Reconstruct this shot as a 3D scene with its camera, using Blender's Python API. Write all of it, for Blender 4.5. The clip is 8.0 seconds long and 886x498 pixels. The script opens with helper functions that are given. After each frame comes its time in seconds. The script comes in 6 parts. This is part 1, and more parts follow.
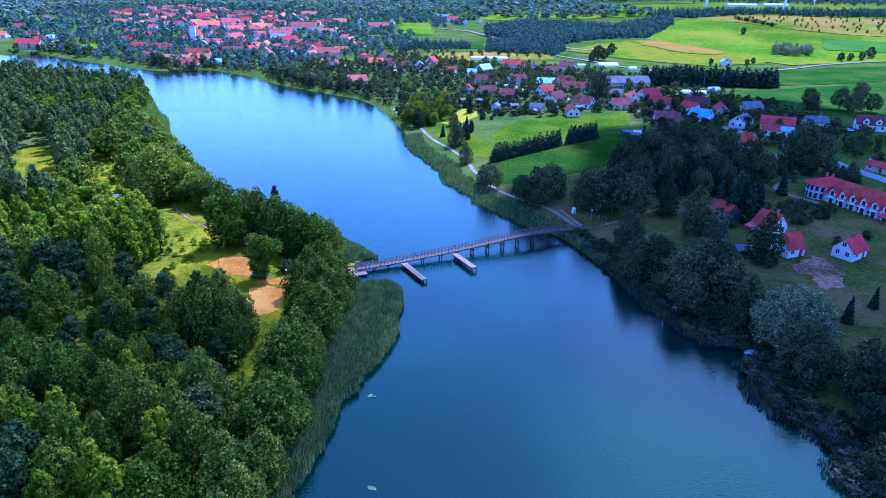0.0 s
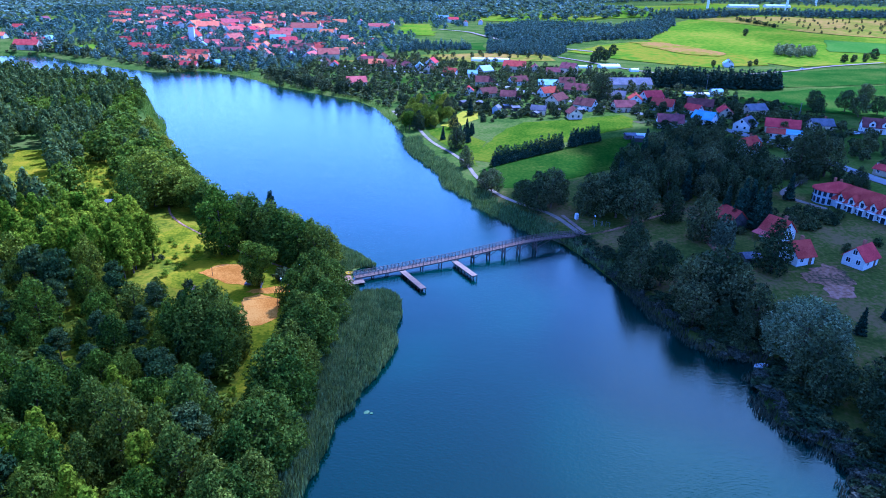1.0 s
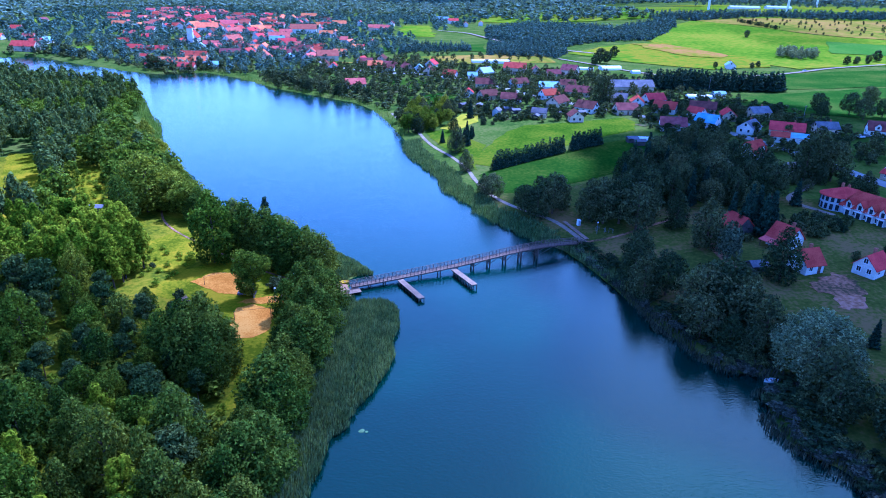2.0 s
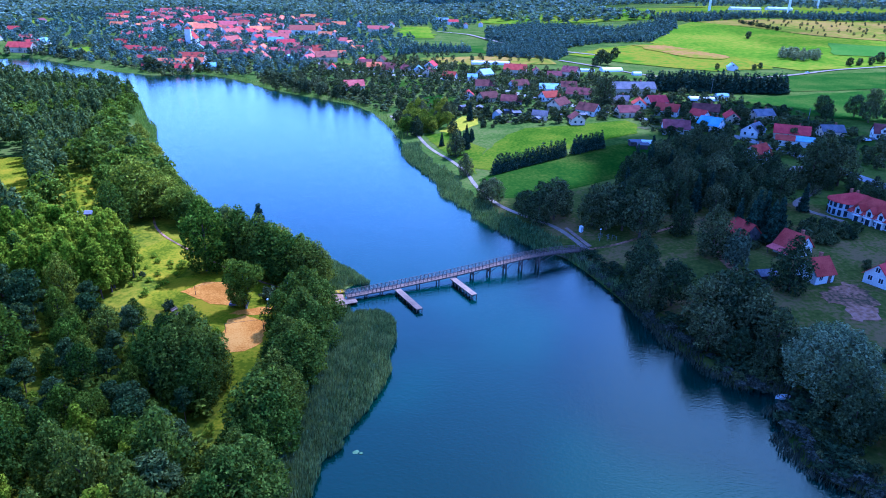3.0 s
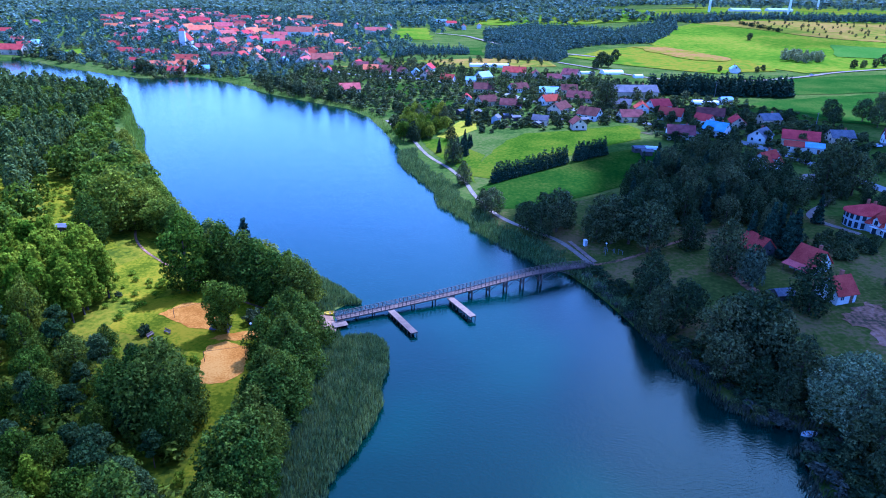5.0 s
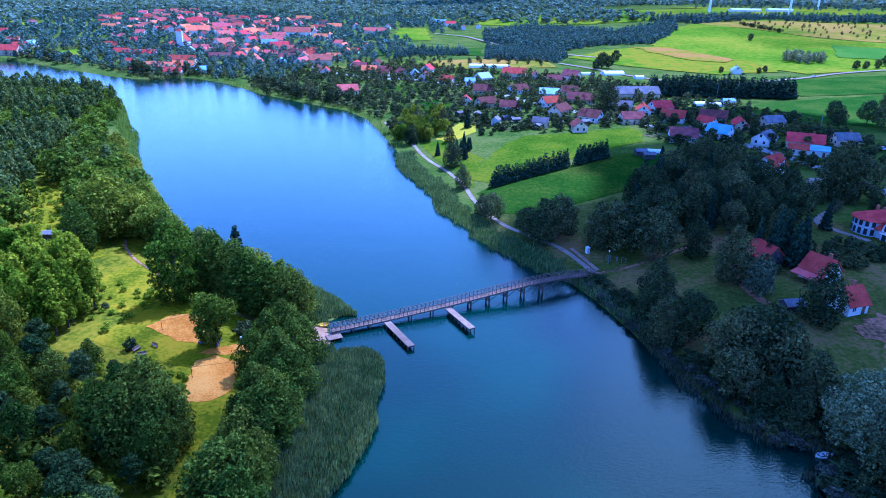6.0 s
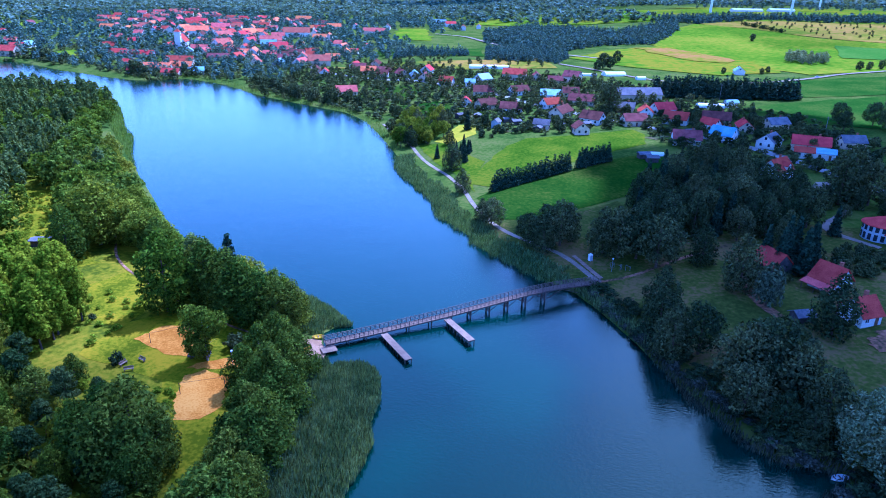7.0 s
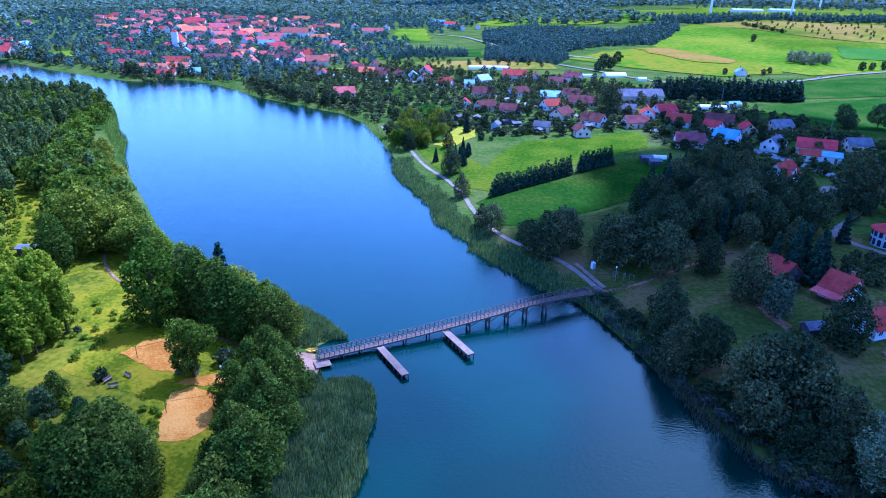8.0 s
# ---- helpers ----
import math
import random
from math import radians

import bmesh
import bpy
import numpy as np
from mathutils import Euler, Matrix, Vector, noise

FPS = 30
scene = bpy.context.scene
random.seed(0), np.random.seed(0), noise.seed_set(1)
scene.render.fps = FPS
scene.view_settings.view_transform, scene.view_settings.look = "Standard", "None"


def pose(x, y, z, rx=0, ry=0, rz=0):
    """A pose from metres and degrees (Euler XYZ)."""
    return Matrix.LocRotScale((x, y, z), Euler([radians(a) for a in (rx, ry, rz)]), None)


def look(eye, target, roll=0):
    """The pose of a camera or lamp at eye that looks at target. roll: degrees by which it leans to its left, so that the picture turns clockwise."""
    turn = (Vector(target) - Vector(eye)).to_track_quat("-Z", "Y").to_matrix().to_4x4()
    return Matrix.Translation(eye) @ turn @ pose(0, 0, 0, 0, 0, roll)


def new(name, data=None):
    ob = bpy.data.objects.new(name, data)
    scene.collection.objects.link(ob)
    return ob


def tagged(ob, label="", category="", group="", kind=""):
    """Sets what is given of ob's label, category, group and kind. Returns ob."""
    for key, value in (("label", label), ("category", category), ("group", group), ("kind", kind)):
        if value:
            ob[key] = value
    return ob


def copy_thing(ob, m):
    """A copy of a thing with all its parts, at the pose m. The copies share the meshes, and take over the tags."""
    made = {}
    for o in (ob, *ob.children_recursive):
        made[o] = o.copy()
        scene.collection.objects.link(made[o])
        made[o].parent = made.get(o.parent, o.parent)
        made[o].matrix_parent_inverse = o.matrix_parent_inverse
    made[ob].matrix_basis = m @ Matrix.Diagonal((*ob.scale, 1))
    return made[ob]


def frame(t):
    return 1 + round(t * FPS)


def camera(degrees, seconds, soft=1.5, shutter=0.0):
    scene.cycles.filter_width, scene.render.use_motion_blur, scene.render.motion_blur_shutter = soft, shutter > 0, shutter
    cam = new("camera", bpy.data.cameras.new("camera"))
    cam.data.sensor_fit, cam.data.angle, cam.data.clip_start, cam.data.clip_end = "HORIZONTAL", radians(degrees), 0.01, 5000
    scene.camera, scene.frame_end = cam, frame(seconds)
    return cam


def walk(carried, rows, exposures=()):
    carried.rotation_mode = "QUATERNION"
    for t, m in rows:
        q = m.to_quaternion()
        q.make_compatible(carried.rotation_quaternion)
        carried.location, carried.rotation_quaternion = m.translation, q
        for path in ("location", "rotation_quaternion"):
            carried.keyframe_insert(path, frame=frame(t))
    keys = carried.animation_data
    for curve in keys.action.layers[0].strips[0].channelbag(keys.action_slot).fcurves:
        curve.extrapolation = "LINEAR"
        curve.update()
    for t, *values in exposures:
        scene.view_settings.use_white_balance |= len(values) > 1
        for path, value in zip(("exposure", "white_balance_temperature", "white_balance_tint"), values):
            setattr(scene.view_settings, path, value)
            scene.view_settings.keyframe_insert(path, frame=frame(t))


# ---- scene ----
# ---- camera ----
cam = camera(69.0, 8.0, soft=1.0)
PATH = [
    (0.0, (-0.395, -2.061, 70.825), (-0.420, -0.209, 70.069), 1.3),
    (0.5, (-0.340, 0.363, 70.806), (-0.367, 2.215, 70.051), 1.33),
    (1.0, (-0.350, 2.875, 70.770), (-0.376, 4.728, 70.016), 1.35),
    (1.5, (-0.280, 5.355, 70.720), (-0.306, 7.208, 69.968), 1.37),
    (3.0, (0.000, 13.181, 70.670), (-0.026, 15.035, 69.922), 1.4),
    (3.5, (0.020, 15.916, 70.610), (-0.004, 17.771, 69.863), 1.4),
    (4.0, (0.080, 18.588, 70.640), (0.056, 20.443, 69.893), 1.4),
    (4.5, (0.150, 21.305, 70.620), (0.127, 23.161, 69.874), 1.4),
    (6.0, (0.450, 29.590, 70.716), (0.430, 31.446, 69.971), 1.4),
    (6.5, (0.590, 32.236, 70.735), (0.570, 34.092, 69.990), 1.4),
    (7.0, (0.720, 34.846, 70.790), (0.699, 36.702, 70.045), 1.4),
    (7.5, (0.790, 37.598, 70.800), (0.771, 39.454, 70.055), 1.4),
    (8.0, (0.843, 40.291, 70.890), (0.824, 42.147, 70.145), 1.4),
]
walk(cam, [(t, look(eye, target, roll)) for t, eye, target, roll in PATH], [(0.0, 1.25, 3930, 35), (8.0, 1.25, 3930, 35)])

# ---- light ----
SUN_ELEVATION, SUN_AZIMUTH = 57.0, 35.0        # degrees; azimuth from north (+y) towards east (+x)
world = bpy.data.worlds.new("summer_sky")
scene.world = world
world.use_nodes = True
sky = world.node_tree.nodes.new("ShaderNodeTexSky")
sky.sky_type, sky.sun_disc = "NISHITA", False
sky.sun_elevation, sky.sun_rotation = radians(SUN_ELEVATION), radians(SUN_AZIMUTH)
sky.air_density, sky.dust_density, sky.ozone_density = 1.0, 0.4, 1.6
world.node_tree.links.new(sky.outputs[0], world.node_tree.nodes["Background"].inputs[0])
world.node_tree.nodes["Background"].inputs[1].default_value = 0.15
sun = new("sun", bpy.data.lights.new("sun", "SUN"))
sun.data.energy, sun.data.angle, sun.data.color = 4.2, radians(0.6), (1.0, 0.92, 0.76)
to_sun = Vector((math.sin(radians(SUN_AZIMUTH)) * math.cos(radians(SUN_ELEVATION)),
                 math.cos(radians(SUN_AZIMUTH)) * math.cos(radians(SUN_ELEVATION)), math.sin(radians(SUN_ELEVATION))))
sun.matrix_world = look(to_sun * 900, (0, 0, 0))


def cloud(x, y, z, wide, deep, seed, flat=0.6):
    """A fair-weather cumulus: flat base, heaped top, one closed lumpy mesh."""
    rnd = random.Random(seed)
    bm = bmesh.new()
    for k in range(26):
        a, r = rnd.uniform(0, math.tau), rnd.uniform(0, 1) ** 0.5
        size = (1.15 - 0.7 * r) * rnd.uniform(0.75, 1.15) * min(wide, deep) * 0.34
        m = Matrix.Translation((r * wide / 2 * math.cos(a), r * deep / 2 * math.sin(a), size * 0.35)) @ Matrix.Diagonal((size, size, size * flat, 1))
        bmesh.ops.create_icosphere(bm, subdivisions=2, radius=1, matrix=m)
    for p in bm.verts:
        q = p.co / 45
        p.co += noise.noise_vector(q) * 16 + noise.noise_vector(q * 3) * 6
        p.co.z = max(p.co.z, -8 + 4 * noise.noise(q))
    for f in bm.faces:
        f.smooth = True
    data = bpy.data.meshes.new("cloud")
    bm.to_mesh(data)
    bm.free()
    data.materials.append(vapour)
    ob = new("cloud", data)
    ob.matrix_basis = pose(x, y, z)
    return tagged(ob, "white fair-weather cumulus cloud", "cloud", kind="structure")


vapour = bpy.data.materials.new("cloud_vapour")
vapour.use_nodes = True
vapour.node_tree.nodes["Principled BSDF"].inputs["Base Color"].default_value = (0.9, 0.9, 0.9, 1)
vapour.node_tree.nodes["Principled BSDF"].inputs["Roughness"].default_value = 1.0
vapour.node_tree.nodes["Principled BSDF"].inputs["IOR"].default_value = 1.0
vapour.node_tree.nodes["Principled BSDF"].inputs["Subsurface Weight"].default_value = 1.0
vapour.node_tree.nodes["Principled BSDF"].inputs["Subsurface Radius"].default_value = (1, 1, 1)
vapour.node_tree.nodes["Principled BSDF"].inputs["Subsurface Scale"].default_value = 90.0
# unseen cumulus scattered over the country; the first placed to shade the village bank
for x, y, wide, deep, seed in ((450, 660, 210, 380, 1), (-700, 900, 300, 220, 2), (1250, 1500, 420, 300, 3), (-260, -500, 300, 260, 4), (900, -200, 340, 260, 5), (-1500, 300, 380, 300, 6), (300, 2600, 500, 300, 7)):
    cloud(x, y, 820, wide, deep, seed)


def cloud_veil(x, y, z, wide, deep, seed, mat):
    """A thin high veil of cloud, frayed at its edges, that lets the sunlight through."""
    n = 40
    verts, faces = [], []
    for j in range(n + 1):
        for i in range(n + 1):
            u, v = i / n - 0.5, j / n - 0.5
            lift = noise.noise(Vector((u * 6, v * 6, seed))) * 40
            verts.append((u * wide, v * deep, lift))
    for j in range(n):
        for i in range(n):
            u, v = (i + 0.5) / n - 0.5, (j + 0.5) / n - 0.5
            if math.hypot(u, v) + 0.16 * noise.noise(Vector((u * 7, v * 7, seed + 3))) < 0.42:
                k = j * (n + 1) + i
                faces.append((k, k + 1, k + n + 2, k + n + 1))
    data = bpy.data.meshes.new("cloud_veil")
    data.from_pydata(verts, [], faces)
    data.materials.append(mat)
    ob = new("cloud_veil", data)
    ob.matrix_basis = pose(x, y, z)
    return tagged(ob, "thin white veil of high cloud", "cloud", kind="structure")


def vapour_veil(name, most, least, size):
    """Thin cloud: a share of the light passes straight through, the rest is scattered downwards."""
    m = bpy.data.materials.new(name)
    m.use_nodes = True
    nodes, link = m.node_tree.nodes, m.node_tree.links.new
    through_light, clear, mixed, wisps, place = (nodes.new(k) for k in ("ShaderNodeBsdfTranslucent", "ShaderNodeBsdfTransparent", "ShaderNodeMixShader", "ShaderNodeTexNoise", "ShaderNodeNewGeometry"))
    through_light.inputs[0].default_value = (0.9, 0.9, 0.9, 1)
    wisps.inputs["Scale"].default_value, wisps.inputs["Detail"].default_value = size, 6.0
    link(place.outputs["Position"], wisps.inputs["Vector"])
    thin = nodes.new("ShaderNodeMapRange")
    thin.inputs["From Min"].default_value, thin.inputs["From Max"].default_value = 0.35, 0.75
    thin.inputs["To Min"].default_value, thin.inputs["To Max"].default_value = least, most
    link(wisps.outputs["Fac"], thin.inputs["Value"])
    link(thin.outputs[0], mixed.inputs[0])
    link(clear.outputs[0], mixed.inputs[1])
    link(through_light.outputs[0], mixed.inputs[2])
    link(mixed.outputs[0], nodes["Material Output"].inputs["Surface"])
    return m


# veil out of view, added so that the lake mirrors a whiter sky
cloud_veil(1260, 2800, 2000, 1300, 1900, 9, vapour_veil("thin_vapour", 0.55, 0.05, 0.004))
# unseen scrap of thin cloud, added to half-dim the foot of the wood
cloud_veil(256, 522, 820, 156, 160, 12, vapour_veil("cloud_scrap", 0.92, 0.42, 0.02))

# ---- materials ----
def material(name, colours, scale, rough=0.8, bump=0.0, fine=6.0, metal=0.0, spread=0.0, island=0.0, spec=0.04, hue=0.5):
    """A surface with colour patches at two scales, a fine relief, and a spread of tone from object to object or island to island."""
    m = bpy.data.materials.new(name)
    m.use_nodes = True
    nodes, link = m.node_tree.nodes, m.node_tree.links.new
    shader = nodes["Principled BSDF"]
    place = nodes.new("ShaderNodeNewGeometry")
    broad, grain = nodes.new("ShaderNodeTexNoise"), nodes.new("ShaderNodeTexNoise")
    for n, s in ((broad, scale), (grain, scale * fine)):
        n.inputs["Scale"].default_value, n.inputs["Detail"].default_value = s, 5.0
        link(place.outputs["Position"], n.inputs["Vector"])
    blend = nodes.new("ShaderNodeMath")
    blend.operation = "MULTIPLY_ADD"
    blend.inputs[1].default_value = 0.45
    link(grain.outputs["Fac"], blend.inputs[0])
    half = nodes.new("ShaderNodeMath")
    half.operation = "MULTIPLY"
    half.inputs[1].default_value = 0.55
    link(broad.outputs["Fac"], half.inputs[0])
    link(half.outputs[0], blend.inputs[2])
    ramp = nodes.new("ShaderNodeValToRGB")
    link(blend.outputs[0], ramp.inputs["Fac"])
    while len(ramp.color_ramp.elements) < len(colours):
        ramp.color_ramp.elements.new(0.5)
    for i, (e, c) in enumerate(zip(ramp.color_ramp.elements, colours)):
        e.position, e.color = 0.40 + 0.20 * i / max(1, len(colours) - 1), (*c, 1)
    out = ramp.outputs["Color"]
    for source, amount in ((("ShaderNodeObjectInfo", "Random"), spread), (("ShaderNodeNewGeometry", "Random Per Island"), island)):
        if amount:
            info = nodes.new(source[0])
            span = nodes.new("ShaderNodeMapRange")
            span.inputs["To Min"].default_value, span.inputs["To Max"].default_value = 1 - amount, 1 + amount
            link(info.outputs[source[1]], span.inputs["Value"])
            hsv = nodes.new("ShaderNodeHueSaturation")
            link(span.outputs[0], hsv.inputs["Value"])
            if source[1] == "Random":
                tone = nodes.new("ShaderNodeMapRange")
                tone.inputs["To Min"].default_value, tone.inputs["To Max"].default_value = 0.5 + 0.10 * hue * amount, 0.5 - 0.08 * hue * amount
                link(info.outputs["Random"], tone.inputs["Value"])
                link(tone.outputs[0], hsv.inputs["Hue"])
            link(out, hsv.inputs["Color"])
            out = hsv.outputs["Color"]
    link(out, shader.inputs["Base Color"])
    shader.inputs["Roughness"].default_value, shader.inputs["Metallic"].default_value = rough, metal
    shader.inputs["Specular IOR Level"].default_value = spec
    shader.inputs["IOR"].default_value = 1.45 if spec > 0.1 else 1.12 if spec > 0.05 else 1.0
    if bump:
        relief = nodes.new("ShaderNodeBump")
        relief.inputs["Strength"].default_value, relief.inputs["Distance"].default_value = 0.8, bump
        link(grain.outputs["Fac"], relief.inputs["Height"])
        link(relief.outputs[0], shader.inputs["Normal"])
    return m


def leaves(name, dark, light, spread=0.25, lit=0.35, gloss=0.06):
    """Foliage: leaf tone that differs from tree to tree and from spray to spray, some light coming through."""
    m = material(name, (dark, light), 0.35, rough=0.55, spread=spread, island=0.65, spec=gloss, hue=1.0)
    nodes, link = m.node_tree.nodes, m.node_tree.links.new
    shader, glow, mix = nodes["Principled BSDF"], nodes.new("ShaderNodeBsdfTranslucent"), nodes.new("ShaderNodeMixShader")
    tint = nodes.new("ShaderNodeMix")
    tint.data_type, tint.blend_type = "RGBA", "MULTIPLY"
    tint.inputs[0].default_value = 1.0
    tint.inputs[7].default_value = (1.5, 1.3, 0.3, 1)
    link(shader.inputs["Base Color"].links[0].from_socket, tint.inputs[6])
    link(tint.outputs[2], glow.inputs["Color"])
    mix.inputs[0].default_value = lit
    link(shader.outputs[0], mix.inputs[1])
    link(glow.outputs[0], mix.inputs[2])
    link(mix.outputs[0], nodes["Material Output"].inputs["Surface"])
    return m


M_GROUND = material("undergrowth", ((0.035, 0.065, 0.010), (0.065, 0.10, 0.014), (0.10, 0.115, 0.025)), 0.05, bump=0.15, fine=14)
M_FLOOR = material("sunny_undergrowth", ((0.055, 0.074, 0.004), (0.125, 0.130, 0.003), (0.20, 0.165, 0.006)), 0.10, bump=0.3, fine=9)
M_MEADOW = material("meadow_grass", ((0.016, 0.046, 0.004), (0.028, 0.062, 0.005), (0.058, 0.078, 0.009)), 0.04, bump=0.1, fine=20)
# dark tone carries the cloud shade over the meadows behind the village
M_FARMEADOW = material("shade_toned_meadow", ((0.020, 0.060, 0.006), (0.033, 0.076, 0.008), (0.062, 0.092, 0.012)), 0.04, bump=0.1, fine=20)
M_LAWN = material("mown_lawn", ((0.076, 0.094, 0.001), (0.160, 0.156, 0.001), (0.25, 0.188, 0.003)), 0.12, bump=0.05, fine=12)
M_PARK = material("park_grass", ((0.044, 0.062, 0.012), (0.076, 0.090, 0.016), (0.150, 0.108, 0.042)), 0.07, bump=0.09, fine=14)
M_HILL = material("hill_pasture", ((0.064, 0.130, 0.003), (0.105, 0.165, 0.004), (0.18, 0.185, 0.010)), 0.012, fine=16)
M_MOWN = material("fresh_mown_meadow", ((0.034, 0.074, 0.002), (0.064, 0.106, 0.003), (0.105, 0.124, 0.005)), 0.05, bump=0.05, fine=16)
M_PLOT = material("garden_bed", ((0.05, 0.07, 0.02), (0.10, 0.075, 0.045), (0.06, 0.12, 0.02)), 0.5, bump=0.1, fine=6, spread=0.4)
M_WHEAT = material("ripening_grain", ((0.070, 0.14, 0.004), (0.11, 0.155, 0.004), (0.19, 0.16, 0.008), (0.09, 0.15, 0.004)), 0.012, fine=9)
M_TAN = material("dry_pasture", ((0.085, 0.12, 0.008), (0.17, 0.15, 0.014), (0.26, 0.155, 0.035)), 0.012, fine=10)
M_DRY = material("parched_grass", ((0.10, 0.15, 0.005), (0.17, 0.15, 0.010), (0.27, 0.135, 0.035)), 0.02, fine=9)
M_CLOVER = material("clover_field", ((0.050, 0.125, 0.012), (0.078, 0.150, 0.018)), 0.02, fine=14)
M_RAPE = material("yellow_crop", ((0.22, 0.23, 0.01), (0.33, 0.27, 0.015)), 0.05, fine=12)
M_SAND = material("beach_sand", ((0.40, 0.145, 0.014), (0.54, 0.220, 0.026), (0.62, 0.295, 0.048)), 0.18, bump=0.04, fine=14)
M_BEACH = material("damp_sand", ((0.26, 0.15, 0.085), (0.38, 0.235, 0.145)), 0.3, bump=0.03, fine=12)
M_DIRT = material("bare_earth", ((0.070, 0.060, 0.028), (0.24, 0.125, 0.070), (0.34, 0.19, 0.125)), 0.12, bump=0.05, fine=9)
M_PATH = material("gravel_path", ((0.17, 0.14, 0.11), (0.27, 0.225, 0.18)), 0.3, bump=0.03, fine=12)
M_ROAD = material("pale_asphalt", ((0.20, 0.20, 0.20), (0.29, 0.29, 0.28)), 0.15, bump=0.01, fine=20)
M_BARK = material("bark", ((0.06, 0.045, 0.035), (0.13, 0.10, 0.075)), 2.0, bump=0.03)
M_PINEBARK = material("pine_bark", ((0.10, 0.06, 0.04), (0.24, 0.13, 0.075)), 1.2, bump=0.03)
M_BIRCHBARK = material("pale_bark", ((0.10, 0.09, 0.08), (0.45, 0.43, 0.39)), 1.6, bump=0.02)
M_DECK = material("weathered_boards", ((0.17, 0.12, 0.09), (0.27, 0.195, 0.148)), 0.8, bump=0.01, fine=12, island=0.12)
M_BRIDGE = material("bridge_boards", ((0.105, 0.076, 0.062), (0.17, 0.125, 0.102)), 0.8, bump=0.01, fine=12, island=0.12)
M_TIMBER = material("dark_timber", ((0.07, 0.055, 0.05), (0.14, 0.11, 0.095)), 1.0, bump=0.01)
M_RAIL = material("rail_timber", ((0.12, 0.09, 0.078), (0.20, 0.152, 0.13)), 1.2, bump=0.01)
M_GLASS = material("dark_window_glass", ((0.015, 0.02, 0.03), (0.03, 0.04, 0.055)), 0.4, rough=0.08, spec=0.6)
M_DOOR = material("painted_door", ((0.10, 0.06, 0.04), (0.16, 0.10, 0.06)), 1.0)
M_BRICK = material("chimney_brick", ((0.22, 0.09, 0.06), (0.33, 0.15, 0.10)), 2.0, bump=0.02)
M_METAL = material("painted_metal", ((0.70, 0.72, 0.74), (0.80, 0.81, 0.82)), 0.3, rough=0.4)
M_GREY = material("grey_painted_steel", ((0.16, 0.16, 0.17), (0.24, 0.24, 0.25)), 1.0, rough=0.5)
M_PLASTIC = material("white_plastic", ((0.66, 0.68, 0.72), (0.80, 0.81, 0.83)), 1.0, rough=0.4)
M_YELLOW = material("yellow_plastic", ((0.62, 0.42, 0.02), (0.75, 0.52, 0.04)), 1.0, rough=0.4)
M_LILY = material("lily_pads", ((0.08, 0.16, 0.06), (0.20, 0.28, 0.13)), 0.8, rough=0.4)
ROOFS = [material("bright_red_roof_tiles", ((0.28, 0.042, 0.036), (0.42, 0.076, 0.060)), 0.4, bump=0.03, fine=9, spread=0.2),
         material("old_brown_roof_tiles", ((0.095, 0.038, 0.036), (0.18, 0.068, 0.064)), 0.4, bump=0.03, fine=9, spread=0.3),
         material("blue_metal_roof", ((0.14, 0.26, 0.38), (0.24, 0.37, 0.48)), 0.3, rough=0.4, spread=0.15, spec=0.3),
         material("faded_red_roof_tiles", ((0.30, 0.075, 0.065), (0.44, 0.13, 0.10)), 0.4, bump=0.03, fine=9, spread=0.25),
         material("orange_roof_tiles", ((0.44, 0.115, 0.05), (0.58, 0.19, 0.085)), 0.4, bump=0.03, fine=9, spread=0.2),
         material("grey_sheet_roof", ((0.10, 0.10, 0.12), (0.18, 0.17, 0.19)), 0.3, bump=0.02, fine=9, spread=0.2)]
WALLS = [material("white_render", ((0.56, 0.55, 0.53), (0.72, 0.71, 0.68)), 0.4, bump=0.01, fine=8),
         material("cream_render", ((0.46, 0.38, 0.28), (0.62, 0.53, 0.40)), 0.4, bump=0.01, fine=8, spread=0.2),
         material("grey_blue_render", ((0.34, 0.37, 0.42), (0.48, 0.50, 0.54)), 0.4, bump=0.01, fine=8, spread=0.15),
         material("tarred_boards", ((0.05, 0.045, 0.045), (0.10, 0.09, 0.085)), 0.8, bump=0.02, fine=8)]
L_BROAD = leaves("broad_leaves", (0.052, 0.082, 0.008), (0.178, 0.226, 0.014), 0.30, 0.34)
L_BRIGHT = leaves("bright_leaves", (0.110, 0.165, 0.004), (0.240, 0.295, 0.007), 0.2, 0.42)
L_ALDER = leaves("alder_leaves", (0.042, 0.070, 0.010), (0.138, 0.180, 0.019), 0.26, 0.34)
L_BUSH = leaves("bush_leaves", (0.046, 0.064, 0.024), (0.105, 0.122, 0.044), 0.2, 0.2)
# darker than broad_leaves: toned for trees standing in the cloud's shade
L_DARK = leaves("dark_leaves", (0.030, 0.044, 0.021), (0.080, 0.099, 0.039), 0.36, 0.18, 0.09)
L_PINE = leaves("pine_needles", (0.042, 0.070, 0.020), (0.090, 0.126, 0.034), 0.2, 0.28)
# needle colour pushed towards blue, as distance haze would tint it
L_SPRUCE = leaves("haze_tinted_spruce_needles", (0.021, 0.041, 0.026), (0.041, 0.066, 0.040), 0.15, 0.1, 0.06)
L_SILVER = leaves("silver_leaves", (0.104, 0.136, 0.068), (0.232, 0.262, 0.136), 0.08, 0.2, 0.06)
L_REED = leaves("reed_blades", (0.072, 0.124, 0.056), (0.165, 0.225, 0.098), 0.1, 0.25, 0.06)
L_WILLOW = leaves("willow_leaves", (0.050, 0.068, 0.040), (0.098, 0.120, 0.070), 0.1, 0.2)
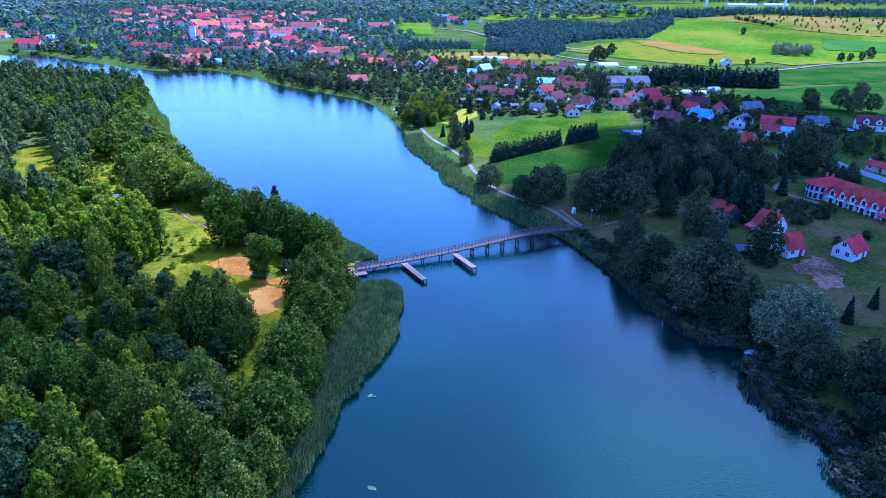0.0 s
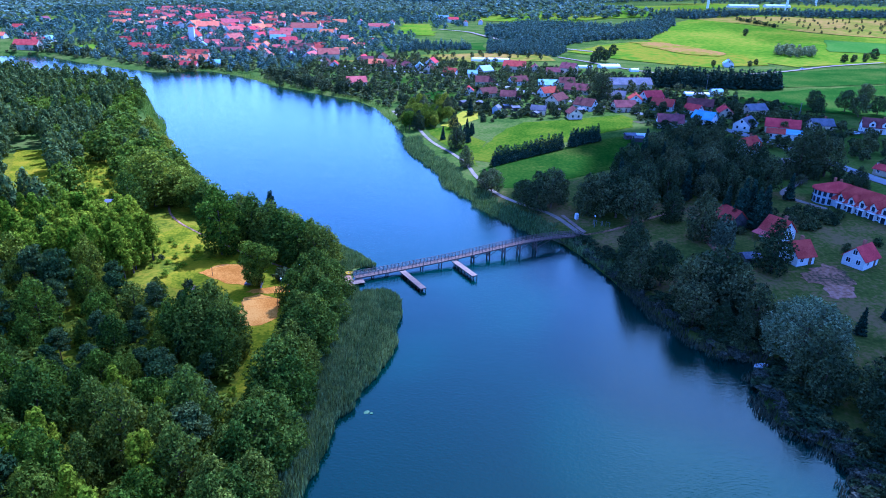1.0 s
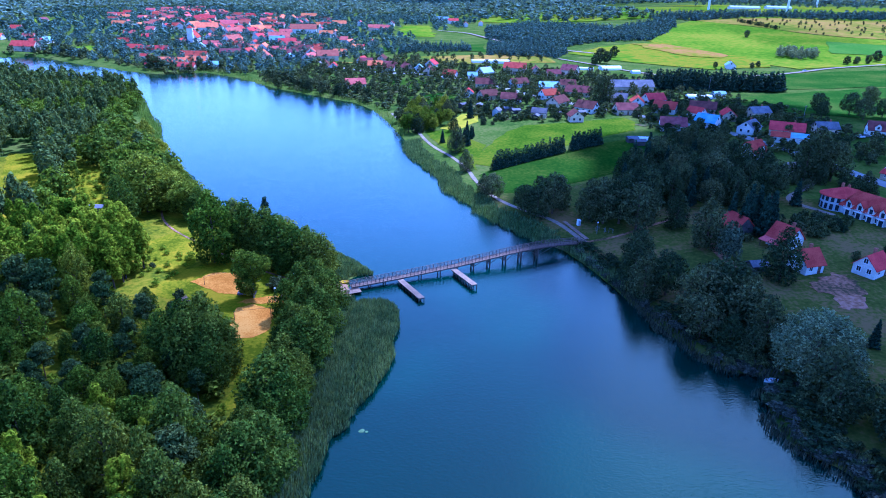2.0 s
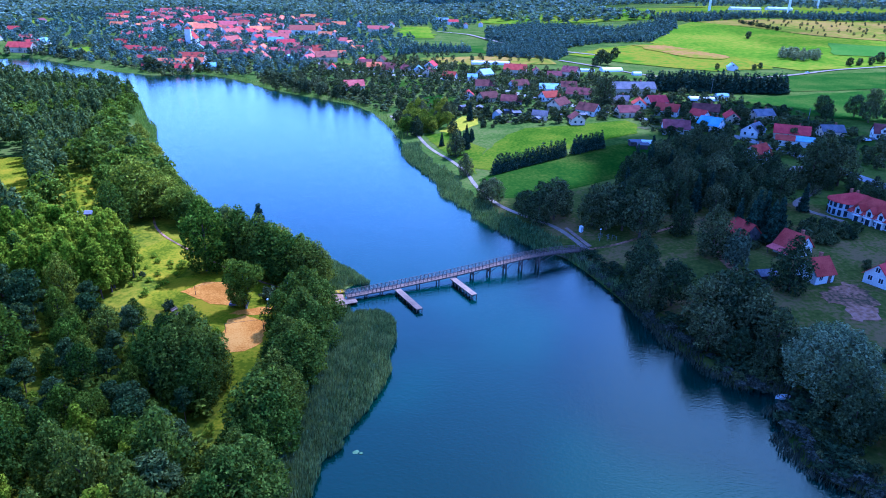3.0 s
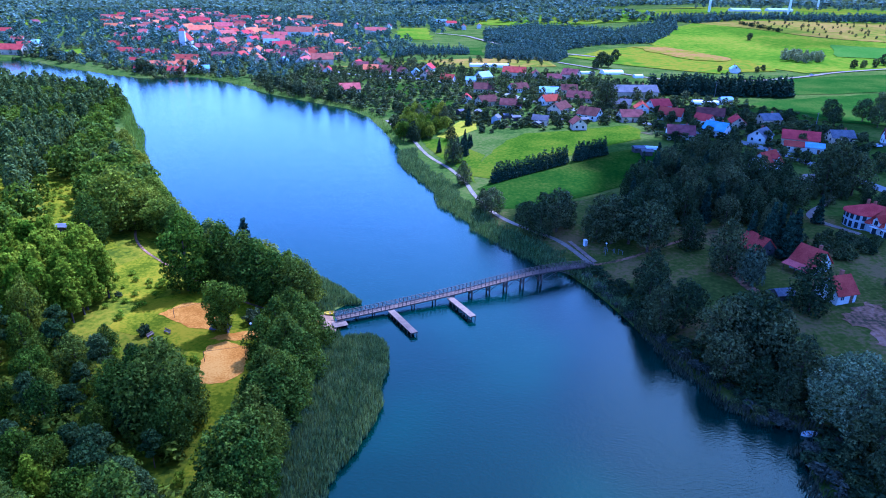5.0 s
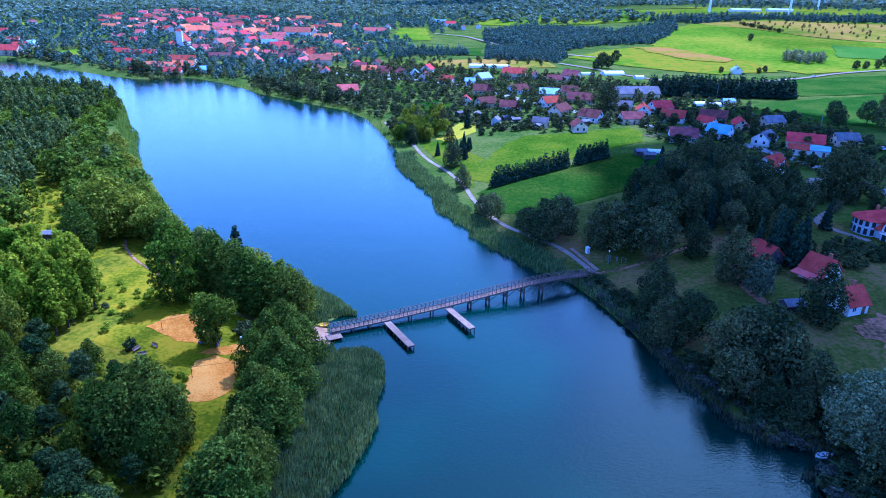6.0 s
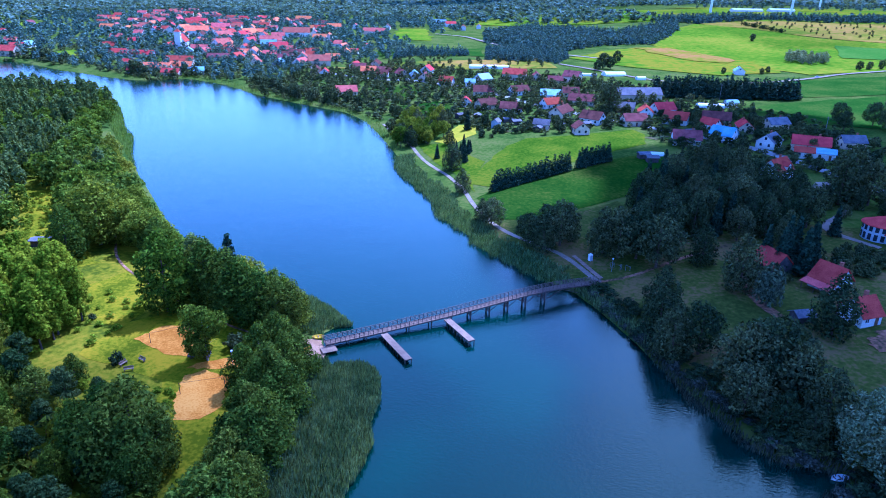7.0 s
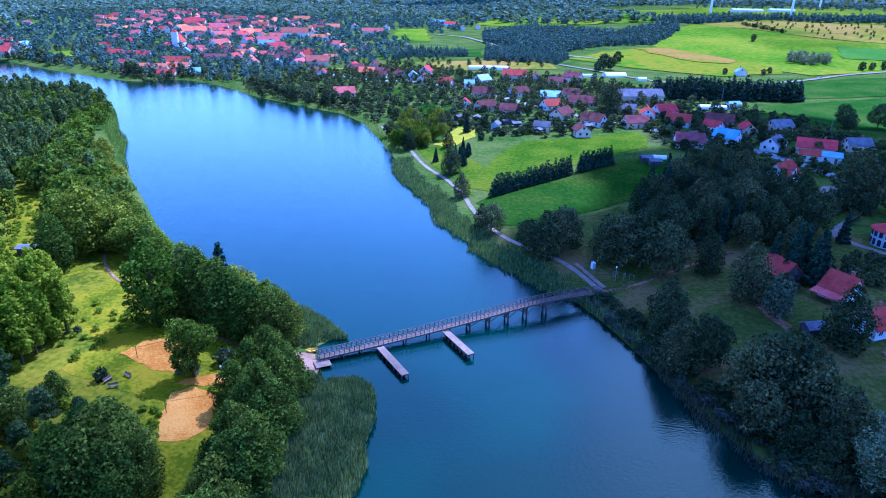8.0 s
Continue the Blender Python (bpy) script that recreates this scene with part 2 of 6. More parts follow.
# both far foliage tones brightened and blued to stand in for haze
L_FAR = leaves("hazed_far_leaves", (0.075, 0.120, 0.100), (0.145, 0.200, 0.165), 0.1, 0.25)
L_FIR = leaves("hazed_conifer_needles", (0.056, 0.098, 0.084), (0.108, 0.158, 0.130), 0.1, 0.15)
L_SHOREREED = leaves("bright_reed_blades", (0.105, 0.175, 0.028), (0.20, 0.265, 0.046), 0.1, 0.3, 0.06)
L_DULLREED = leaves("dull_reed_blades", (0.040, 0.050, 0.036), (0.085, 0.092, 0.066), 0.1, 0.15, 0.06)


def water_surface():
    m = material("lake_water", ((0.001, 0.014, 0.010), (0.002, 0.017, 0.012)), 0.01, rough=0.05, spec=0.5)
    nodes, link = m.node_tree.nodes, m.node_tree.links.new
    shader = nodes["Principled BSDF"]
    shader.inputs["IOR"].default_value = 1.56
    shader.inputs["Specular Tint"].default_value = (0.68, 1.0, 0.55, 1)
    place, squash = nodes.new("ShaderNodeNewGeometry"), nodes.new("ShaderNodeMapping")
    squash.inputs["Scale"].default_value = (0.55, 1.0, 1.0)
    squash.inputs["Rotation"].default_value = (0, 0, 0.3)
    link(place.outputs["Position"], squash.inputs["Vector"])
    last = None
    for size, depth in ((2.6, 0.07), (1.3, 0.05), (0.12, 0.07)):
        wave, relief = nodes.new("ShaderNodeTexNoise"), nodes.new("ShaderNodeBump")
        wave.inputs["Scale"].default_value, wave.inputs["Detail"].default_value = size, 3.0
        relief.inputs["Strength"].default_value, relief.inputs["Distance"].default_value = 0.5, depth
        link(squash.outputs[0], wave.inputs["Vector"])
        link(wave.outputs["Fac"], relief.inputs["Height"])
        if last:
            link(last.outputs[0], relief.inputs["Normal"])
        last = relief
    link(last.outputs[0], shader.inputs["Normal"])
    return m


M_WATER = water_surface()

# ---- land ----
from mathutils.geometry import delaunay_2d_cdt

WEST_SHORE = [(-40, -160), (-30, -40), (-25, 30), (-23.4, 72), (-22.4, 77), (-21.6, 81), (-20.5, 86), (-20.1, 91), (-20.3, 96.5), (-18.1, 98.8),
              (-17.4, 103.8), (-15.7, 107.3), (-14.4, 111.6), (-12.9, 115.5), (-12.4, 122), (-12.4, 130), (-12.6, 138), (-13.6, 143.6), (-16, 145.8), (-20.2, 145.2), (-23.2, 143.2), (-25, 149), (-25, 153), (-27.5, 161), (-21.5, 163), (-27, 170), (-38, 181), (-53, 195), (-66, 204.5), (-78.5, 214), (-87, 224), (-94.5, 235),
              (-102.5, 248), (-111, 261.5), (-122, 278.5), (-133, 297), (-141, 311), (-156, 345), (-173, 371), (-196, 415), (-206, 432), (-222, 443), (-262, 446), (-330, 470),
              (-430, 520), (-560, 560)]
EAST_SHORE = [(-560, 700), (-440, 640), (-406, 652), (-341, 602), (-280, 562), (-244, 546), (-214, 565), (-174, 534), (-133, 486), (-98, 456),
              (-66, 431), (-50, 405), (-37, 366), (-24, 322), (-22, 300), (-15, 279), (-5.7, 259), (-3, 241), (5.6, 225), (12.2, 209),
              (19.5, 200), (26.6, 190.5), (32.5, 184.5), (37.2, 174), (41.5, 161), (45, 148), (49.5, 135), (54, 123.5), (57, 120.5), (61, 120.4), (64.8, 119), (65.2, 116.4), (62.6, 114.8), (60.2, 112.8), (59.2, 107), (58.2, 100),
              (60.6, 95.4), (64.8, 92), (65, 86), (62, 79), (66, 60), (74, 0), (80, -160)]
LAKE = np.array(WEST_SHORE + EAST_SHORE, float)


def within(poly, x, y):
    x, y = np.asarray(x, float), np.asarray(y, float)
    inside = np.zeros(x.shape, bool)
    for (ax, ay), (bx, by) in zip(poly, np.roll(poly, -1, 0)):
        if ay != by:
            inside ^= ((ay > y) != (by > y)) & (x < (bx - ax) * (y - ay) / (by - ay) + ax)
    return inside


def edge_distance(poly, x, y):
    x, y = np.asarray(x, float), np.asarray(y, float)
    best = np.full(x.shape, 1e9)
    for (ax, ay), (bx, by) in zip(poly, np.roll(poly, -1, 0)):
        dx, dy = bx - ax, by - ay
        k = np.clip(((x - ax) * dx + (y - ay) * dy) / (dx * dx + dy * dy), 0, 1)
        best = np.minimum(best, np.hypot(x - ax - k * dx, y - ay - k * dy))
    return best


def shore(x, y):
    """Distance from the lake's edge, positive on land."""
    far = edge_distance(LAKE, x, y)
    return np.where(within(LAKE, x, y), -far, far)


def smooth(v):
    v = np.clip(v, 0, 1)
    return v * v * (3 - 2 * v)


def height(x, y):
    """The ground's height: low wooded bank in the west, village bank that rises to hills in the east and north."""
    x, y = np.asarray(x, float), np.asarray(y, float)
    s = shore(x, y)
    land, r = np.maximum(s, 0), np.hypot(x, y)
    east = smooth((x + 0.12 * y + 10) / 60)
    bank = 0.35 * (1 - np.exp(-land / 2.5)) + 0.9 * (1 - np.exp(-land / 12)) + (1.2 + 5.6 * east) * (1 - np.exp(-land / 75))
    hill = smooth((r - 430) / 1300) * (8 + 30 * smooth((x + 0.05 * y + 60) / 520)) + 60 * smooth((r - 2600) / 3000)
    swell = 1.6 * np.sin(x / 95 + 1) * np.cos(y / 120) * smooth((land - 60) / 200) * smooth((r - 300) / 300)
    return np.where(s < 0, np.maximum(-2.2, s * 0.22), bank + hill + swell)


def h(x, y):
    return float(height(np.array([x]), np.array([y]))[0])


def mesh_of(name, verts, faces, mats):
    """A mesh from arrays; faces: rows of three or four corners."""
    verts, faces = np.asarray(verts, np.float32), np.asarray(faces, np.int32)
    data = bpy.data.meshes.new(name)
    data.vertices.add(len(verts))
    data.vertices.foreach_set("co", verts.ravel())
    n, k = faces.shape
    data.loops.add(n * k)
    data.loops.foreach_set("vertex_index", faces.ravel())
    data.polygons.add(n)
    data.polygons.foreach_set("loop_start", np.arange(0, n * k, k, dtype=np.int32))
    data.polygons.foreach_set("loop_total", np.full(n, k, np.int32))
    data.update(calc_edges=True)
    data.materials.append(mats)
    return data


def lines(spans):
    """Grid lines: fine where the land is near, wider far off."""
    out = []
    for a, b, step in spans:
        out += list(np.arange(a, b, step))
    return np.array(out + [spans[-1][1]])


gx = lines([(-7000, -1500, 500), (-1500, -480, 60), (-480, -150, 8), (-150, 130, 3), (130, 480, 10), (480, 1500, 60), (1500, 7000, 500)])
gy = lines([(-600, 30, 30), (30, 330, 3), (330, 700, 6), (700, 1700, 40), (1700, 4800, 300), (4800, 9000, 700)])
XX, YY = np.meshgrid(gx, gy)
ZZ = height(XX, YY)
nx, ny = len(gx), len(gy)
I, J = np.meshgrid(np.arange(nx - 1), np.arange(ny - 1))
corner = (J * nx + I).ravel()
ground = new("ground", mesh_of("ground", np.c_[XX.ravel(), YY.ravel(), ZZ.ravel()],
                               np.c_[corner, corner + 1, corner + nx + 1, corner + nx], M_GROUND))
ground.data.polygons.foreach_set("use_smooth", np.ones(len(ground.data.polygons), bool))
tagged(ground, "grassy lake banks rising to low hills", "ground", kind="structure")
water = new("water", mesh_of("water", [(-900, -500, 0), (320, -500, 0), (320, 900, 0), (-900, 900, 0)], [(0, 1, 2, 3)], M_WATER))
tagged(water, "deep blue rippled lake water", "lake", kind="structure")


def sheet(name, outline, mat, label, category="field", step=6.0, lift=0.12, wobble=0.6):
    """A patch of land cover laid over the ground, with an uneven edge."""
    ring = []
    rnd = random.Random(name + label)
    for (ax, ay), (bx, by) in zip(outline, outline[1:] + outline[:1]):
        n = max(1, int(math.hypot(bx - ax, by - ay) / step))
        for i in range(n):
            ring.append(Vector((ax + (bx - ax) * i / n + rnd.uniform(-wobble, wobble), ay + (by - ay) * i / n + rnd.uniform(-wobble, wobble))))
    poly = np.array(ring)
    x0, y0 = poly.min(0)
    x1, y1 = poly.max(0)
    px, py = np.meshgrid(np.arange(x0, x1, step), np.arange(y0, y1, step))
    px, py = px.ravel(), py.ravel()
    keep = within(poly, px, py) & (edge_distance(poly, px, py) > step * 0.4)
    n = len(ring)
    points = ring + [Vector(p) for p in zip(px[keep], py[keep])]
    v, _, f, _, _, _ = delaunay_2d_cdt(points, [], [list(range(n))], 1, 1e-4)
    flat = np.array([(p.x, p.y) for p in v])
    z = np.maximum(height(flat[:, 0], flat[:, 1]), 0.03) + lift
    ob = new(name, mesh_of(name, np.c_[flat, z], [t[:3] for t in f if len(t) == 3], mat))
    bm = bmesh.new()
    bm.from_mesh(ob.data)
    bmesh.ops.recalc_face_normals(bm, faces=bm.faces)
    if sum(t.normal.z for t in bm.faces) < 0:
        bmesh.ops.reverse_faces(bm, faces=bm.faces)
    for t in bm.faces:
        t.smooth = True
    bm.to_mesh(ob.data)
    bm.free()
    return tagged(ob, label, category, kind="structure")


def strip(name, line, width, mat, label, category, lift=0.16, step=3.0):
    """A road or path along a line, following the ground, with raised worn edges."""
    pts = []
    for (ax, ay), (bx, by) in zip(line, line[1:]):
        n = max(1, int(math.hypot(bx - ax, by - ay) / step))
        pts += [(ax + (bx - ax) * i / n, ay + (by - ay) * i / n) for i in range(n)]
    pts = np.array(pts + [line[-1]], float)
    for _ in range(6):
        pts[1:-1] = (pts[:-2] + 2 * pts[1:-1] + pts[2:]) / 4
    way = np.gradient(pts, axis=0)
    way /= np.linalg.norm(way, axis=1)[:, None]
    side = np.c_[-way[:, 1], way[:, 0]]
    rng = np.random.RandomState(len(pts))
    offs = (-0.5, -0.18, 0.18, 0.5)
    rows = [pts + side * width * (o + (rng.uniform(-0.06, 0.06, (len(pts), 1)) if abs(o) == 0.5 else 0)) for o in offs]
    verts = np.concatenate([np.c_[r, np.maximum(height(r[:, 0], r[:, 1]), 0.05) + lift] for r in rows])
    n = len(pts)
    k = np.arange(n - 1)
    faces = np.concatenate([np.c_[k + a * n, k + a * n + 1, k + (a + 1) * n + 1, k + (a + 1) * n] for a in range(3)])
    ob = new(name, mesh_of(name, verts, faces[:, ::-1], mat))
    return tagged(ob, label, category, kind="structure")


# west bank
sheet("forest_floor", [(-34, 48), (-150, 48), (-195, 262), (-150, 272), (-110, 244), (-76, 206), (-56, 190), (-40, 176), (-34, 160), (-33, 140)], M_FLOOR, "sunny grass and undergrowth between the trees", "undergrowth", 5.0, 0.05)
sheet("clearing", [(-73, 145), (-69, 158), (-62, 164), (-46, 166), (-38, 158), (-31, 152), (-31, 146), (-36, 136), (-37.5, 124), (-40, 112), (-43.5, 110), (-46, 118), (-50, 124), (-52, 136)],
      M_LAWN, "trodden grass of the bathing clearing", "grass", 3.0, 0.1)
sheet("clearing", [(-88, 176), (-82, 187), (-74, 186), (-70, 176), (-68, 166), (-69, 156), (-75, 157), (-82, 166)], M_LAWN, "sunny mown meadow among the trees", "grass", 3.0, 0.1)
sheet("clearing", [(-112, 178), (-118, 192), (-113, 203), (-100, 199), (-92, 190), (-101, 181)], M_LAWN, "yellowish mown lawn round a shed", "grass", 3.0, 0.1)
sheet("clearing", [(-150, 252), (-136, 252), (-96, 178), (-114, 190)], M_LAWN, "lush tall grass in the wood", "grass", 3.0, 0.1)
sheet("clearing", [(-188, 270), (-175, 272), (-124, 190), (-141, 190)], M_LAWN, "bright grass clearing in the pine wood", "grass", 3.0, 0.1)
sheet("clearing", [(-96, 84), (-99, 100), (-92, 112), (-86, 104), (-88, 88)], M_MEADOW, "narrow grassy gap between trees", "grass", 3.0, 0.1)
sheet("clearing", [(-39.5, 101), (-37.2, 101), (-35.5, 108), (-34.5, 122), (-36, 128), (-38.2, 124), (-40.5, 112)], M_LAWN, "sunny grass strip between the trees", "grass", 3.0, 0.085)
sheet("sand", [(-45.5, 125), (-41.5, 125.6), (-38.8, 129.4), (-40.5, 139), (-46, 141), (-49, 138.5), (-48, 131.5)], M_SAND, "orange sand of a beach volleyball court", "sand", 0.7, 0.15, 0.28)
sheet("sand", [(-64.5, 151.5), (-61, 157.5), (-55, 157.5), (-49, 150), (-49, 145.5), (-56, 146)], M_SAND, "pale sand patch in the grass", "sand", 0.7, 0.15, 0.28)
sheet("sand", [(-50, 141.2), (-48.5, 143.4), (-44.6, 145.2), (-39.5, 146), (-33, 150.5), (-28, 153), (-28, 150.6), (-33, 147.4), (-39, 143), (-44, 141.6)], M_SAND, "trodden pale way from the court to the bridge", "path", 1.2, 0.14, 0.4)
sheet("sand", [(-31, 143.5), (-31, 155), (-26.5, 156), (-24.9, 152.5), (-24.3, 149), (-23.4, 145), (-25, 143)], M_BEACH, "small sandy beach at the water", "sand", 1.2, 0.13, 0.3)
strip("path", [(-28, 153), (-36.4, 153.8), (-42.4, 156), (-50, 160.2), (-57.6, 165.4), (-68.8, 175), (-80, 183.5), (-90, 194), (-98, 212)], 0.7, M_DIRT, "brown trodden path along the wood", "path")
# east bank
strip("path", [(39.5, 187.4), (36, 196), (33, 205), (25, 212.5), (18.7, 220), (11.5, 236), (7.5, 252), (6.3, 263), (-0.5, 284), (-9.5, 303), (-14.5, 320), (-19, 339), (-32, 373), (-38, 392)],
      1.5, M_PATH, "pale gravel path along the lake", "path")
strip("path", [(39.5, 187.4), (46, 187.8), (52.3, 191.5), (60, 197), (68, 202), (80, 208)], 1.1, M_DIRT, "trodden earth path across the park", "path")
strip("path", [(40.5, 189), (37.5, 197), (35.5, 203)], 1.2, M_DECK, "boarded ramp beside the bridge", "path", 0.3)
sheet("park_lawn", [(34.5, 190), (40, 175), (46.5, 152), (51, 138), (58, 124), (66.5, 121.5), (67.5, 114), (63, 111), (61.5, 101), (67, 92), (67, 60), (180, 60), (172, 200), (150, 215), (112, 226), (60, 212), (42, 196)], M_PARK, "dull grass of the village bank", "lawn", 4.0, 0.06)
sheet("park_lawn", [(33, 190), (25, 203), (14, 221), (9.5, 240), (18, 232), (30, 231), (45, 239), (58, 248), (64, 226), (60, 212), (42, 196)], M_PARK, "dull trodden grass beside the lake path", "lawn", 4.0, 0.07)
sheet("park_lawn", [(45, 183), (52, 196), (64, 204), (78, 200), (90, 176), (86, 156), (74, 146), (64, 146), (57, 156), (50, 168)], M_PARK, "dull green park lawn", "lawn", 4.0)
sheet("park_lawn", [(88, 152), (98, 165), (104, 182), (116, 192), (134, 186), (136, 160), (122, 140), (104, 130), (84, 120), (78, 126), (84, 142)], M_PARK, "dull green garden lawn", "lawn", 4.0)
sheet("bare_earth", [(88.9, 154.7), (94, 160), (98.2, 161.7), (101.1, 159.9), (101, 154), (99.7, 149.7), (96, 144), (93.2, 143), (89.1, 143.1), (91, 146), (92.1, 149.1), (90, 150.7)], M_DIRT, "trodden reddish earth yard", "earth", 1.0, 0.22, 1.0)
strip("track", [(76, 166), (73, 175), (75, 186), (83, 196)], 2.4, M_DIRT, "worn earth track in the park", "track", 0.2)
FIELD_A = [(8, 272), (12, 292), (26, 330), (36, 344), (62, 352), (92, 366), (96, 355), (90, 332), (70, 316), (15, 268)]
FIELD_B = [(10, 256), (16, 263), (66, 303), (92, 316), (92, 290), (72, 262), (58, 250), (43, 240), (26, 231), (17, 233)]
sheet("field", FIELD_A, M_MOWN, "bright green mown meadow by the path", "field", 6.0)
sheet("verge", [(9.5, 262), (4.5, 282), (-5.5, 303), (-10.5, 318), (-15, 338), (-4, 340), (14, 302), (9, 272)], M_MOWN, "grass verge between the path and the meadow", "grass", 4.0, 0.1)
sheet("field", FIELD_B, M_MEADOW, "green meadow below the hedge", "field", 6.0)
sheet("field", [(-8, 343), (4, 378), (13, 377), (12, 356), (0, 336)], M_RAPE, "small yellow flowering crop", "field", 5.0)
sheet("field", [(-20, 395), (-34, 440), (-10, 452), (4, 425), (-2, 400)], M_MEADOW, "green garden meadow", "field", 6.0)
sheet("field", [(-62, 470), (-50, 520), (-18, 512), (-30, 462)], M_MEADOW, "green garden meadow", "field", 8.0)
for x, y, long, wide, turn in ((30, 362, 14, 5, 20), (40, 372, 12, 6, 15), (16, 388, 10, 7, 70), (52, 388, 12, 6, 10), (-2, 410, 14, 6, 60), (12, 402, 9, 6, 20), (86, 396, 10, 7, 30), (100, 348, 12, 6, 40),
                               (128, 402, 10, 6, 0), (-40, 470, 16, 8, 70), (150, 350, 9, 6, 70), (30, 455, 10, 6, 10), (0, 470, 12, 7, 80), (92, 500, 26, 9, 5), (110, 512, 22, 8, 5), (60, 505, 20, 8, 0)):
    c, d = math.cos(radians(turn)), math.sin(radians(turn))
    sheet("garden_plot", [(x + a * long / 2 * c - b * wide / 2 * d, y + a * long / 2 * d + b * wide / 2 * c) for a, b in ((-1, -1), (1, -1), (1, 1), (-1, 1))], M_PLOT, "tilled garden plot with rows of vegetables", "garden", 3.0, 0.2, 0.3)
HILL_LIFT = 0.5
sheet("field", [(224, 880), (368, 1090), (424, 1010), (470, 900), (560, 800), (430, 640), (300, 606), (262, 680), (240, 820)], M_HILL, "vivid green pasture on the hill", "field", 30.0, HILL_LIFT, 4)
sheet("field", [(112, 695), (160, 770), (204, 805), (242, 832), (275, 782), (300, 713), (296, 650), (280, 612), (228, 594), (165, 630)], M_WHEAT, "yellow ripening grain field", "field", 25.0, HILL_LIFT, 4)
sheet("field", [(206, 806), (247, 803), (266, 755), (282, 700), (262, 682), (240, 690), (214, 742)], M_DRY, "parched reddish strip in the grain field", "field", 14.0, HILL_LIFT + 0.5, 5)
sheet("field", [(444, 830), (492, 786), (560, 800), (470, 706), (441, 698), (394, 726)], M_CLOVER, "blue-green clover field on the hill", "field", 20.0, HILL_LIFT + 0.5, 2)
sheet("field", [(-82, 900), (-27, 885), (-36, 1000), (-44, 1120), (-92, 1110)], M_HILL, "bright green field behind the town", "field", 20.0, HILL_LIFT, 4)
sheet("field", [(-90, 742), (-38, 714), (28, 698), (30, 776), (-38, 766), (-85, 792)], M_FARMEADOW, "dull green strip field behind the gardens", "field", 20.0, HILL_LIFT, 3)
sheet("field", [(-760, 1100), (-740, 1180), (-660, 1110), (-620, 1030), (-680, 1040)], M_HILL, "green field in the forest", "field", 20.0, HILL_LIFT, 4)
sheet("field", [(-420, 690), (-398, 728), (-362, 692), (-380, 666)], M_HILL, "small green meadow by the lake", "field", 12.0, HILL_LIFT, 3)
strip("track", [(-30, 1010), (14, 961), (33, 880), (56, 800), (88, 742), (150, 690)], 5.0, M_PATH, "pale field track along the plantation", "track", 0.9, 10.0)
sheet("field", [(372, 1092), (520, 1180), (720, 1120), (600, 860), (562, 806), (474, 902), (428, 1012)], M_TAN, "tan dry pasture with scattered bushes", "field", 35.0, HILL_LIFT, 4)
# next two meadows get their cloud shade from the material's dark colour
sheet("field", [(158, 405), (196, 450), (240, 470), (330, 500), (330, 420), (260, 360), (205, 385)], M_FARMEADOW, "dark green meadow behind the village", "field", 15.0, 0.3, 2)
sheet("field", [(236, 480), (250, 555), (330, 590), (440, 610), (440, 540), (334, 506)], M_FARMEADOW, "dark green meadow behind the village", "field", 15.0, 0.3, 2)
sheet("field", [(560, 1180), (900, 1300), (1300, 1500), (1100, 1000), (780, 900), (610, 862), (724, 1122)], M_HILL, "light green far pasture", "field", 60.0, 0.8, 5)
sheet("field", [(0, 1250), (200, 1400), (520, 1500), (800, 1700), (1000, 1500), (560, 1190), (372, 1110), (330, 1130), (120, 1130)], M_HILL, "pale green far fields", "field", 60.0, 0.8, 5)
sheet("field", [(450, 1550), (900, 1800), (1300, 1750), (1000, 1520), (800, 1420)], M_WHEAT, "pinkish far ploughed field", "field", 80.0, 1.2, 5)
sheet("field", [(-120, 640), (-20, 660), (90, 690), (90, 620), (0, 600)], M_TAN, "dry strip field behind the street", "field", 25.0, 0.4, 3)
strip("road", [(182, 150), (166, 205), (160.6, 233), (157, 250), (155, 263), (152, 279), (148, 294), (143, 312), (132, 338), (120, 352), (106, 366), (93, 384), (78, 402), (56, 428), (37, 465), (18, 498), (-31, 540), (-73, 575), (-100, 594), (-130, 640), (-170, 690), (-230, 760), (-290, 880)],
      6.0, M_ROAD, "pale grey village street", "road", 0.25, 6.0)
strip("track", [(96, 648), (120, 617), (152, 560), (183, 536), (251, 556), (291, 580), (333, 612), (400, 640)], 4.0, M_PATH, "pale field track", "track", 0.6, 8.0)
sheet("yard", [(124, 256), (138, 272), (147, 272), (146, 254), (134, 247)], M_PATH, "pale gravel car park", "yard", 4.0, 0.2)
strip("track", [(147, 262), (132, 240), (120, 228), (112, 222), (122, 206)], 2.2, M_PATH, "gravel drive to the villa", "track", 0.2)

# ---- plants ----
def part(name, data, parent, label=""):
    ob = new(name, data)
    ob.parent = parent
    return tagged(ob, label)


def limb_mesh(name, bones, mat, sides=6):
    """Tapered, joined limbs; bones: (start, end, radius at start, radius at end)."""
    verts, faces = [], []
    for a, b, ra, rb in bones:
        a, b = Vector(a), Vector(b)
        turn = (b - a).to_track_quat("Z", "Y").to_matrix()
        base = len(verts)
        for p, r in ((a, ra), (b, rb)):
            verts += [p + turn @ Vector((r * math.cos(k * math.tau / sides), r * math.sin(k * math.tau / sides), 0)) for k in range(sides)]
        faces += [(base + k, base + (k + 1) % sides, base + sides + (k + 1) % sides, base + sides + k) for k in range(sides)]
    data = mesh_of(name, [tuple(v) for v in verts], faces, mat)
    data.polygons.foreach_set("use_smooth", np.ones(len(data.polygons), bool))
    return data


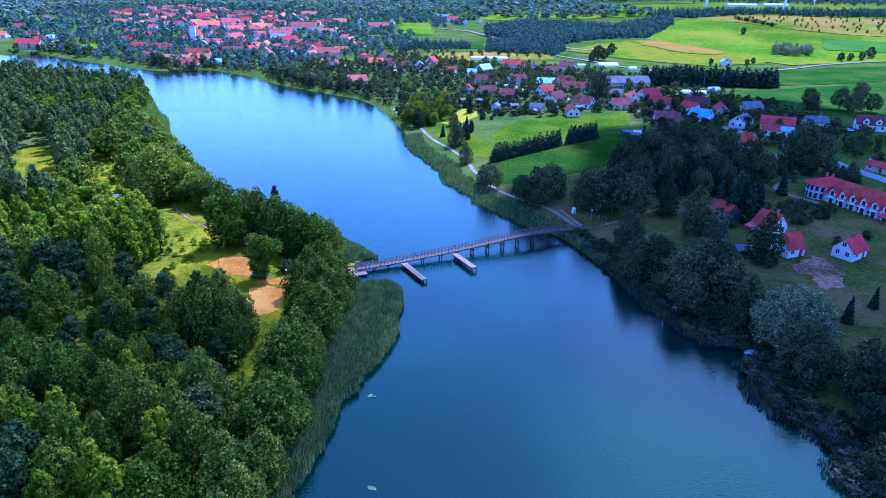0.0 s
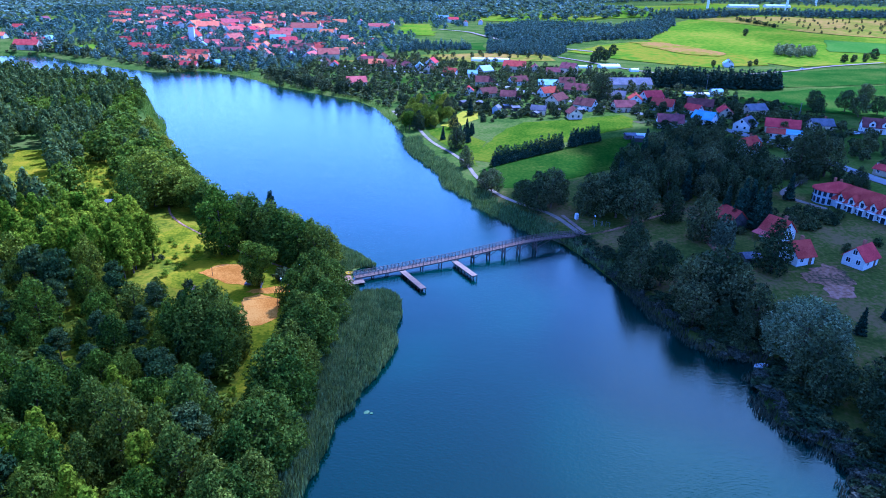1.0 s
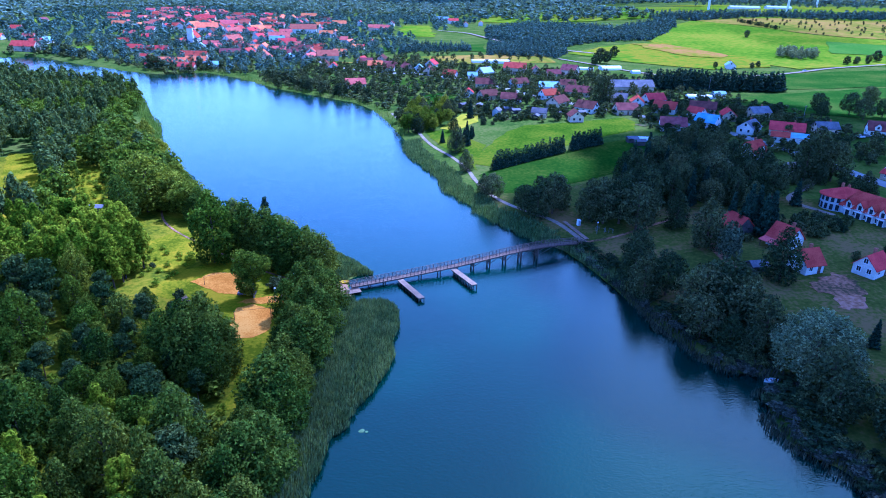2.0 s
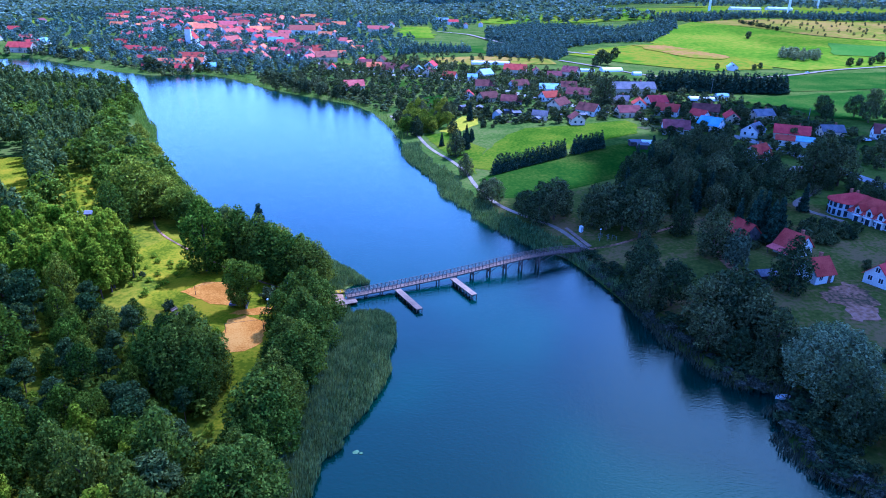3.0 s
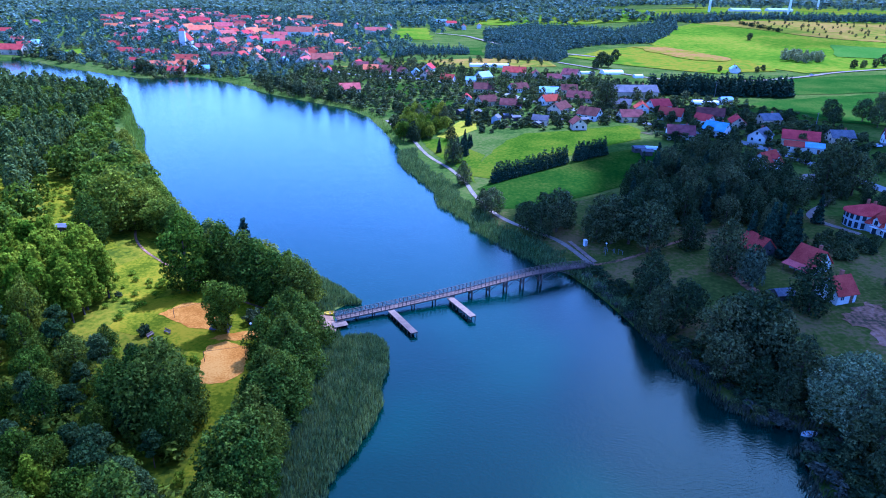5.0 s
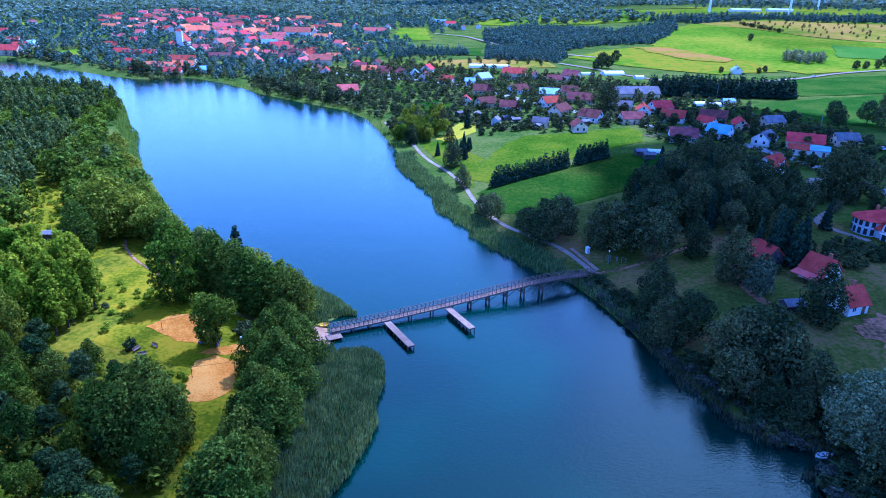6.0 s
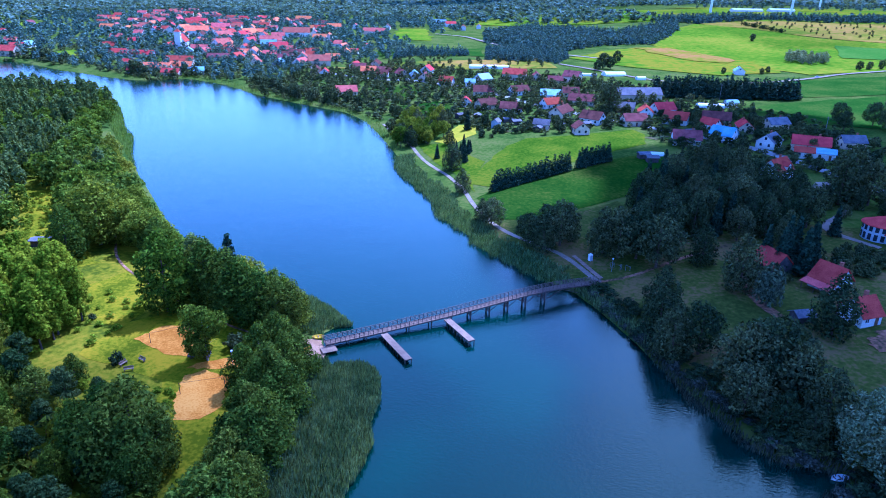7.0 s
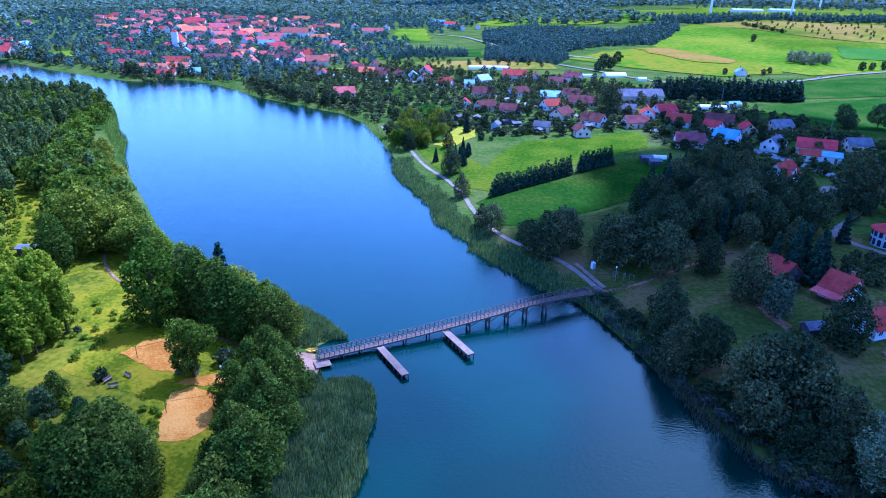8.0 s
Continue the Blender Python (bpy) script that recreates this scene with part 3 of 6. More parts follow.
def sprays(rng, centre, out, size, flat=0.6, long=1.0):
    """Leaf sprays: pointed blades at the centres, facing roughly outwards."""
    n = len(centre)
    face = out + rng.normal(0, flat, (n, 3)) + (0, 0, 0.25)
    face /= np.linalg.norm(face, axis=1)[:, None]
    t = np.cross(face, rng.normal(0, 1, (n, 3)))
    t /= np.linalg.norm(t, axis=1)[:, None]
    b = np.cross(face, t)
    size = np.broadcast_to(np.asarray(size, float), (n,))[:, None] * rng.uniform(0.6, 1.35, (n, 1))
    bend = face * size * rng.uniform(-0.05, 0.35, (n, 1))
    v = np.stack([centre + t * size * 1.2 * long - bend, centre - t * size * 0.5 * long + b * size * 0.8, centre - t * size * 0.5 * long - b * size * 0.8], 1)
    return v.reshape(-1, 3), np.arange(3 * n).reshape(-1, 3)


def shell(rng, blobs, n, inner=0.25):
    """Points over the skins of the blobs, some within, none deep inside another blob: centres and outward ways."""
    blobs = np.array(blobs, float)
    area = (blobs[:, 3] * blobs[:, 4] + blobs[:, 4] * blobs[:, 5] + blobs[:, 3] * blobs[:, 5])
    pick = rng.choice(len(blobs), n * 2, p=area / area.sum())
    way = rng.normal(0, 1, (n * 2, 3))
    way /= np.linalg.norm(way, axis=1)[:, None]
    deep = np.where(rng.uniform(0, 1, n * 2) < inner, rng.uniform(0.45, 0.85, n * 2), rng.uniform(0.8, 1.2, n * 2))
    p = blobs[pick, :3] + way * blobs[pick, 3:] * deep[:, None]
    hidden = np.zeros(n * 2, bool)
    for c in blobs:
        hidden |= (((p - c[:3]) / c[3:]) ** 2).sum(1) < 0.4
    keep = np.nonzero(~hidden)[0][:n]
    out = way[keep] / blobs[pick[keep], 3:]
    return p[keep], out / np.linalg.norm(out, axis=1)[:, None]


def round_blobs(rng, tall, wide, low, lumps):
    """The lumpy masses of a broad crown."""
    blobs = [(0, 0, (tall + low) / 2, wide * 0.33, wide * 0.33, (tall - low) * 0.42)]
    for k in range(lumps):
        a, up = k * 2.4 + rng.uniform(-0.4, 0.4), (k + 0.5) / lumps
        z = low + (tall - low) * (0.12 + 0.78 * up)
        reach = wide * 0.5 * math.sqrt(max(0.05, 1 - (2 * abs(up - 0.4)) ** 2 * 0.75)) * 0.76
        r = wide * rng.uniform(0.12, 0.21)
        blobs.append((reach * math.cos(a), reach * math.sin(a), z, r, r, r * rng.uniform(0.75, 1.05)))
    return blobs


def spire_blobs(rng, tall, wide, low, lumps, power=1.7):
    """The masses of a crown that narrows towards its top."""
    blobs = [(0, 0, low + (tall - low) * 0.42, wide * 0.22, wide * 0.22, (tall - low) * 0.40)]
    for k in range(lumps):
        u = (k + rng.uniform(0.2, 0.8)) / lumps
        a, edge = k * 2.4 + rng.uniform(-0.4, 0.4), wide * 0.5 * (1 - u ** power) ** 0.8 * min(1.0, 0.62 + 2.2 * u)
        r = wide * rng.uniform(0.095, 0.165) * (1.25 - 0.5 * u)
        reach = max(0.0, edge - r) * rng.uniform(0.75, 1.1)
        blobs.append((reach * math.cos(a), reach * math.sin(a), low + (tall - low) * u * 0.96, r, r, r * rng.uniform(0.8, 1.3)))
    return blobs


def crown_mesh(name, seed, blobs, n, size, mat, flat=0.6, inner=0.25, long=1.0):
    rng = np.random.RandomState(seed)
    p, out = shell(rng, blobs, n, inner)
    v, f = sprays(rng, p, out, size, flat, long)
    return mesh_of(name, v, f, mat)


def trunk_bones(rng, tall, radius, fork, spread, limbs, lean=0.0):
    """A stem that tapers and the limbs that leave it."""
    top = (rng.uniform(-0.3, 0.3) + lean, rng.uniform(-0.3, 0.3), tall * 0.86)
    mid = (top[0] * 0.4, top[1] * 0.4, tall * 0.45)
    bones = [((0, 0, -0.5), (0, 0, 0.5), radius * 1.45, radius), ((0, 0, 0.5), mid, radius, radius * 0.7), (mid, top, radius * 0.7, radius * 0.15)]
    for k in range(limbs):
        a, z = k * 2.4 + rng.uniform(-0.3, 0.3), tall * (fork + (0.8 - fork) * k / limbs)
        reach = spread * rng.uniform(0.55, 0.95)
        foot = (mid[0] * z / tall, mid[1] * z / tall, z)
        bones.append((foot, (reach * math.cos(a), reach * math.sin(a), z + reach * 0.55), radius * 0.38, radius * 0.08))
    return bones


def tree(name, seed, kind):
    """One tree, about twelve metres tall: an empty at its foot, the trunk with its limbs, the crown."""
    rng = np.random.RandomState(seed)
    ob = new(name)
    if kind == "broad":
        blobs = round_blobs(rng, 12.0, 9.0, 2.2, 16) if seed % 3 == 1 else spire_blobs(rng, 12.3, 9.4, 1.4, 34, 4.2)
        bones, bark, crown = trunk_bones(rng, 11, 0.26, 0.25, 3.0, 7), M_BARK, crown_mesh("crown", seed, blobs, 4600, 0.26, L_BROAD)
    elif kind == "alder":
        blobs = spire_blobs(rng, 12.4, 9.8, 0.6, 40, 3.3)
        bones, bark, crown = trunk_bones(rng, 11.5, 0.24, 0.2, 2.6, 8), M_BARK, crown_mesh("crown", seed, blobs, 4600, 0.26, L_ALDER, 0.75)
    elif kind == "dark":
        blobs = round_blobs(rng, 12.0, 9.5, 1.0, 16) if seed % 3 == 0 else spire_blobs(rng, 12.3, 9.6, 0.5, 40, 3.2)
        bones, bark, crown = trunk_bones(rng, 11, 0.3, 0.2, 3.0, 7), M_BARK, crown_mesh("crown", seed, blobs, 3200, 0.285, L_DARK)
    elif kind == "bright":
        blobs = []
        for k in range(24):
            u, a = k / 23, k * 2.4 + rng.uniform(-0.5, 0.5)
            reach, r = 2.3 * (1 - 0.8 * u ** 4) * rng.uniform(0.35, 1.0), rng.uniform(0.7, 1.15) * (1.1 - 0.4 * u)
            blobs.append((reach * math.cos(a), reach * math.sin(a), 3.4 + 8.4 * u, r, r, r * rng.uniform(1.0, 1.5)))
        bones, bark, crown = trunk_bones(rng, 12, 0.2, 0.3, 1.6, 8), M_BARK, crown_mesh("crown", seed, blobs, 3700, 0.27, L_BRIGHT)
    elif kind == "birch":
        blobs = [(rng.uniform(-1, 1) * 2.0, rng.uniform(-1, 1) * 2.0, 2.8 + 0.7 * k, 1.5, 1.5, 1.6) for k in range(12)]
        bones, bark, crown = trunk_bones(rng, 11.5, 0.18, 0.25, 2.2, 9), M_BIRCHBARK, crown_mesh("crown", seed, blobs, 3600, 0.23, L_BROAD, 0.9, 0.4, 1.4)
    elif kind == "pine":
        blobs = []
        for k in range(13):
            a, z = k * 2.4, 5.4 + 6.0 * (k / 12) ** 0.9
            reach = 2.6 * (1 - 0.75 * (k / 12) ** 2) * rng.uniform(0.6, 1.1)
            blobs.append((reach * math.cos(a), reach * math.sin(a), z, 1.35, 1.35, 0.62))
        bones, bark, crown = trunk_bones(rng, 12.5, 0.2, 0.42, 2.4, 9), M_PINEBARK, crown_mesh("crown", seed, blobs, 3600, 0.24, L_PINE, 0.9, 0.35, 1.3)
    elif kind == "spruce":
        blobs = []
        for k in range(15):
            z = 0.9 + 0.76 * k
            r = 2.1 * (1 - k / 15.5) + 0.12
            for a in (k * 1.1, k * 1.1 + 2.09, k * 1.1 + 4.19):
                blobs.append((r * 0.6 * math.cos(a), r * 0.6 * math.sin(a), z, r * 0.55, r * 0.55, 0.42))
        bones, bark, crown = trunk_bones(rng, 12.5, 0.18, 0.2, 1.0, 6), M_BARK, crown_mesh("crown", seed, blobs, 1900, 0.34, L_SPRUCE, 0.6, 0.2, 1.2)
    elif kind == "silver":
        blobs = round_blobs(rng, 12.0, 14.0, 1.0, 15)
        for k in range(64):                         # the tufts that stand out of the dome
            up = 0.04 + 0.94 * ((k + 0.5) / 64) ** 0.8
            a, reach = k * 2.4 + rng.uniform(-0.3, 0.3), 7.2 * math.sqrt(1 - up ** 2.4) * rng.uniform(0.85, 1.08)
            r = rng.uniform(0.75, 1.35)
            blobs.append((reach * math.cos(a), reach * math.sin(a), 1.2 + 10.4 * up, r, r, r * rng.uniform(0.9, 1.4)))
        bones, bark, crown = trunk_bones(rng, 10, 0.5, 0.12, 5.0, 9), M_BARK, crown_mesh("crown", seed, blobs, 17000, 0.18, L_SILVER, 0.5, 0.10, 1.5)
    elif kind == "garden":
        blobs = round_blobs(rng, 12.0, 9.5, 0.8, 9)
        bones, bark, crown = trunk_bones(rng, 10, 0.3, 0.2, 3.0, 5), M_BARK, crown_mesh("crown", seed, blobs, 700, 0.66, (L_DARK, L_BUSH, L_DARK)[seed % 3])
    elif kind == "weeping":
        p, out = [], []
        for k in range(46):
            a, r0 = rng.uniform(0, math.tau), rng.uniform(0.8, 3.6)
            top = 12 - 0.28 * r0 ** 2 + rng.uniform(-0.6, 0.4)
            for z in np.arange(top, rng.uniform(1.2, 4.0), -0.28):
                r = r0 + 0.06 * (top - z)
                p.append((r * math.cos(a) + rng.normal(0, 0.16), r * math.sin(a) + rng.normal(0, 0.16), z))
                out.append((math.cos(a), math.sin(a), 0.1))
        v, f = sprays(rng, np.array(p), np.array(out), 0.42, 0.4, 1.3)
        bones, bark, crown = trunk_bones(rng, 12, 0.3, 0.35, 2.5, 8), M_BARK, mesh_of("crown", v, f, L_WILLOW)
    else:                                           # a bush, three metres tall
        blobs = round_blobs(rng, 3.0, 3.8, 0.1, 9)
        bones = [((0, 0, -0.2), (0.3 * math.cos(k), 0.3 * math.sin(k), 1.9), 0.06, 0.02) for k in (0, 2, 4)]
        bark, crown = M_BARK, crown_mesh("crown", seed, blobs, 520, 0.30, L_BUSH if seed % 2 else L_DARK)
    part("trunk", limb_mesh("trunk", bones, bark), ob)
    part("crown", crown, ob)
    return ob


STOCK = {}
TREE_TEXT = {"broad": ("broadleaf_tree", "full green broadleaf tree", "tree"), "dark": ("maple_tree", "dense dark green broadleaf tree in the park", "tree"),
             "alder": ("alder_tree", "tall dark green alder with a narrowing crown", "tree"),
             "bright": ("aspen_tree", "slender bright yellow-green aspen tree", "tree"), "birch": ("birch_tree", "airy green birch tree with a pale trunk", "tree"),
             "pine": ("pine_tree", "blue-green pine tree with a bare reddish trunk", "tree"), "spruce": ("spruce_tree", "dark narrow conical spruce tree", "tree"),
             "silver": ("willow_tree", "broad silver-leaved willow tree by the water", "tree"), "weeping": ("weeping_willow", "weeping willow with hanging green branches", "tree"),
             "garden": ("garden_tree", "rounded green tree among the houses", "tree"),
             "bush": ("bush", "low rounded green bush", "bush")}


def plant(kind, x, y, tall, group="", seed=None, wide=1.0, label=""):
    """Stands a tree of a kind, so many metres tall, on the ground at x, y."""
    version = int(abs(x * 7.3 + y * 3.1)) % (2 if kind in ("silver", "weeping") else 3) if seed is None else seed
    full = 3.0 if kind == "bush" else 12.5
    s, z = tall / full, h(x, y) - 0.1
    turn = (x * 37 + y * 91) % 360
    m = pose(x, y, z, 0, 0, turn)
    size = Matrix.Diagonal((s * wide, s * wide, s, 1))
    key = (kind, version)
    name, text, category = TREE_TEXT[kind]
    if key not in STOCK:
        ob = tree(name, 11 + 7 * version + len(kind), kind)
        STOCK[key] = ob
        ob.matrix_basis = m @ size
        tagged(ob, text, category)
    else:
        first = STOCK[key]
        undo = Matrix.Diagonal((1 / first.scale.x, 1 / first.scale.y, 1 / first.scale.z, 1))
        ob = copy_thing(first, m @ size @ undo)
    return tagged(ob, label or text, category, group)


def scatter(rng, outline, gap, avoid=(), margin=0.0, dry=2.5):
    """Places about gap metres apart inside an outline, outside the outlines to avoid."""
    outline = np.array(outline, float)
    (x0, y0), (x1, y1) = outline.min(0), outline.max(0)
    gx_, gy_ = np.meshgrid(np.arange(x0, x1, gap), np.arange(y0, y1, gap))
    p = np.c_[gx_.ravel(), gy_.ravel()] + rng.uniform(-0.42, 0.42, (gx_.size, 2)) * gap
    keep = within(outline, p[:, 0], p[:, 1]) & (shore(p[:, 0], p[:, 1]) > dry)
    for other in avoid:
        other = np.array(other, float)
        keep &= ~within(other, p[:, 0], p[:, 1])
        if margin:
            keep &= edge_distance(other, p[:, 0], p[:, 1]) > margin
    return p[keep]


def far_tree(rng, kind):
    """A simple crown of big sprays, for woods far away, twelve metres tall."""
    if kind == "pine":
        blobs = [(0, 0, 8.6, 2.0, 2.0, 3.2), (1.0, 0.6, 6.6, 1.6, 1.6, 1.4), (-0.9, -0.7, 7.2, 1.5, 1.5, 1.4), (0.1, -0.2, 11.0, 1.1, 1.1, 1.4)]
        n, size = 400, 0.50
    elif kind == "spruce":
        blobs = [(0, 0, 1.6 + 1.8 * k, 2.3 - 0.36 * k, 2.3 - 0.36 * k, 1.3) for k in range(6)]
        n, size = 330, 0.46
    else:
        blobs = round_blobs(rng, 12.0, 8.4, 1.2, 7)
        n, size = 400, 0.62
    p, out = shell(rng, blobs, n, 0.15)
    return sprays(rng, p, out, size, 0.55)[0]


def wood(name, places, tall, kind, mat, label, seed, category="wood", coarse=1.0, broad=1.0):
    """A far wood in one mesh: many crowns of several shapes, with stems below."""
    rng = np.random.RandomState(seed)
    shapes = [far_tree(rng, kind) for _ in range(5)]
    if coarse < 1:
        shapes = [s.reshape(-1, 3, 3)[: int(len(s) / 3 * coarse)] for s in shapes]
        shapes = [((s - s.mean(1, keepdims=True)) / coarse ** 0.5 + s.mean(1, keepdims=True)).reshape(-1, 3) for s in shapes]
    z = height(places[:, 0], places[:, 1])
    out = []
    for k, (x, y) in enumerate(places):
        s, a = tall / 12 * rng.uniform(0.75, 1.2), rng.uniform(0, math.tau)
        w = s * rng.uniform(0.85, 1.2) * broad
        v = shapes[rng.randint(5)]
        c, d = math.cos(a), math.sin(a)
        out.append(np.c_[x + w * (v[:, 0] * c - v[:, 1] * d), y + w * (v[:, 0] * d + v[:, 1] * c), z[k] + s * v[:, 2]])
    v = np.concatenate(out)
    ob = new(name, mesh_of(name, v, np.arange(len(v)).reshape(-1, 3), mat))
    return tagged(ob, label, category, kind="stuff")


def reeds(name, outline, per, tall, mat, label, seed, lo=-7.0, hi=1.2, tatter=0.8):
    """A bed of upright blades along the water's edge."""
    rng = np.random.RandomState(seed)
    outline = np.array(outline, float)
    (x0, y0), (x1, y1) = outline.min(0), outline.max(0)
    n = int((x1 - x0) * (y1 - y0) * per)
    p = np.c_[rng.uniform(x0, x1, n), rng.uniform(y0, y1, n)]
    s = shore(p[:, 0], p[:, 1])
    ragged = np.array([noise.noise(Vector((a * 0.16, b * 0.16, seed))) + 0.6 * noise.noise(Vector((a * 0.6, b * 0.6, seed))) for a, b in p]) * tatter
    keep = within(outline, p[:, 0], p[:, 1]) & (s + ragged > lo) & (s + ragged < hi)
    p, n = p[keep], int(keep.sum())
    z = np.maximum(height(p[:, 0], p[:, 1]), -0.2)
    a, up = rng.uniform(0, math.tau, n), tall * rng.uniform(0.7, 1.15, n)
    half = rng.uniform(0.05, 0.11, n)
    lean = rng.normal(0, 0.2, (n, 2)) + (0.05, 0.0)
    side = np.c_[np.cos(a), np.sin(a)] * half[:, None]
    mid = p + lean * 0.4
    v = np.stack([np.c_[p, z], np.c_[mid + side, z + up * 0.55], np.c_[p + lean, z + up], np.c_[mid - side, z + up * 0.5]], 1).reshape(-1, 3)
    ob = new(name, mesh_of(name, v, np.arange(4 * n).reshape(-1, 4), mat))
    return tagged(ob, label, "reeds", kind="stuff")


CLEARINGS = [[(-73, 145), (-69, 158), (-62, 164), (-46, 166), (-38, 158), (-31, 152), (-31, 146), (-36, 136), (-37.5, 124), (-40, 112), (-43.5, 110), (-46, 118), (-50, 124), (-52, 136)],
             [(-88, 176), (-82, 187), (-74, 186), (-70, 176), (-68, 166), (-69, 156), (-75, 157), (-82, 166)],
             [(-112, 178), (-118, 192), (-113, 203), (-100, 199), (-92, 190), (-101, 181)], [(-122, 203), (-146, 246), (-135, 252), (-112, 210)],
             [(-167, 236), (-184, 270), (-170, 265), (-151, 229), (-153, 220)], [(-96, 84), (-99, 100), (-92, 112), (-86, 104), (-88, 88)],
             [(-32, 143), (-32, 156), (-20, 156), (-20, 143)], [(-30, 151), (-42, 154), (-70, 173), (-92, 193), (-89, 196), (-68, 177), (-42, 158)],
             [(-40.5, 101), (-37, 101), (-35.5, 108), (-34.5, 120), (-36, 128), (-40, 128), (-41.5, 112)],
             [(-188, 270), (-175, 272), (-124, 190), (-141, 190)], [(-150, 252), (-136, 252), (-97, 176), (-113, 190)]]
rng = np.random.RandomState(5)
# single trees of the west bank
for kind, x, y, tall, wide in (("broad", -98.5, 203.5, 20, 1.25), ("broad", -63.0, 164.6, 19.5, 0.92), ("birch", -46.7, 144.5, 13, 1.12), ("alder", -100.6, 191.2, 15.5, 0.95), ("spruce", -51.9, 175.7, 16, 1.2),
                               ("alder", -55.3, 169.4, 16, 1.0), ("alder", -59, 175.5, 13.5, 1.1), ("pine", -60.5, 178.5, 13, 1.2), ("alder", -49.5, 166.5, 15, 1.15), ("alder", -45.2, 162.8, 14.5, 1.2),
                               ("alder", -40.6, 159.8, 13.5, 1.15), ("alder", -36.2, 158.2, 12.5, 1.1), ("alder", -33.2, 159.8, 11.5, 1.1), ("broad", -44.7, 170, 11.5, 1.2), ("broad", -38.5, 166, 11, 1.2),
                               ("broad", -49.5, 176, 10, 1.3), ("alder", -63.5, 183, 12, 1.2), ("broad", -64, 190, 8.5, 1.3), ("alder", -79, 197, 11, 1.2),
                               ("broad", -84, 201, 12.5, 1.3), ("broad", -74, 194, 9.5, 1.3), ("broad", -90.5, 206, 13.5, 1.3), ("broad", -107, 212, 15, 1.2), ("bush", -43, 149.5, 3.2, 1.0), ("bush", -63.5, 141.8, 2.6, 0.8)):
    plant(kind, x, y, tall, "trees of the west bank" if kind != "bush" else "bushes in the clearings", wide=wide)
# row of alders between the clearing and the reeds
for k in range(26):
    y = 60 + 3.6 * k
    if y > 141.5:
        break
    plant("alder", -28.9 + 1.9 * math.sin(k * 2.1), y, 11.3 + 1.5 * math.sin(k * 1.3), "alders along the reeds", wide=1.05 + 0.2 * math.sin(k * 4.7))
    if k % 2:
        plant("alder", -31.8 + 1.0 * math.sin(k * 3.3), y + 1.2, 9.0 + 1.5 * math.sin(k * 2.7), "alders along the reeds")
for x, y, tall in ((-30.5, 143, 11.5), (-35, 141, 11), (-33.5, 146.5, 11), (-36.5, 135, 10)):
    plant("alder", x, y, tall, "alders along the reeds")
for x, y, tall in ((-46.6, 113.6, 16.5), (-50.2, 114.4, 14.5), (-42.8, 113.4, 10.5), (-53.6, 112.4, 12.5), (-48.4, 109.8, 14), (-44.8, 109.4, 12.5), (-43.0, 106.6, 9.5), (-55.6, 117.4, 9), (-51.8, 118.8, 11), (-48.2, 118.4, 12.5)):
    plant("alder", x, y, tall, "wood by the court", label="tall dark broadleaf tree beside the clearing", wide=1.0)
for p in scatter(rng, [(-104, 140), (-106, 172), (-94, 175), (-86, 168), (-77, 160), (-75.5, 151), (-80, 142)], 4.4, CLEARINGS):
    plant("bright", *p, rng.uniform(12.5, 15.5), "aspen grove")
for p in scatter(rng, [(-66, 196), (-84, 196), (-126, 240), (-142, 298), (-132, 298), (-100, 248), (-80, 218)], 6.0, CLEARINGS, dry=7.5):
    plant("broad", *p, rng.uniform(9.5, 12.5), "trees along the north shore")
near_wood = scatter(rng, [(-138, 60), (-140, 176), (-116, 176), (-100, 172), (-100, 138), (-78, 138), (-70, 137), (-60, 128), (-54, 122), (-46, 106), (-41, 100), (-35, 60), (-35, 48), (-90, 48)], 6.0, CLEARINGS)
# past the stretch of bank that faces the lake the wood goes on as plain far trees
hidden = near_wood[near_wood[:, 0] < -0.64 * near_wood[:, 1] - 31]
near_wood = near_wood[near_wood[:, 0] >= -0.64 * near_wood[:, 1] - 31]
wood("broadleaf_wood", hidden, 12, "broad", L_BROAD, "green broadleaf wood behind the bank", 7, "wood", 0.5)
for p in near_wood:
    mix = noise.noise(Vector((p[0] * 0.03, p[1] * 0.03, 3))) + rng.uniform(-0.45, 0.45)
    kind = "pine" if mix > 0.16 else "bright" if mix < -0.36 else "alder" if mix < -0.12 else "birch" if rng.rand() < 0.15 else "broad"
    young = p[0] > -80 and p[1] > 92
    plant(kind, *p, rng.uniform(6.5, 10.5) if young else rng.uniform(9, 16), "mixed wood of the west bank", wide=rng.uniform(0.75, 1.1) if young else rng.uniform(0.65, 0.98))
for p in scatter(rng, [(-80, 150), (-64, 170), (-92, 192), (-120, 200), (-100, 100), (-92, 92)], 24):
    plant("bush", *p, rng.uniform(1.4, 2.6), "bushes in the clearings")
# saplings and shrubs between the trees
floor_line = [(-138, 60), (-140, 176), (-100, 172), (-76, 140), (-60, 130), (-46, 113), (-37, 106), (-35, 48), (-90, 48)]
for seed, mat, gap, tall, text in ((51, L_BRIGHT, 6.4, 3.0, "yellow-green saplings under the trees"), (52, L_BROAD, 8.0, 4.5, "green shrubs and young trees under the canopy")):
    wood("undergrowth", scatter(np.random.RandomState(seed), floor_line, gap, CLEARINGS), tall, "broad", mat, text, seed, "undergrowth", 0.4, 1.35)
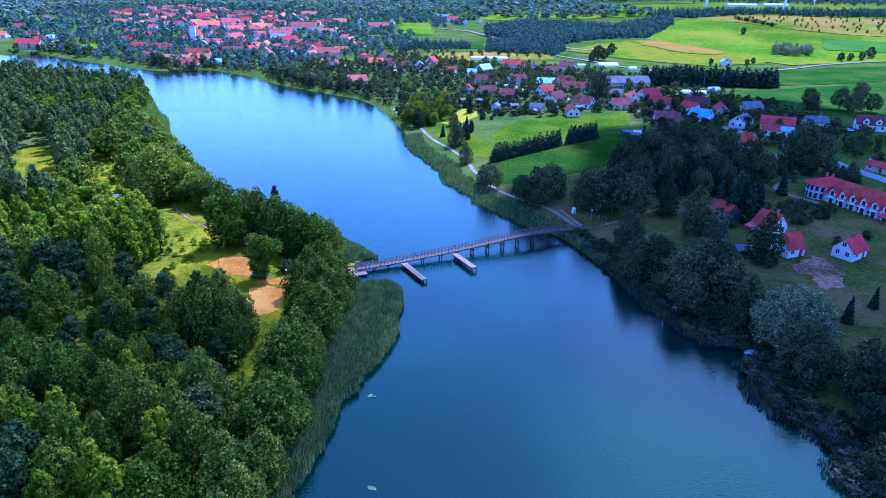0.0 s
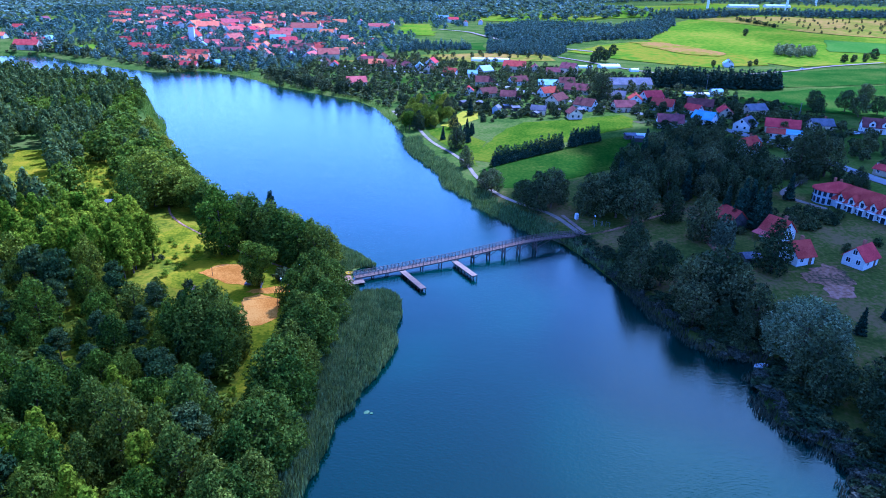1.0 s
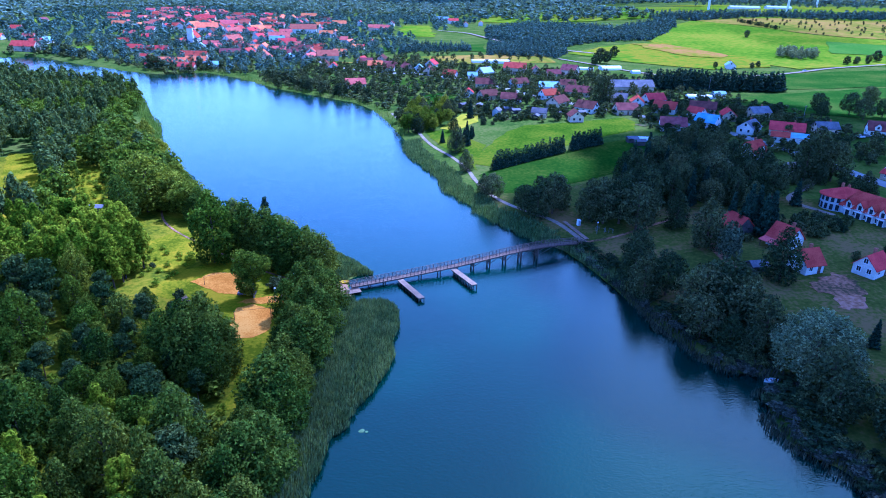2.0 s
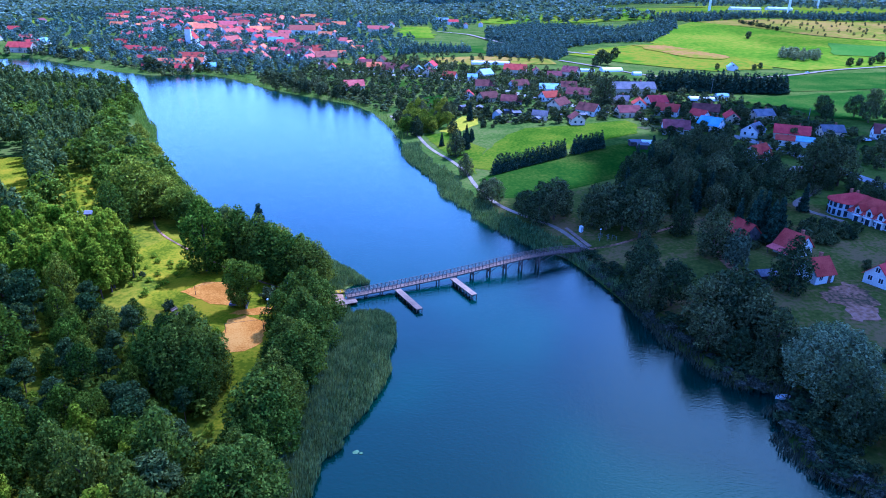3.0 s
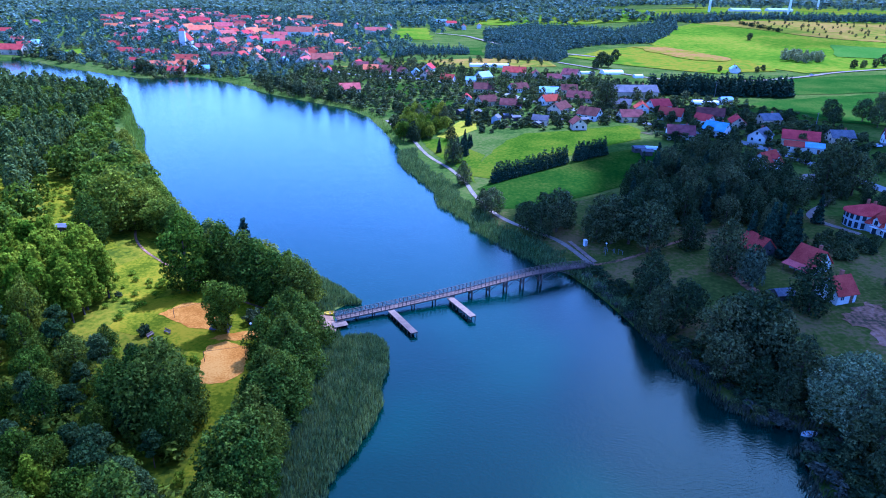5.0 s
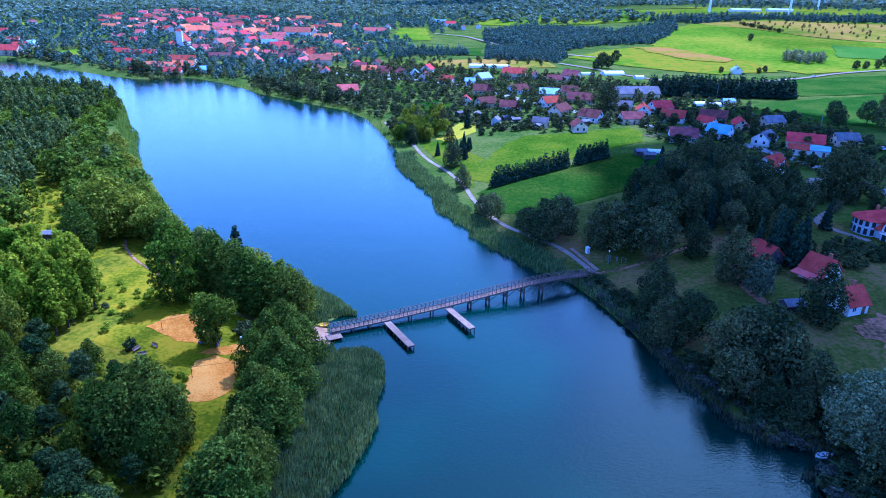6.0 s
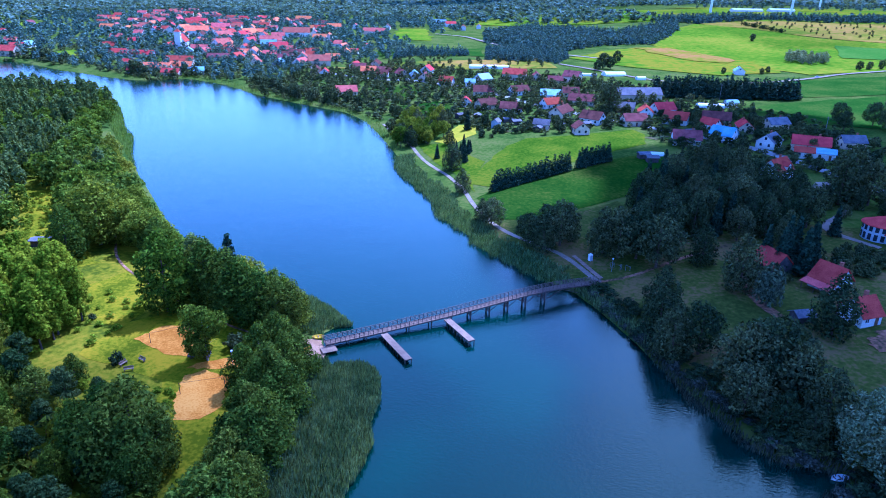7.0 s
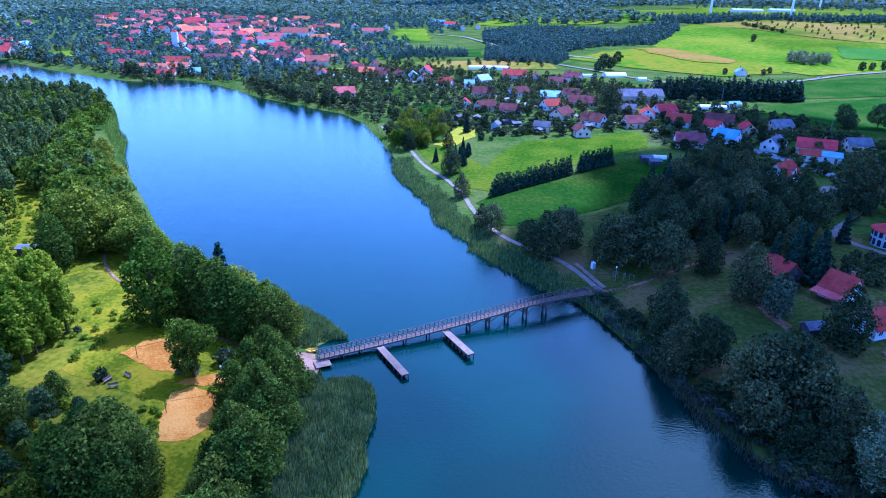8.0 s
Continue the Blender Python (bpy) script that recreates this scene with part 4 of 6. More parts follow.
# far west wood
west = scatter(rng, [(-140, 60), (-138, 176), (-118, 176), (-122, 200), (-96, 214), (-112, 262), (-140, 300), (-172, 366), (-200, 416), (-240, 440), (-330, 466), (-440, 520), (-400, 470), (-320, 350), (-230, 230), (-160, 130), (-140, 60)], 5.6, CLEARINGS)
west = west[shore(west[:, 0], west[:, 1]) > np.where((west[:, 1] > 284) & (west[:, 1] < 366), 12.5, np.where(west[:, 1] < 285, 7.5, 4.0))]
tone = np.array([noise.noise(Vector((x * 0.02, y * 0.02, 9))) for x, y in west]) + rng.uniform(-0.35, 0.35, len(west)) + np.where(west[:, 0] + 0.35 * west[:, 1] > -60, -0.3, 0.12)
wood("pine_wood", west[tone > 0], 14, "pine", L_PINE, "dense blue-green pine wood on the bank", 3, coarse=0.8, broad=0.82)
wood("broadleaf_wood", west[(tone <= 0) & (tone > -0.42)], 11.5, "broad", L_BROAD, "green broadleaf trees mixed into the wood", 4)
wood("broadleaf_wood", west[tone <= -0.42], 11, "broad", L_ALDER, "dark green broadleaf trees at the wood's edge", 6)
# reeds
reeds("reed_bed", [(-34, 60), (-30, 100), (-28, 146), (-19, 150), (-8, 146), (-6, 60)], 44.0, 1.9, L_REED, "tall bluish-green reed bed along the west shore", 1, -0.7, 13, 0.9)
reeds("reed_bed", [(-36, 158), (-36, 176), (-12, 176), (-12, 158)], 34.0, 1.5, L_REED, "green reeds behind the bridge foot", 2, -0.5, 9)
reeds("reed_bed", [(26, 192), (34, 181), (46, 150), (56, 170), (40, 200)], 16.0, 1.9, L_REED, "dull green reeds on the village bank", 3, -1.0, 3.5, 2.6)
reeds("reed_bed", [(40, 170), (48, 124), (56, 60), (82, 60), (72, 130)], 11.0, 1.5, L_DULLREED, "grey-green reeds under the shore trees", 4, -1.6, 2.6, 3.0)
reeds("reed_bed", [(-30, 320), (-8, 250), (4, 215), (24, 186), (34, 196), (20, 222), (4, 262), (-14, 322)], 10.0, 1.5, L_REED, "dull green reeds along the lake path", 5, -1.6, 7.5, 2.0)
reeds("reed_bed", [(-220, 440), (-212, 420), (-130, 290), (-118, 290), (-150, 380), (-190, 450)], 3.2, 2.2, L_SHOREREED, "bright reed fringe of the wooded shore", 6, -0.6, 11.0)
reeds("reed_bed", [(-360, 630), (-240, 540), (-120, 450), (-30, 330), (-14, 330), (-60, 450), (-200, 600)], 0.8, 2.2, L_SHOREREED, "green reed fringe below the town", 7, -1.5, 4.5)
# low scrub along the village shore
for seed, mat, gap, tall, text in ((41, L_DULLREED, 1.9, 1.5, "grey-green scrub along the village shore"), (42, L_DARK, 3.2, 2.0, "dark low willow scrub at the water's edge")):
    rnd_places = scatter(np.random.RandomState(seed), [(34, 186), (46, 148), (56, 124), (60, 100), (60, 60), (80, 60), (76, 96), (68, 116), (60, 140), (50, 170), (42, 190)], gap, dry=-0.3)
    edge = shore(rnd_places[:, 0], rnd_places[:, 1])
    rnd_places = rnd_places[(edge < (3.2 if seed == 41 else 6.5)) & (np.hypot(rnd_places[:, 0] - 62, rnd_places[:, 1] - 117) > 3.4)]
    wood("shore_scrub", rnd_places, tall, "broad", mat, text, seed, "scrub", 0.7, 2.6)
# single trees of the village bank
EAST_TREES = (("dark", 50, 169.2, 11), ("dark", 52.9, 152.5, 11), ("dark", 57.2, 140.3, 13), ("dark", 62.8, 141.5, 13.5), ("dark", 64.2, 133.8, 12.5), ("dark", 58.8, 127.6, 7.5), ("dark", 62.4, 124.8, 7), ("dark", 66, 127.8, 11), ("dark", 54.6, 133, 10),
              ("dark", 52.2, 200.4, 14), ("dark", 47.4, 201, 14), ("dark", 56, 194.5, 14), ("dark", 63, 210, 13), ("dark", 43.8, 204.5, 12),
              ("dark", 27.6, 208.5, 12), ("dark", 32.7, 210.5, 13), ("dark", 23.8, 213, 9), ("dark", 13.6, 227.5, 9), ("dark", 68.4, 195.9, 10),
              ("dark", 72.3, 180.5, 13), ("weeping", 75, 171.5, 11.5), ("dark", 83, 158.2, 12.5), ("dark", 84, 230.5, 13), ("dark", 91.4, 231, 13))
MORE_TREES = (("dark", 95, 221, 11), ("dark", 77.7, 233.7, 12), ("dark", 131, 245, 16), ("dark", 137, 251, 17), ("dark", 141, 245, 14), ("spruce", 114, 215.5, 10), ("spruce", 91, 188, 14),
              ("spruce", 88.8, 193.5, 15), ("spruce", 92.5, 196, 14), ("spruce", 95.5, 192.5, 13), ("spruce", 97.5, 197, 12), ("spruce", 86, 190, 13), ("spruce", 84.5, 195, 12), ("dark", 36, 214.9, 8),
              ("dark", 10.8, 232.5, 7), ("dark", 0.6, 292.5, 10.5), ("dark", 4.6, 263.5, 8), ("dark", 90, 413, 18), ("broad", -12, 345, 8.5), ("broad", -4, 352, 9),
              ("broad", -20, 352, 8), ("dark", -1, 336, 7), ("spruce", 8, 366, 11), ("spruce", -6, 312, 7))
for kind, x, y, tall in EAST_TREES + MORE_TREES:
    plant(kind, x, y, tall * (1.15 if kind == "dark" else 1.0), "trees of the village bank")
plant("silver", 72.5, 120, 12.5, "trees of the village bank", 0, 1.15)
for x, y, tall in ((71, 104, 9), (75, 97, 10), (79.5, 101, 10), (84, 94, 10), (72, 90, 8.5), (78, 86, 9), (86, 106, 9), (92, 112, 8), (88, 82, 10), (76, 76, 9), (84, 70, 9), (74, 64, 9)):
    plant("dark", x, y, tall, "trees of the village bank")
for x, y, tall in ((57, 122.4, 2.2), (60.5, 122.8, 2.6), (54.5, 125.5, 2.0), (63.5, 122.2, 2.4)):
    plant("bush", x, y, tall, "bushes of the village bank", label="dark low bush beside a moored boat")
for x, y, tall in ((88.3, 127, 7), (97.5, 133, 6), (101, 129, 7)):
    plant("spruce", x, y, tall, "trees of the village bank")
rng = np.random.RandomState(8)
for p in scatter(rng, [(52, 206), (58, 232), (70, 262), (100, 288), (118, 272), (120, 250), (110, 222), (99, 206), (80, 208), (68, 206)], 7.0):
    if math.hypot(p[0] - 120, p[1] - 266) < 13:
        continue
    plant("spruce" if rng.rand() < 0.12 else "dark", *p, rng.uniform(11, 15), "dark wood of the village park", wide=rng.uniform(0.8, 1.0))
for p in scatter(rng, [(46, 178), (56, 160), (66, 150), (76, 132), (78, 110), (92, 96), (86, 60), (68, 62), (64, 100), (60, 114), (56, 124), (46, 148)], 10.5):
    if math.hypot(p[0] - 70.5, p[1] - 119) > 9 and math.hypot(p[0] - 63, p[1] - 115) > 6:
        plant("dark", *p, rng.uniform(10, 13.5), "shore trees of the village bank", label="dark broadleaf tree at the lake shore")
for p in scatter(rng, [(100, 110), (96, 132), (112, 140), (140, 150), (150, 120), (124, 96)], 8.0):
    plant("dark", *p, rng.uniform(4.5, 8), "trees south of the yard")
for p in scatter(rng, [(110, 226), (122, 252), (146, 250), (152, 228), (140, 216), (130, 228)], 8.5):
    plant("dark", *p, rng.uniform(5, 9), "trees round the villa")
for p in scatter(rng, [(168, 230), (164, 262), (158, 300), (200, 320), (230, 300), (220, 240)], 9.0):
    plant("garden", *p, rng.uniform(4, 7), "trees beyond the street")
for outline, gap, lo, hi in (([(97, 184), (100, 200), (112, 206), (122, 198), (120, 190), (106, 186)], 3.4, 1.8, 3.4), ([(104, 166), (106, 174), (112, 172), (112, 166)], 3.2, 1.4, 2.4),
                             ([(86, 104), (96, 122), (118, 132), (130, 118), (110, 96)], 5.5, 2, 4.5), ([(46, 176), (50, 182), (58, 178), (54, 160), (50, 160)], 4.0, 1.4, 2.6),
                             ([(60, 128), (58, 150), (66, 150), (72, 128)], 4.5, 1.6, 3.2), ([(58, 112), (60, 100), (64, 94), (66, 84), (64, 74), (70, 74), (72, 90), (68, 100), (64, 112)], 3.2, 1.3, 2.6), ([(114, 166), (118, 184), (134, 180), (132, 160)], 7, 1.2, 2.4),
                             ([(72, 186), (78, 196), (88, 200), (92, 186), (84, 180)], 5.0, 1.6, 3.0), ([(62, 240), (90, 262), (98, 280), (88, 282), (62, 252)], 5, 1.6, 3.4)):
    for p in scatter(rng, outline, gap):
        plant("bush", *p, rng.uniform(lo, hi), "bushes of the village bank")
for p in scatter(rng, [(-34, 352), (-24, 396), (0, 394), (-2, 376), (-8, 344), (-16, 330), (-24, 334)], 7.5):
    plant("broad" if rng.rand() < 0.6 else "dark", *p, rng.uniform(6.5, 11), "trees along the lake path")
for p in scatter(rng, [(-2, 300), (3, 330), (10, 326), (6, 298)], 3.6):
    plant("spruce", *p, rng.uniform(4, 7), "young spruces by the path")
for p in scatter(rng, [(-10, 372), (-8, 384), (20, 388), (30, 362), (24, 344), (14, 345)], 6.0, [[(-8, 343), (4, 378), (13, 377), (12, 356), (0, 336)]]):
    plant("bush", *p, rng.uniform(1.5, 4), "garden bushes above the meadow")
for seed, outline, gap, tall in ((61, [(-86, 160), (-80, 174), (-72, 172), (-66, 160), (-66, 148), (-76, 148)], 4.2, 1.3), (62, [(-98, 82), (-100, 102), (-92, 114), (-84, 104), (-86, 86)], 2.6, 1.5),
                                 (63, [(-122, 203), (-146, 246), (-135, 252), (-110, 208), (-100, 200)], 3.4, 1.4), (64, [(-48, 112), (-52, 134), (-49, 136), (-46, 122), (-42, 112)], 2.2, 1.0)):
    wood("tall_weeds", scatter(np.random.RandomState(seed), outline, gap), tall, "broad", L_BRIGHT, "yellow-green tall weeds at the edge of a clearing", seed, "weeds", 0.35, 1.9)
# gardens of the village: trees between the houses
VILLAGE = [(-40, 400), (-70, 440), (-130, 500), (-140, 600), (-60, 650), (20, 580), (110, 560), (135, 470), (200, 410), (200, 320), (150, 275), (118, 290), (100, 330), (94, 370), (36, 348), (0, 380)]
far_gardens = []
for p in scatter(rng, VILLAGE, 13.5, [FIELD_A, FIELD_B, [(-20, 395), (-34, 440), (-10, 452), (4, 425), (-2, 400)], [(-62, 470), (-50, 520), (-18, 512), (-30, 462)], [(-8, 343), (4, 378), (13, 377), (12, 356), (0, 336)]]):
    if p[1] < 420:
        plant("garden", *p, rng.uniform(3.0, 8.0), "garden trees of the village")
    else:
        far_gardens.append(p)
wood("garden_trees", np.array(far_gardens[::2]), 7.5, "broad", L_DARK, "dark rounded trees between the village houses", 33, "trees", 0.6)
wood("garden_trees", np.array(far_gardens[1::2]), 6.5, "broad", L_BUSH, "green rounded trees between the village houses", 34, "trees", 0.6)
for x, y, tall in ((209.8, 390, 13), (204, 374, 11), (226, 386, 14), (226, 372, 13), (252, 412, 14), (240, 378, 12)):
    plant("dark", x, y, tall, "single trees in the fields", 0, label="tall dark broadleaf tree in a meadow")
for x, y, tall in ((364, 640, 9), (375, 644, 8), (388, 648, 9), (404, 662, 12), (131, 626, 14), (124, 612, 10), (154, 671, 12),
                   (137, 622, 12), (229, 604, 6), (262, 606, 6), (272, 617, 6), (368, 880, 10), (-130, 484, 9), (-92, 458, 9), (-58, 434, 9), (-104, 470, 10), (-80, 452, 9), (-116, 484, 9), (-31, 366, 9), (-258, 566, 13)):
    plant("garden", x, y, tall, "single trees in the fields")
wood("garden_shrubs", scatter(rng, VILLAGE, 7.5, [FIELD_A, FIELD_B]), 2.6, "broad", L_BUSH, "garden shrubs and hedges between the houses", 31, "shrubs", 0.09, 1.9)
wood("garden_shrubs", scatter(rng, VILLAGE, 11, [FIELD_A, FIELD_B]), 3.4, "broad", L_DARK, "dark garden shrubs between the houses", 32, "shrubs", 0.10, 1.9)
# hedge between the meadows, spruce belt, plantations and far woods
row = np.linspace(0, 1, 46)[:, None]
hedge_line = np.array([(15.6, 261.5)]) * (1 - row) + np.array([(47.5, 286.5)]) * row
hedge_line2 = np.array([(51.5, 289.5)]) * (1 - row[:27] / row[26]) + np.array([(66, 300.5)]) * row[:27] / row[26]
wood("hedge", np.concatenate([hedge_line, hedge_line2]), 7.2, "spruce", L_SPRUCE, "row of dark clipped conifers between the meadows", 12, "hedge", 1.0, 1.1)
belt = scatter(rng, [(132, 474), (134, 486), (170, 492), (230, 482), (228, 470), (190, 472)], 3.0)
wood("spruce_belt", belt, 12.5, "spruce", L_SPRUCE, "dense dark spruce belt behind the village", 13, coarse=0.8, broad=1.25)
wood("tree_belt", scatter(rng, [(100, 478), (100, 498), (168, 494), (168, 478)], 7), 8, "broad", L_DARK, "dark mixed trees behind the village", 14)
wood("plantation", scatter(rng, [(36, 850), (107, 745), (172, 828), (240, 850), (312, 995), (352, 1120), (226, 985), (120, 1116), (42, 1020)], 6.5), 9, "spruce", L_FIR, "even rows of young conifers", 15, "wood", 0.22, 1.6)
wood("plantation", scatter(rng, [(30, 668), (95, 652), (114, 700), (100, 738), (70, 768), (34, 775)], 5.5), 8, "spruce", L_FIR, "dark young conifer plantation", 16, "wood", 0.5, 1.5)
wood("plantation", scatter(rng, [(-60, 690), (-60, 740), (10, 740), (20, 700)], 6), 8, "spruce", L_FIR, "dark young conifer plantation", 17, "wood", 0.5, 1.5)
wood("tree_belt", scatter(rng, [(-130, 660), (-120, 690), (90, 660), (80, 625), (0, 628)], 14), 5, "broad", L_DARK, "scrub belt behind the gardens", 18, coarse=0.5)
wood("hill_trees", scatter(rng, [(325, 690), (335, 720), (366, 712), (362, 684), (340, 674)], 7), 10, "broad", L_SILVER, "pale green clump of trees on the hill", 19)
wood("hill_hedge", np.array([(434 + 13 * k / 30 + 2 * math.sin(k), 1079 - 109 * k / 30) for k in range(31)]), 6, "broad", L_DARK, "dark hedge across the hill", 20)
wood("hill_bushes", scatter(rng, [(430, 1060), (520, 1160), (720, 1110), (600, 870), (470, 900)], 26), 4.5, "broad", L_DARK, "scattered bushes on the dry hill", 21, "bushes", 0.4)
wood("forest_belt", scatter(rng, [(300, 1150), (370, 1090), (520, 1185), (760, 1130), (900, 1180), (760, 1230), (520, 1240)], 9), 11, "spruce", L_FIR, "dark forest belt behind the hill", 22, "wood", 0.3, 1.8)
TOWN = [(-430, 660), (-340, 610), (-250, 556), (-180, 545), (-130, 510), (-130, 640), (-40, 700), (-60, 900), (0, 1060), (40, 1240), (-200, 1450), (-640, 1600), (-760, 1300), (-620, 900)]
OPEN = [[(-760, 1100), (-740, 1180), (-660, 1110), (-620, 1030), (-680, 1040)], [(-420, 690), (-398, 728), (-362, 692), (-380, 666)], [(-82, 900), (-27, 885), (-36, 1000), (-44, 1120), (-92, 1110)]]
towns = scatter(rng, TOWN, 13, OPEN, 4)
towns = towns[(towns[:, 1] < 820) | (rng.uniform(0, 1, len(towns)) < 0.6)]
near_town = towns[:, 1] < 820
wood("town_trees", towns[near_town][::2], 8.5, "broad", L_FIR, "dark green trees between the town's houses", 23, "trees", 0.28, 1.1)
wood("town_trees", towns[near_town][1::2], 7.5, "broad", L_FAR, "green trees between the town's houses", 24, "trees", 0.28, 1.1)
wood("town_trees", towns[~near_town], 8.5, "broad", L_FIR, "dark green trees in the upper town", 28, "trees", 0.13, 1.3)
wood("town_shrubs", scatter(rng, [(-430, 668), (-340, 616), (-250, 562), (-180, 552), (-130, 516), (-130, 640), (-110, 760), (-240, 800), (-420, 820)], 9, OPEN), 3.6, "broad", L_BUSH, "low shrubs and hedges between the town's houses", 35, "shrubs", 0.1, 1.7)
# trees along the water below the town
bank = np.concatenate([np.linspace(a, b, max(2, int(math.dist(a, b) / 7)), endpoint=False) for a, b in zip(EAST_SHORE[0:13], EAST_SHORE[1:14])])
bank = bank + rng.uniform(-5, 5, bank.shape) + (9, 11)
bank = bank[np.sin(bank[:, 0] * 0.045) + rng.uniform(-0.7, 0.7, len(bank)) > -0.25]
wood("shore_shrubs", np.concatenate([bank - (4, 5), bank + (-1, 2), bank + (3, -4)]), 3.6, "broad", L_BUSH, "low dark shrubs at the water below the town", 36, "shrubs", 0.16, 1.6)
wood("shore_trees", bank, 8.5, "broad", L_DARK, "dark trees along the water below the town", 29, "trees", 0.6, 1.15)
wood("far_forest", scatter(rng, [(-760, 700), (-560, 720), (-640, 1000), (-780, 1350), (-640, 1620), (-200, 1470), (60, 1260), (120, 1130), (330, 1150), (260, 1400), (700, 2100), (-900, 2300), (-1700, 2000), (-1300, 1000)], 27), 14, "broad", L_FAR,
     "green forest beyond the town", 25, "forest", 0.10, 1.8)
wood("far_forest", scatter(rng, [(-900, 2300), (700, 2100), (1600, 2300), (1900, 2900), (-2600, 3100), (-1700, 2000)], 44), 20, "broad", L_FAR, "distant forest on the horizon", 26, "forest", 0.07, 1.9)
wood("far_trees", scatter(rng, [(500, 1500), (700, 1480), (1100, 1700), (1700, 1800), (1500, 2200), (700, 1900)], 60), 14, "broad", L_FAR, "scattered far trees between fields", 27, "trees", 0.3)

# ---- things ----
def bm_box(bm, x0, x1, y0, y1, z0, z1):
    v = [bm.verts.new(c) for c in ((x0, y0, z0), (x1, y0, z0), (x1, y1, z0), (x0, y1, z0), (x0, y0, z1), (x1, y0, z1), (x1, y1, z1), (x0, y1, z1))]
    for f in ((3, 2, 1, 0), (4, 5, 6, 7), (0, 1, 5, 4), (1, 2, 6, 5), (2, 3, 7, 6), (3, 0, 4, 7)):
        bm.faces.new([v[i] for i in f])


def done(name, bm, mat):
    bmesh.ops.recalc_face_normals(bm, faces=bm.faces)
    data = bpy.data.meshes.new(name)
    bm.to_mesh(data)
    bm.free()
    data.materials.append(mat)
    return data


def beam(name, a, b, wide, deep, mat, parent, label=""):
    """A squared timber from a to b."""
    a, b = Vector(a), Vector(b)
    turn = (b - a).to_track_quat("X", "Z").to_matrix().to_4x4()
    bm = bmesh.new()
    bm_box(bm, 0, (b - a).length, -wide / 2, wide / 2, -deep / 2, deep / 2)
    bmesh.ops.transform(bm, matrix=Matrix.Translation(a) @ turn, verts=bm.verts)
    return part(name, done(name, bm, mat), parent, label)


def pile(x, y, z0, z1, r, parent):
    return part("pile", limb_mesh("pile", [((x, y, z0), (x, y, z1), r, r * 0.92)], M_TIMBER, 8), parent)


# the footbridge
LEFT_END, RIGHT_END = Vector((-25.2, 153.6)), Vector((39.2, 185.8))
ALONG = (RIGHT_END - LEFT_END).normalized()
ACROSS = Vector((-ALONG.y, ALONG.x))
SPAN = (RIGHT_END - LEFT_END).length
PROFILE = [(0.0, 0.95), (0.17, 1.15), (0.4, 1.75), (0.55, 2.45), (0.66, 3.05), (0.76, 3.3), (0.86, 3.15), (1.0, 2.35)]


def deck_z(k):
    us, zs = zip(*PROFILE)
    grid = [np.interp(k + d, us, zs) for d in (-0.05, -0.025, 0, 0.025, 0.05)]
    return float(np.mean(grid))


def on_bridge(s, side, up):
    p = LEFT_END + ALONG * s + ACROSS * side
    return (p.x, p.y, deck_z(s / SPAN) + up)


bridge = tagged(new("footbridge"), "long low wooden footbridge arching over the lake", "bridge")
BAYS, HALF = 34, 0.96
for i in range(BAYS):
    a, b = SPAN * i / BAYS, SPAN * (i + 1) / BAYS
    bm = bmesh.new()
    v = [bm.verts.new(on_bridge(q, w, up)) for q, w, up in ((a, -HALF, -0.06), (b, -HALF, -0.06), (b, HALF, -0.06), (a, HALF, -0.06), (a, -HALF, 0), (b, -HALF, 0), (b, HALF, 0), (a, HALF, 0))]
    for f in ((3, 2, 1, 0), (4, 5, 6, 7), (0, 1, 5, 4), (1, 2, 6, 5), (2, 3, 7, 6), (3, 0, 4, 7)):
        bm.faces.new([v[n] for n in f])
    part("deck", done("deck", bm, M_BRIDGE), bridge, "weathered grey-brown boards")
    for w in (-HALF + 0.1, HALF - 0.1):
        beam("girder", on_bridge(a, w, -0.2), on_bridge(b, w, -0.2), 0.16, 0.26, M_TIMBER, bridge)
    for w in (-HALF, HALF):
        jetty_gap = w < 0 and any(a - 0.4 < s < b - 0.6 for s in (12.9, 28.3))
        for up, deep in ((1.1, 0.10), (0.75, 0.07), (0.42, 0.07)):
            if not jetty_gap:
                beam("rail", on_bridge(a, w, up), on_bridge(b, w, up), 0.08, deep, M_RAIL, bridge)
        for s in (a, (a + b) / 2):
            beam("post", on_bridge(s, w, -0.2), on_bridge(s, w, 1.25), 0.12, 0.12, M_RAIL, bridge)
for s in (5.0, 9.0, 13.6, 19.0, 24.5, 29.5, 34.5, 39.5, 44.5, 49.5, 55.0):
    for w in (-0.78, 0.78):
        x, y, z = on_bridge(s, w, -0.25)
        pile(x, y, -2.2, z, 0.21 if s > 28 else 0.16, bridge)
    beam("cross_beam", on_bridge(s, -1.08, -0.4), on_bridge(s, 1.08, -0.4), 0.2, 0.22, M_TIMBER, bridge)
    if s > 30:
        x0, y0, z0 = on_bridge(s, -0.78, -0.5)
        x1, y1, z1 = on_bridge(s, 0.78, -0.5)
        beam("brace", (x0, y0, 0.3), (x1, y1, z1), 0.12, 0.16, M_TIMBER, bridge)
        beam("brace", (x1, y1, 0.3), (x0, y0, z0), 0.12, 0.16, M_TIMBER, bridge)
